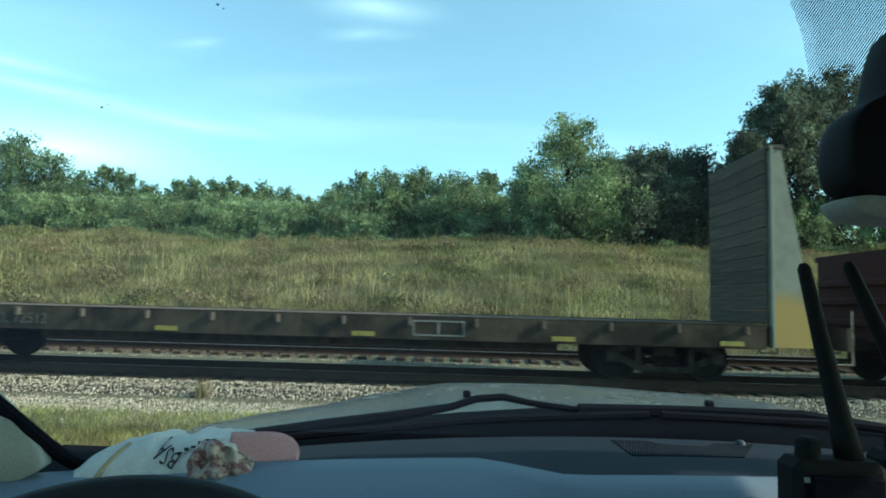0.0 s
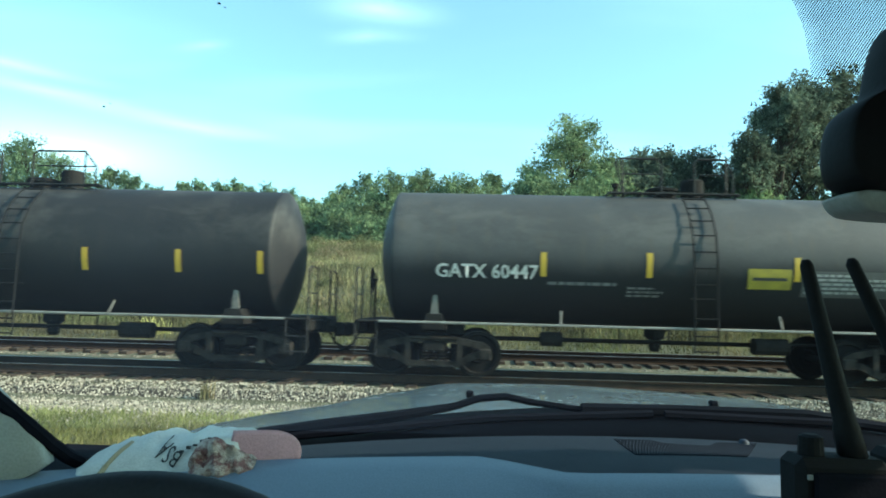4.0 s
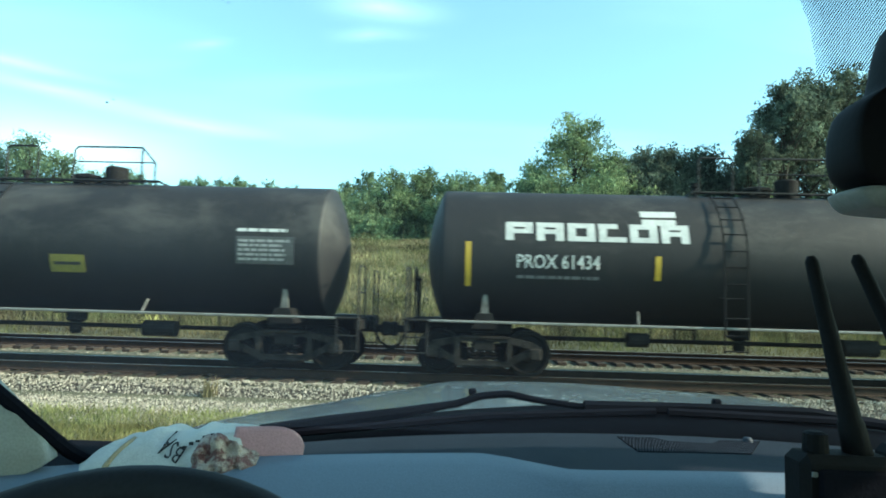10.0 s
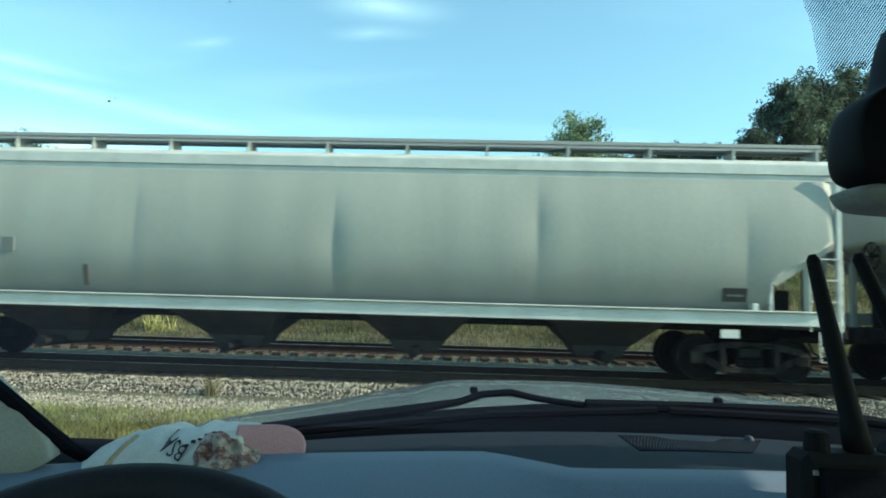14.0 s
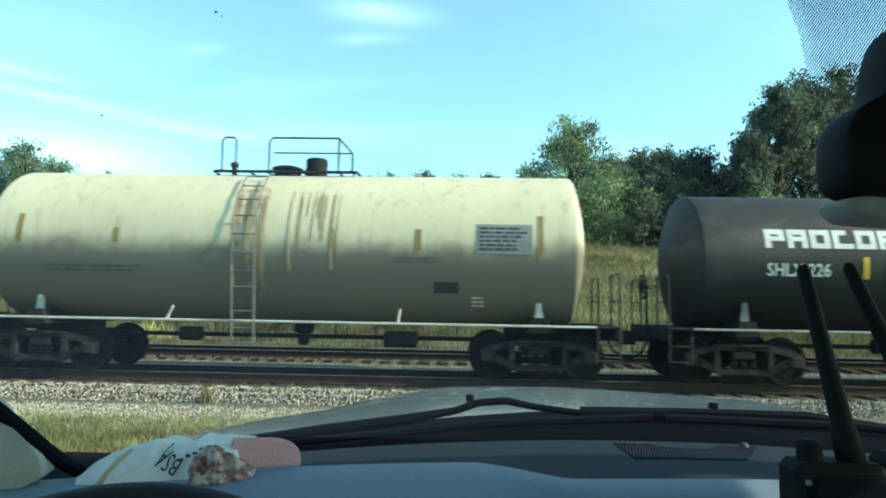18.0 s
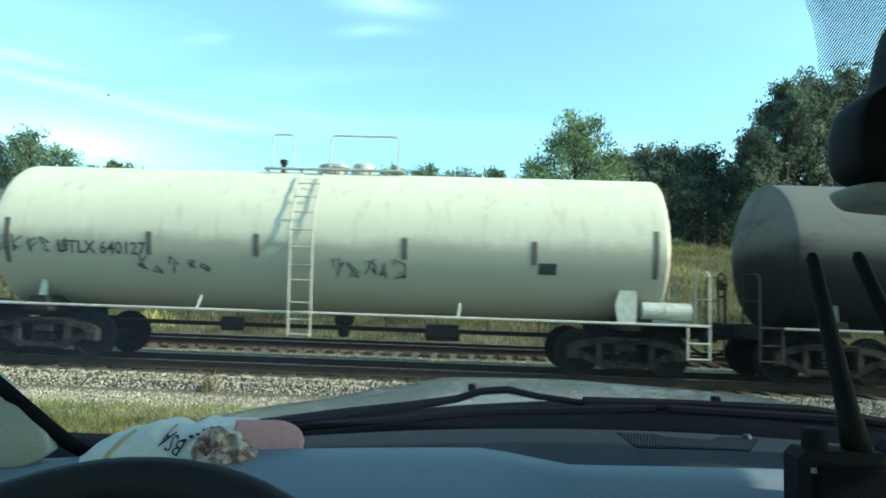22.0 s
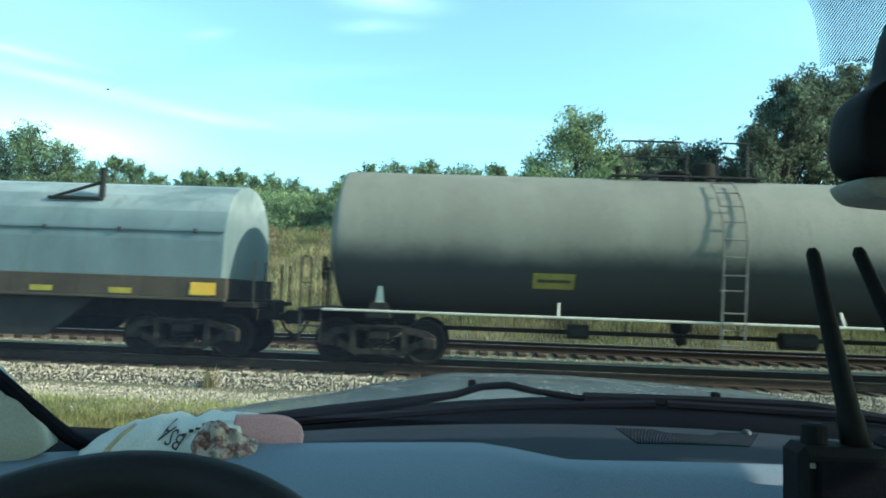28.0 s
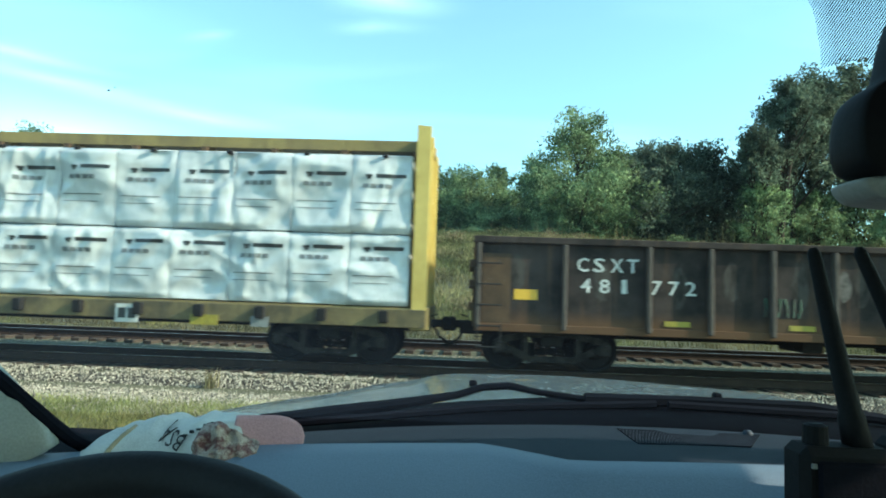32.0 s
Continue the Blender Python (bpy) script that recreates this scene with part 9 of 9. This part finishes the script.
    bm = rounded([(0.288, 1.543), (0.57, 1.543), (0.57, 1.517), (0.308, 1.519), (0.291, 1.528)], 0.482, 0.53)
    cpart("mirror_base", bm, M_PLASTICGREY, "pale grey piece under the mirror", True, mirror)
    cpart("mirror_stalk", tube(bmesh.new(), [(0.42, 0.50, 1.69), (0.42, 0.46, 1.77)], 0.02, 10), M_MIRRORBACK, parent=mirror)
    # pillars
    bm = loft(bmesh.new(), [[(-0.72, 0.76, 1.00), (-0.60, 0.76, 1.00), (-0.60, 0.80, 1.00), (-0.72, 0.82, 1.00)],
                            [(-0.72, 0.75, 1.17), (-0.545, 0.75, 1.17), (-0.545, 0.79, 1.17), (-0.72, 0.82, 1.17)],
                            [(-0.72, 0.75, 1.22), (-0.522, 0.75, 1.22), (-0.522, 0.78, 1.22), (-0.72, 0.82, 1.22)],
                            [(-0.72, 0.75, 1.25), (-0.484, 0.75, 1.247), (-0.484, 0.775, 1.247), (-0.72, 0.81, 1.25)],
                            [(-0.72, 0.75, 1.268), (-0.490, 0.75, 1.268), (-0.490, 0.775, 1.268), (-0.72, 0.81, 1.268)],
                            [(-0.72, 0.745, 1.296), (-0.513, 0.745, 1.296), (-0.513, 0.77, 1.296), (-0.72, 0.80, 1.296)],
                            [(-0.72, 0.735, 1.36), (-0.578, 0.735, 1.36), (-0.578, 0.76, 1.36), (-0.72, 0.79, 1.36)],
                            [(-0.72, 0.62, 1.86), (-0.61, 0.62, 1.86), (-0.61, 0.67, 1.86), (-0.72, 0.69, 1.86)]])
    cpart("pillar", bm, M_PILLAR, "grey-green windshield pillar trim", True)
    cpart("dash_end", box(bmesh.new(), -0.60, -0.43, 0.80, 0.98, 1.0, 1.222, 0.01), M_BLACKTRIM)
    bm = tube(bmesh.new(), [(-0.468, 0.81, 1.234), (-0.478, 0.79, 1.249), (-0.488, 0.77, 1.268), (-0.503, 0.757, 1.288), (-0.541, 0.745, 1.324), (-0.577, 0.735, 1.358), (-0.603, 0.66, 1.86)], 0.0085, 8)
    cpart("pillar_seal", bm, M_BLACKTRIM)
    bm = loft(bmesh.new(), [[(1.30, 0.80, 1.0), (1.16, 0.80, 1.0), (1.16, 0.90, 1.0), (1.30, 0.90, 1.0)], [(1.28, 0.62, 1.86), (1.20, 0.62, 1.86), (1.20, 0.70, 1.86), (1.28, 0.70, 1.86)]])
    cpart("pillar", bm, M_PILLAR)
    # steering wheel
    ring = [(-0.209 + 0.19 * math.cos(a), 0.31 + 0.142 * math.sin(a), 1.183 + 0.126 * math.sin(a)) for a in frange(0, 2 * math.pi, 64)]
    wheel = cpart("steering_wheel", tube(bmesh.new(), ring, 0.0165, 12), M_WHEELRIM, "black steering wheel", True)
    hub = [(-0.209 + 0.085 * math.cos(a), 0.32 + 0.06 * math.sin(a), 1.18 + 0.052 * math.sin(a)) for a in frange(0, 2 * math.pi, 24)[:-1]]
    bm = bmesh.new()
    loft(bm, [hub, [(x, y + 0.05, z - 0.055) for x, y, z in hub]])
    cpart("wheel_hub", bm, M_RUBBER, parent=wheel)
    for a in (0.25, 2.89, 4.71):
        cpart("spoke", tube(bmesh.new(), [(-0.209 + 0.05 * math.cos(a), 0.33 + 0.05 * math.sin(a), 1.175 + 0.04 * math.sin(a)), (-0.209 + 0.19 * math.cos(a), 0.31 + 0.142 * math.sin(a), 1.176 + 0.126 * math.sin(a))], 0.016, 6), M_RUBBER, parent=wheel)
    # shell: roof, sides, floor, back, nose, wheels
    cpart("roof", sheet(bmesh.new(), frange(-0.66, 1.32, 12), frange(-2.4, 0.70, 16), lambda x, y: 1.90 - 0.05 * ((x - CX) / 0.95) ** 2 - 0.03 * max(0, y), -0.03), M_ROOFLIN, "", True)
    for s in (-1, 1):
        x = CX + s * 0.93
        cpart("door", box(bmesh.new(), x - 0.05, x + 0.05, -2.4, 0.85, 0.15, 1.12, 0.02), M_HOOD)
        cpart("rear_pillar", box(bmesh.new(), x - 0.06, x + 0.04, -0.62, -0.5, 1.1, 1.88, 0.01), M_PILLAR)
        cpart("rear_pillar", box(bmesh.new(), x - 0.06, x + 0.04, -2.4, -2.1, 1.1, 1.88, 0.01), M_PILLAR)
        cpart("fender", box(bmesh.new(), x - 0.09, x + 0.03, 0.85, 2.72, 0.25, 1.0, 0.06), M_HOOD)
        for y in (2.0, -1.5):
            t = cpart("wheel", (lambda b: (lathe_x(b, [(x - 0.13, 0.2), (x - 0.13, 0.31), (x - 0.10, 0.35), (x + 0.06, 0.35), (x + 0.09, 0.31), (x + 0.09, 0.2)], 28, y, GZ + 0.35), b)[1])(bmesh.new()), M_RUBBER)
            cpart("rim", (lambda b: (lathe_x(b, [(x - 0.10, 0.05), (x - 0.11, 0.2), (x + 0.07, 0.2), (x + 0.06, 0.05)], 20, y, GZ + 0.35), b)[1])(bmesh.new()), M_PLASTICGREY, parent=t)
    cpart("floor_pan", box(bmesh.new(), -0.55, 1.21, -2.4, 1.0, 0.10, 0.18), M_BLACKTRIM)
    cpart("firewall", box(bmesh.new(), -0.58, 1.24, 1.02, 1.08, 0.15, 1.18), M_BLACKTRIM)
    cpart("tailgate", box(bmesh.new(), -0.60, 1.26, -2.48, -2.40, 0.15, 1.20, 0.02), M_HOOD)
    cpart("nose", box(bmesh.new(), -0.55, 1.21, 2.62, 2.80, 0.20, 0.82, 0.06), M_HOOD)


build_cab()


# ---- loose things on the dashboard ----
CAP_LINE = ((-0.113, 0.002), (-0.106, 0.018), (-0.098, 0.027), (-0.073, 0.043), (-0.049, 0.055), (-0.018, 0.059), (0.022, 0.061), (0.055, 0.066), (0.082, 0.069), (0.097, 0.063), (0.106, 0.045), (0.112, 0.022), (0.115, 0.004))


def build_cap():
    """Soft low cloth cap lying on its side: crown, trim, bill, lace patch, print."""
    cap = empty_thing("cap", "white cloth cap with a pink bill and upside-down print", "cap", at=pose(-0.362, 0.82, 1.213))
    ry = 0.085

    def crown_h(x):
        return spread_x(x, CAP_LINE)

    def front(x, z):
        q = min(0.999, max(0.0, z / max(0.01, crown_h(x))))
        return -ry * (1 - q ** 2.2) ** 0.42

    bm = bmesh.new()
    rows = []
    for x in frange(-0.113, 0.115, 60):
        h = crown_h(x)
        row = []
        for a in frange(0, math.pi, 30):
            z = h * max(0.0, math.sin(a)) ** 0.9
            y = (front(x, z) if a < math.pi / 2 else -front(x, z)) * min(1, 0.5 + h / 0.08)
            fold = 0.0035 * math.sin(x * 95 + z * 60) * math.sin(a) + 0.0025 * math.sin(x * 40 - y * 120 + 1.0) + 0.0015 * math.sin(x * 210 + z * 190)
            row.append((x, y + fold, z + fold * 0.7))
        rows.append(row)
    loft(bm, rows, closed=False)
    bmesh.ops.solidify(bm, geom=bm.faces[:], thickness=0.003)
    part("crown", bm, M_CAPCLOTH, cap, "crumpled white cloth crown", True)
    bm = bmesh.new()
    tube(bm, [(-0.060 + 0.022 * z / 0.052, front(-0.05, z) * 0.96 - 0.002, z) for z in frange(0.004, 0.053, 12)], 0.004, 6)
    part("trim", bm, M_CAPTAN, cap, "tan trim band", True)
    # bill: a thick curved tongue
    bm = bmesh.new()
    rows = []
    for u in frange(0, 1, 20):
        w = 0.050 * math.sqrt(max(0.003, 1 - max(0, (u - 0.45) / 0.555) ** 2.4))
        x = 0.088 + 0.083 * u
        rows.append([(x, -0.047 + 0.02 * u + 0.55 * (z - 0.042), z) for z in frange(0.047 - w * 0.84, 0.047 + w * 0.52, 12)])
    loft(bm, rows, closed=False)
    bmesh.ops.solidify(bm, geom=bm.faces[:], thickness=0.005)
    part("bill", bm, M_CAPPINK, cap, "pink rounded bill", True)
    # gathered lace: rippled cloth in two tones
    for nm, x0, x1, z0, z1, lift, m, lab in (("lace_patch", 0.058, 0.130, 0.012, 0.076, 0.006, M_CAPLACE, "tan open-work lace patch"), ("lace_centre", 0.062, 0.104, 0.014, 0.050, 0.013, M_CAPPLUM, "plum cloth showing in the lace")):
        bm = bmesh.new()
        rows = []
        for i in range(34):
            u = i / 33
            x = x0 + (x1 - x0) * u
            hi = z0 + (z1 - z0) * (1 - 0.45 * u * u) * (0.75 + 0.25 * math.sin(min(1, u * 3) * 1.57))
            row = []
            for j in range(15):
                v = j / 14
                z = z0 + (hi - z0) * v + 0.002 * math.sin(u * 21)
                y = -0.098 + 0.032 * v * v - lift * math.sin(math.pi * min(1, 0.1 + u * 0.9)) - 0.0045 * math.sin(u * 17 + v * 9) - 0.003 * math.sin(u * 7 - v * 15) - 0.0012 * math.sin(u * 60 + v * 40)
                row.append((x, y, z))
            rows.append(row)
        loft(bm, rows, closed=False)
        bmesh.ops.solidify(bm, geom=bm.faces[:], thickness=0.002)
        part(nm, bm, m, cap, lab, True)
    me, w = letters("BSA", 0.0140)
    for v in me.vertices:
        v.co.x *= 0.036 / w
    me.transform(Matrix.Rotation(radians(180 + 16), 4, "Y"))
    for v in me.vertices:
        x, z = v.co.x + 0.041, v.co.z + 0.0515
        v.co = Vector((x, front(x, z) - 0.005, z))
    part("print", me, M_CAPINK, cap)
    for k in range(5):
        bm = bmesh.new()
        x, z = 0.036 + 0.006 * k, 0.052 + 0.0028 * k
        box(bm, x, x + 0.0045, front(x, z) - 0.006, front(x, z) - 0.003, z, z + 0.002 + 0.0015 * (k % 2))
        part("print_bar", bm, M_CAPINK, cap)


def radio(x, y, z, lean, label):
    r = empty_thing("walkie_talkie", label, "radio", "radios on the dash", pose(x, y, z))
    bm = box(bmesh.new(), -0.041, 0.041, -0.020, 0.020, 0.0, 0.102, 0.007)
    body = part("body", bm, M_RADIO, r, "", False)
    part("clip", box(bmesh.new(), -0.030, 0.034, -0.026, -0.0205, 0.060, 0.092, 0.003), M_BLACKTRIM, body)
    part("knob", lathe_z(bmesh.new(), [(0.10, 0.011), (0.118, 0.010), (0.120, 0.006)], 14, -0.020, 0.0), M_RADIO, r)
    part("screw", box(bmesh.new(), -0.034, -0.030, -0.0225, -0.0195, 0.085, 0.089), M_PLASTICGREY, body)
    part("screw", box(bmesh.new(), 0.030, 0.034, -0.0225, -0.0195, 0.085, 0.089), M_PLASTICGREY, body)
    bm = tube(bmesh.new(), [(0.018, 0, 0.096), (0.018 + (lean - 0.018) * 0.18, 0, 0.128), (0.018 + (lean - 0.018) * 0.19, 0, 0.131), (lean, 0, 0.272), (lean - 0.001, 0, 0.277)], [0.0125, 0.0110, 0.0095, 0.0058, 0.003], 10)
    part("antenna", bm, M_RADIO, r, "tapered black whip antenna", True)


build_cap()
radio(0.337, 0.60, 1.218, -0.020, "black hand-held radio standing on the dash")
radio(0.430, 0.62, 1.222, -0.060, "black hand-held radio with a leaning antenna")


# ---- what moves ----
def train_way(t):
    """How far the train has come by t seconds."""
    return (-8.6952e-05) * t ** 3 + 0.012325 * t ** 2 + 16.4317 * t


def motions():
    for e, u, length, wheels in CARS:
        times = [0, 4, 8, 12, 16, 20, 24, 28, 32]
        walk(e, [(t, pose(u + train_way(t), YC, 0)) for t in times])
        # wheels turn while the car is near; elsewhere they rest
        near = [k / 30 for k in range(0, 961) if abs(u + train_way(k / 30)) < 14 + length / 2]
        if not near:
            continue
        for w, x in wheels:
            rows = []
            if near[0] > 0.05:
                rows.append((0, pose(x, 0, WHEEL_R)))
            a0 = train_way(near[0])
            for t in near:
                a = math.degrees((train_way(t) - a0) / WHEEL_R)
                rows.append((t, Matrix.Translation((x, 0, WHEEL_R)) @ Matrix.Rotation(radians(a), 4, "Y")))
            if near[-1] < 31.95:
                rows.append((32, rows[-1][1]))
            walk(w, rows)


motions()
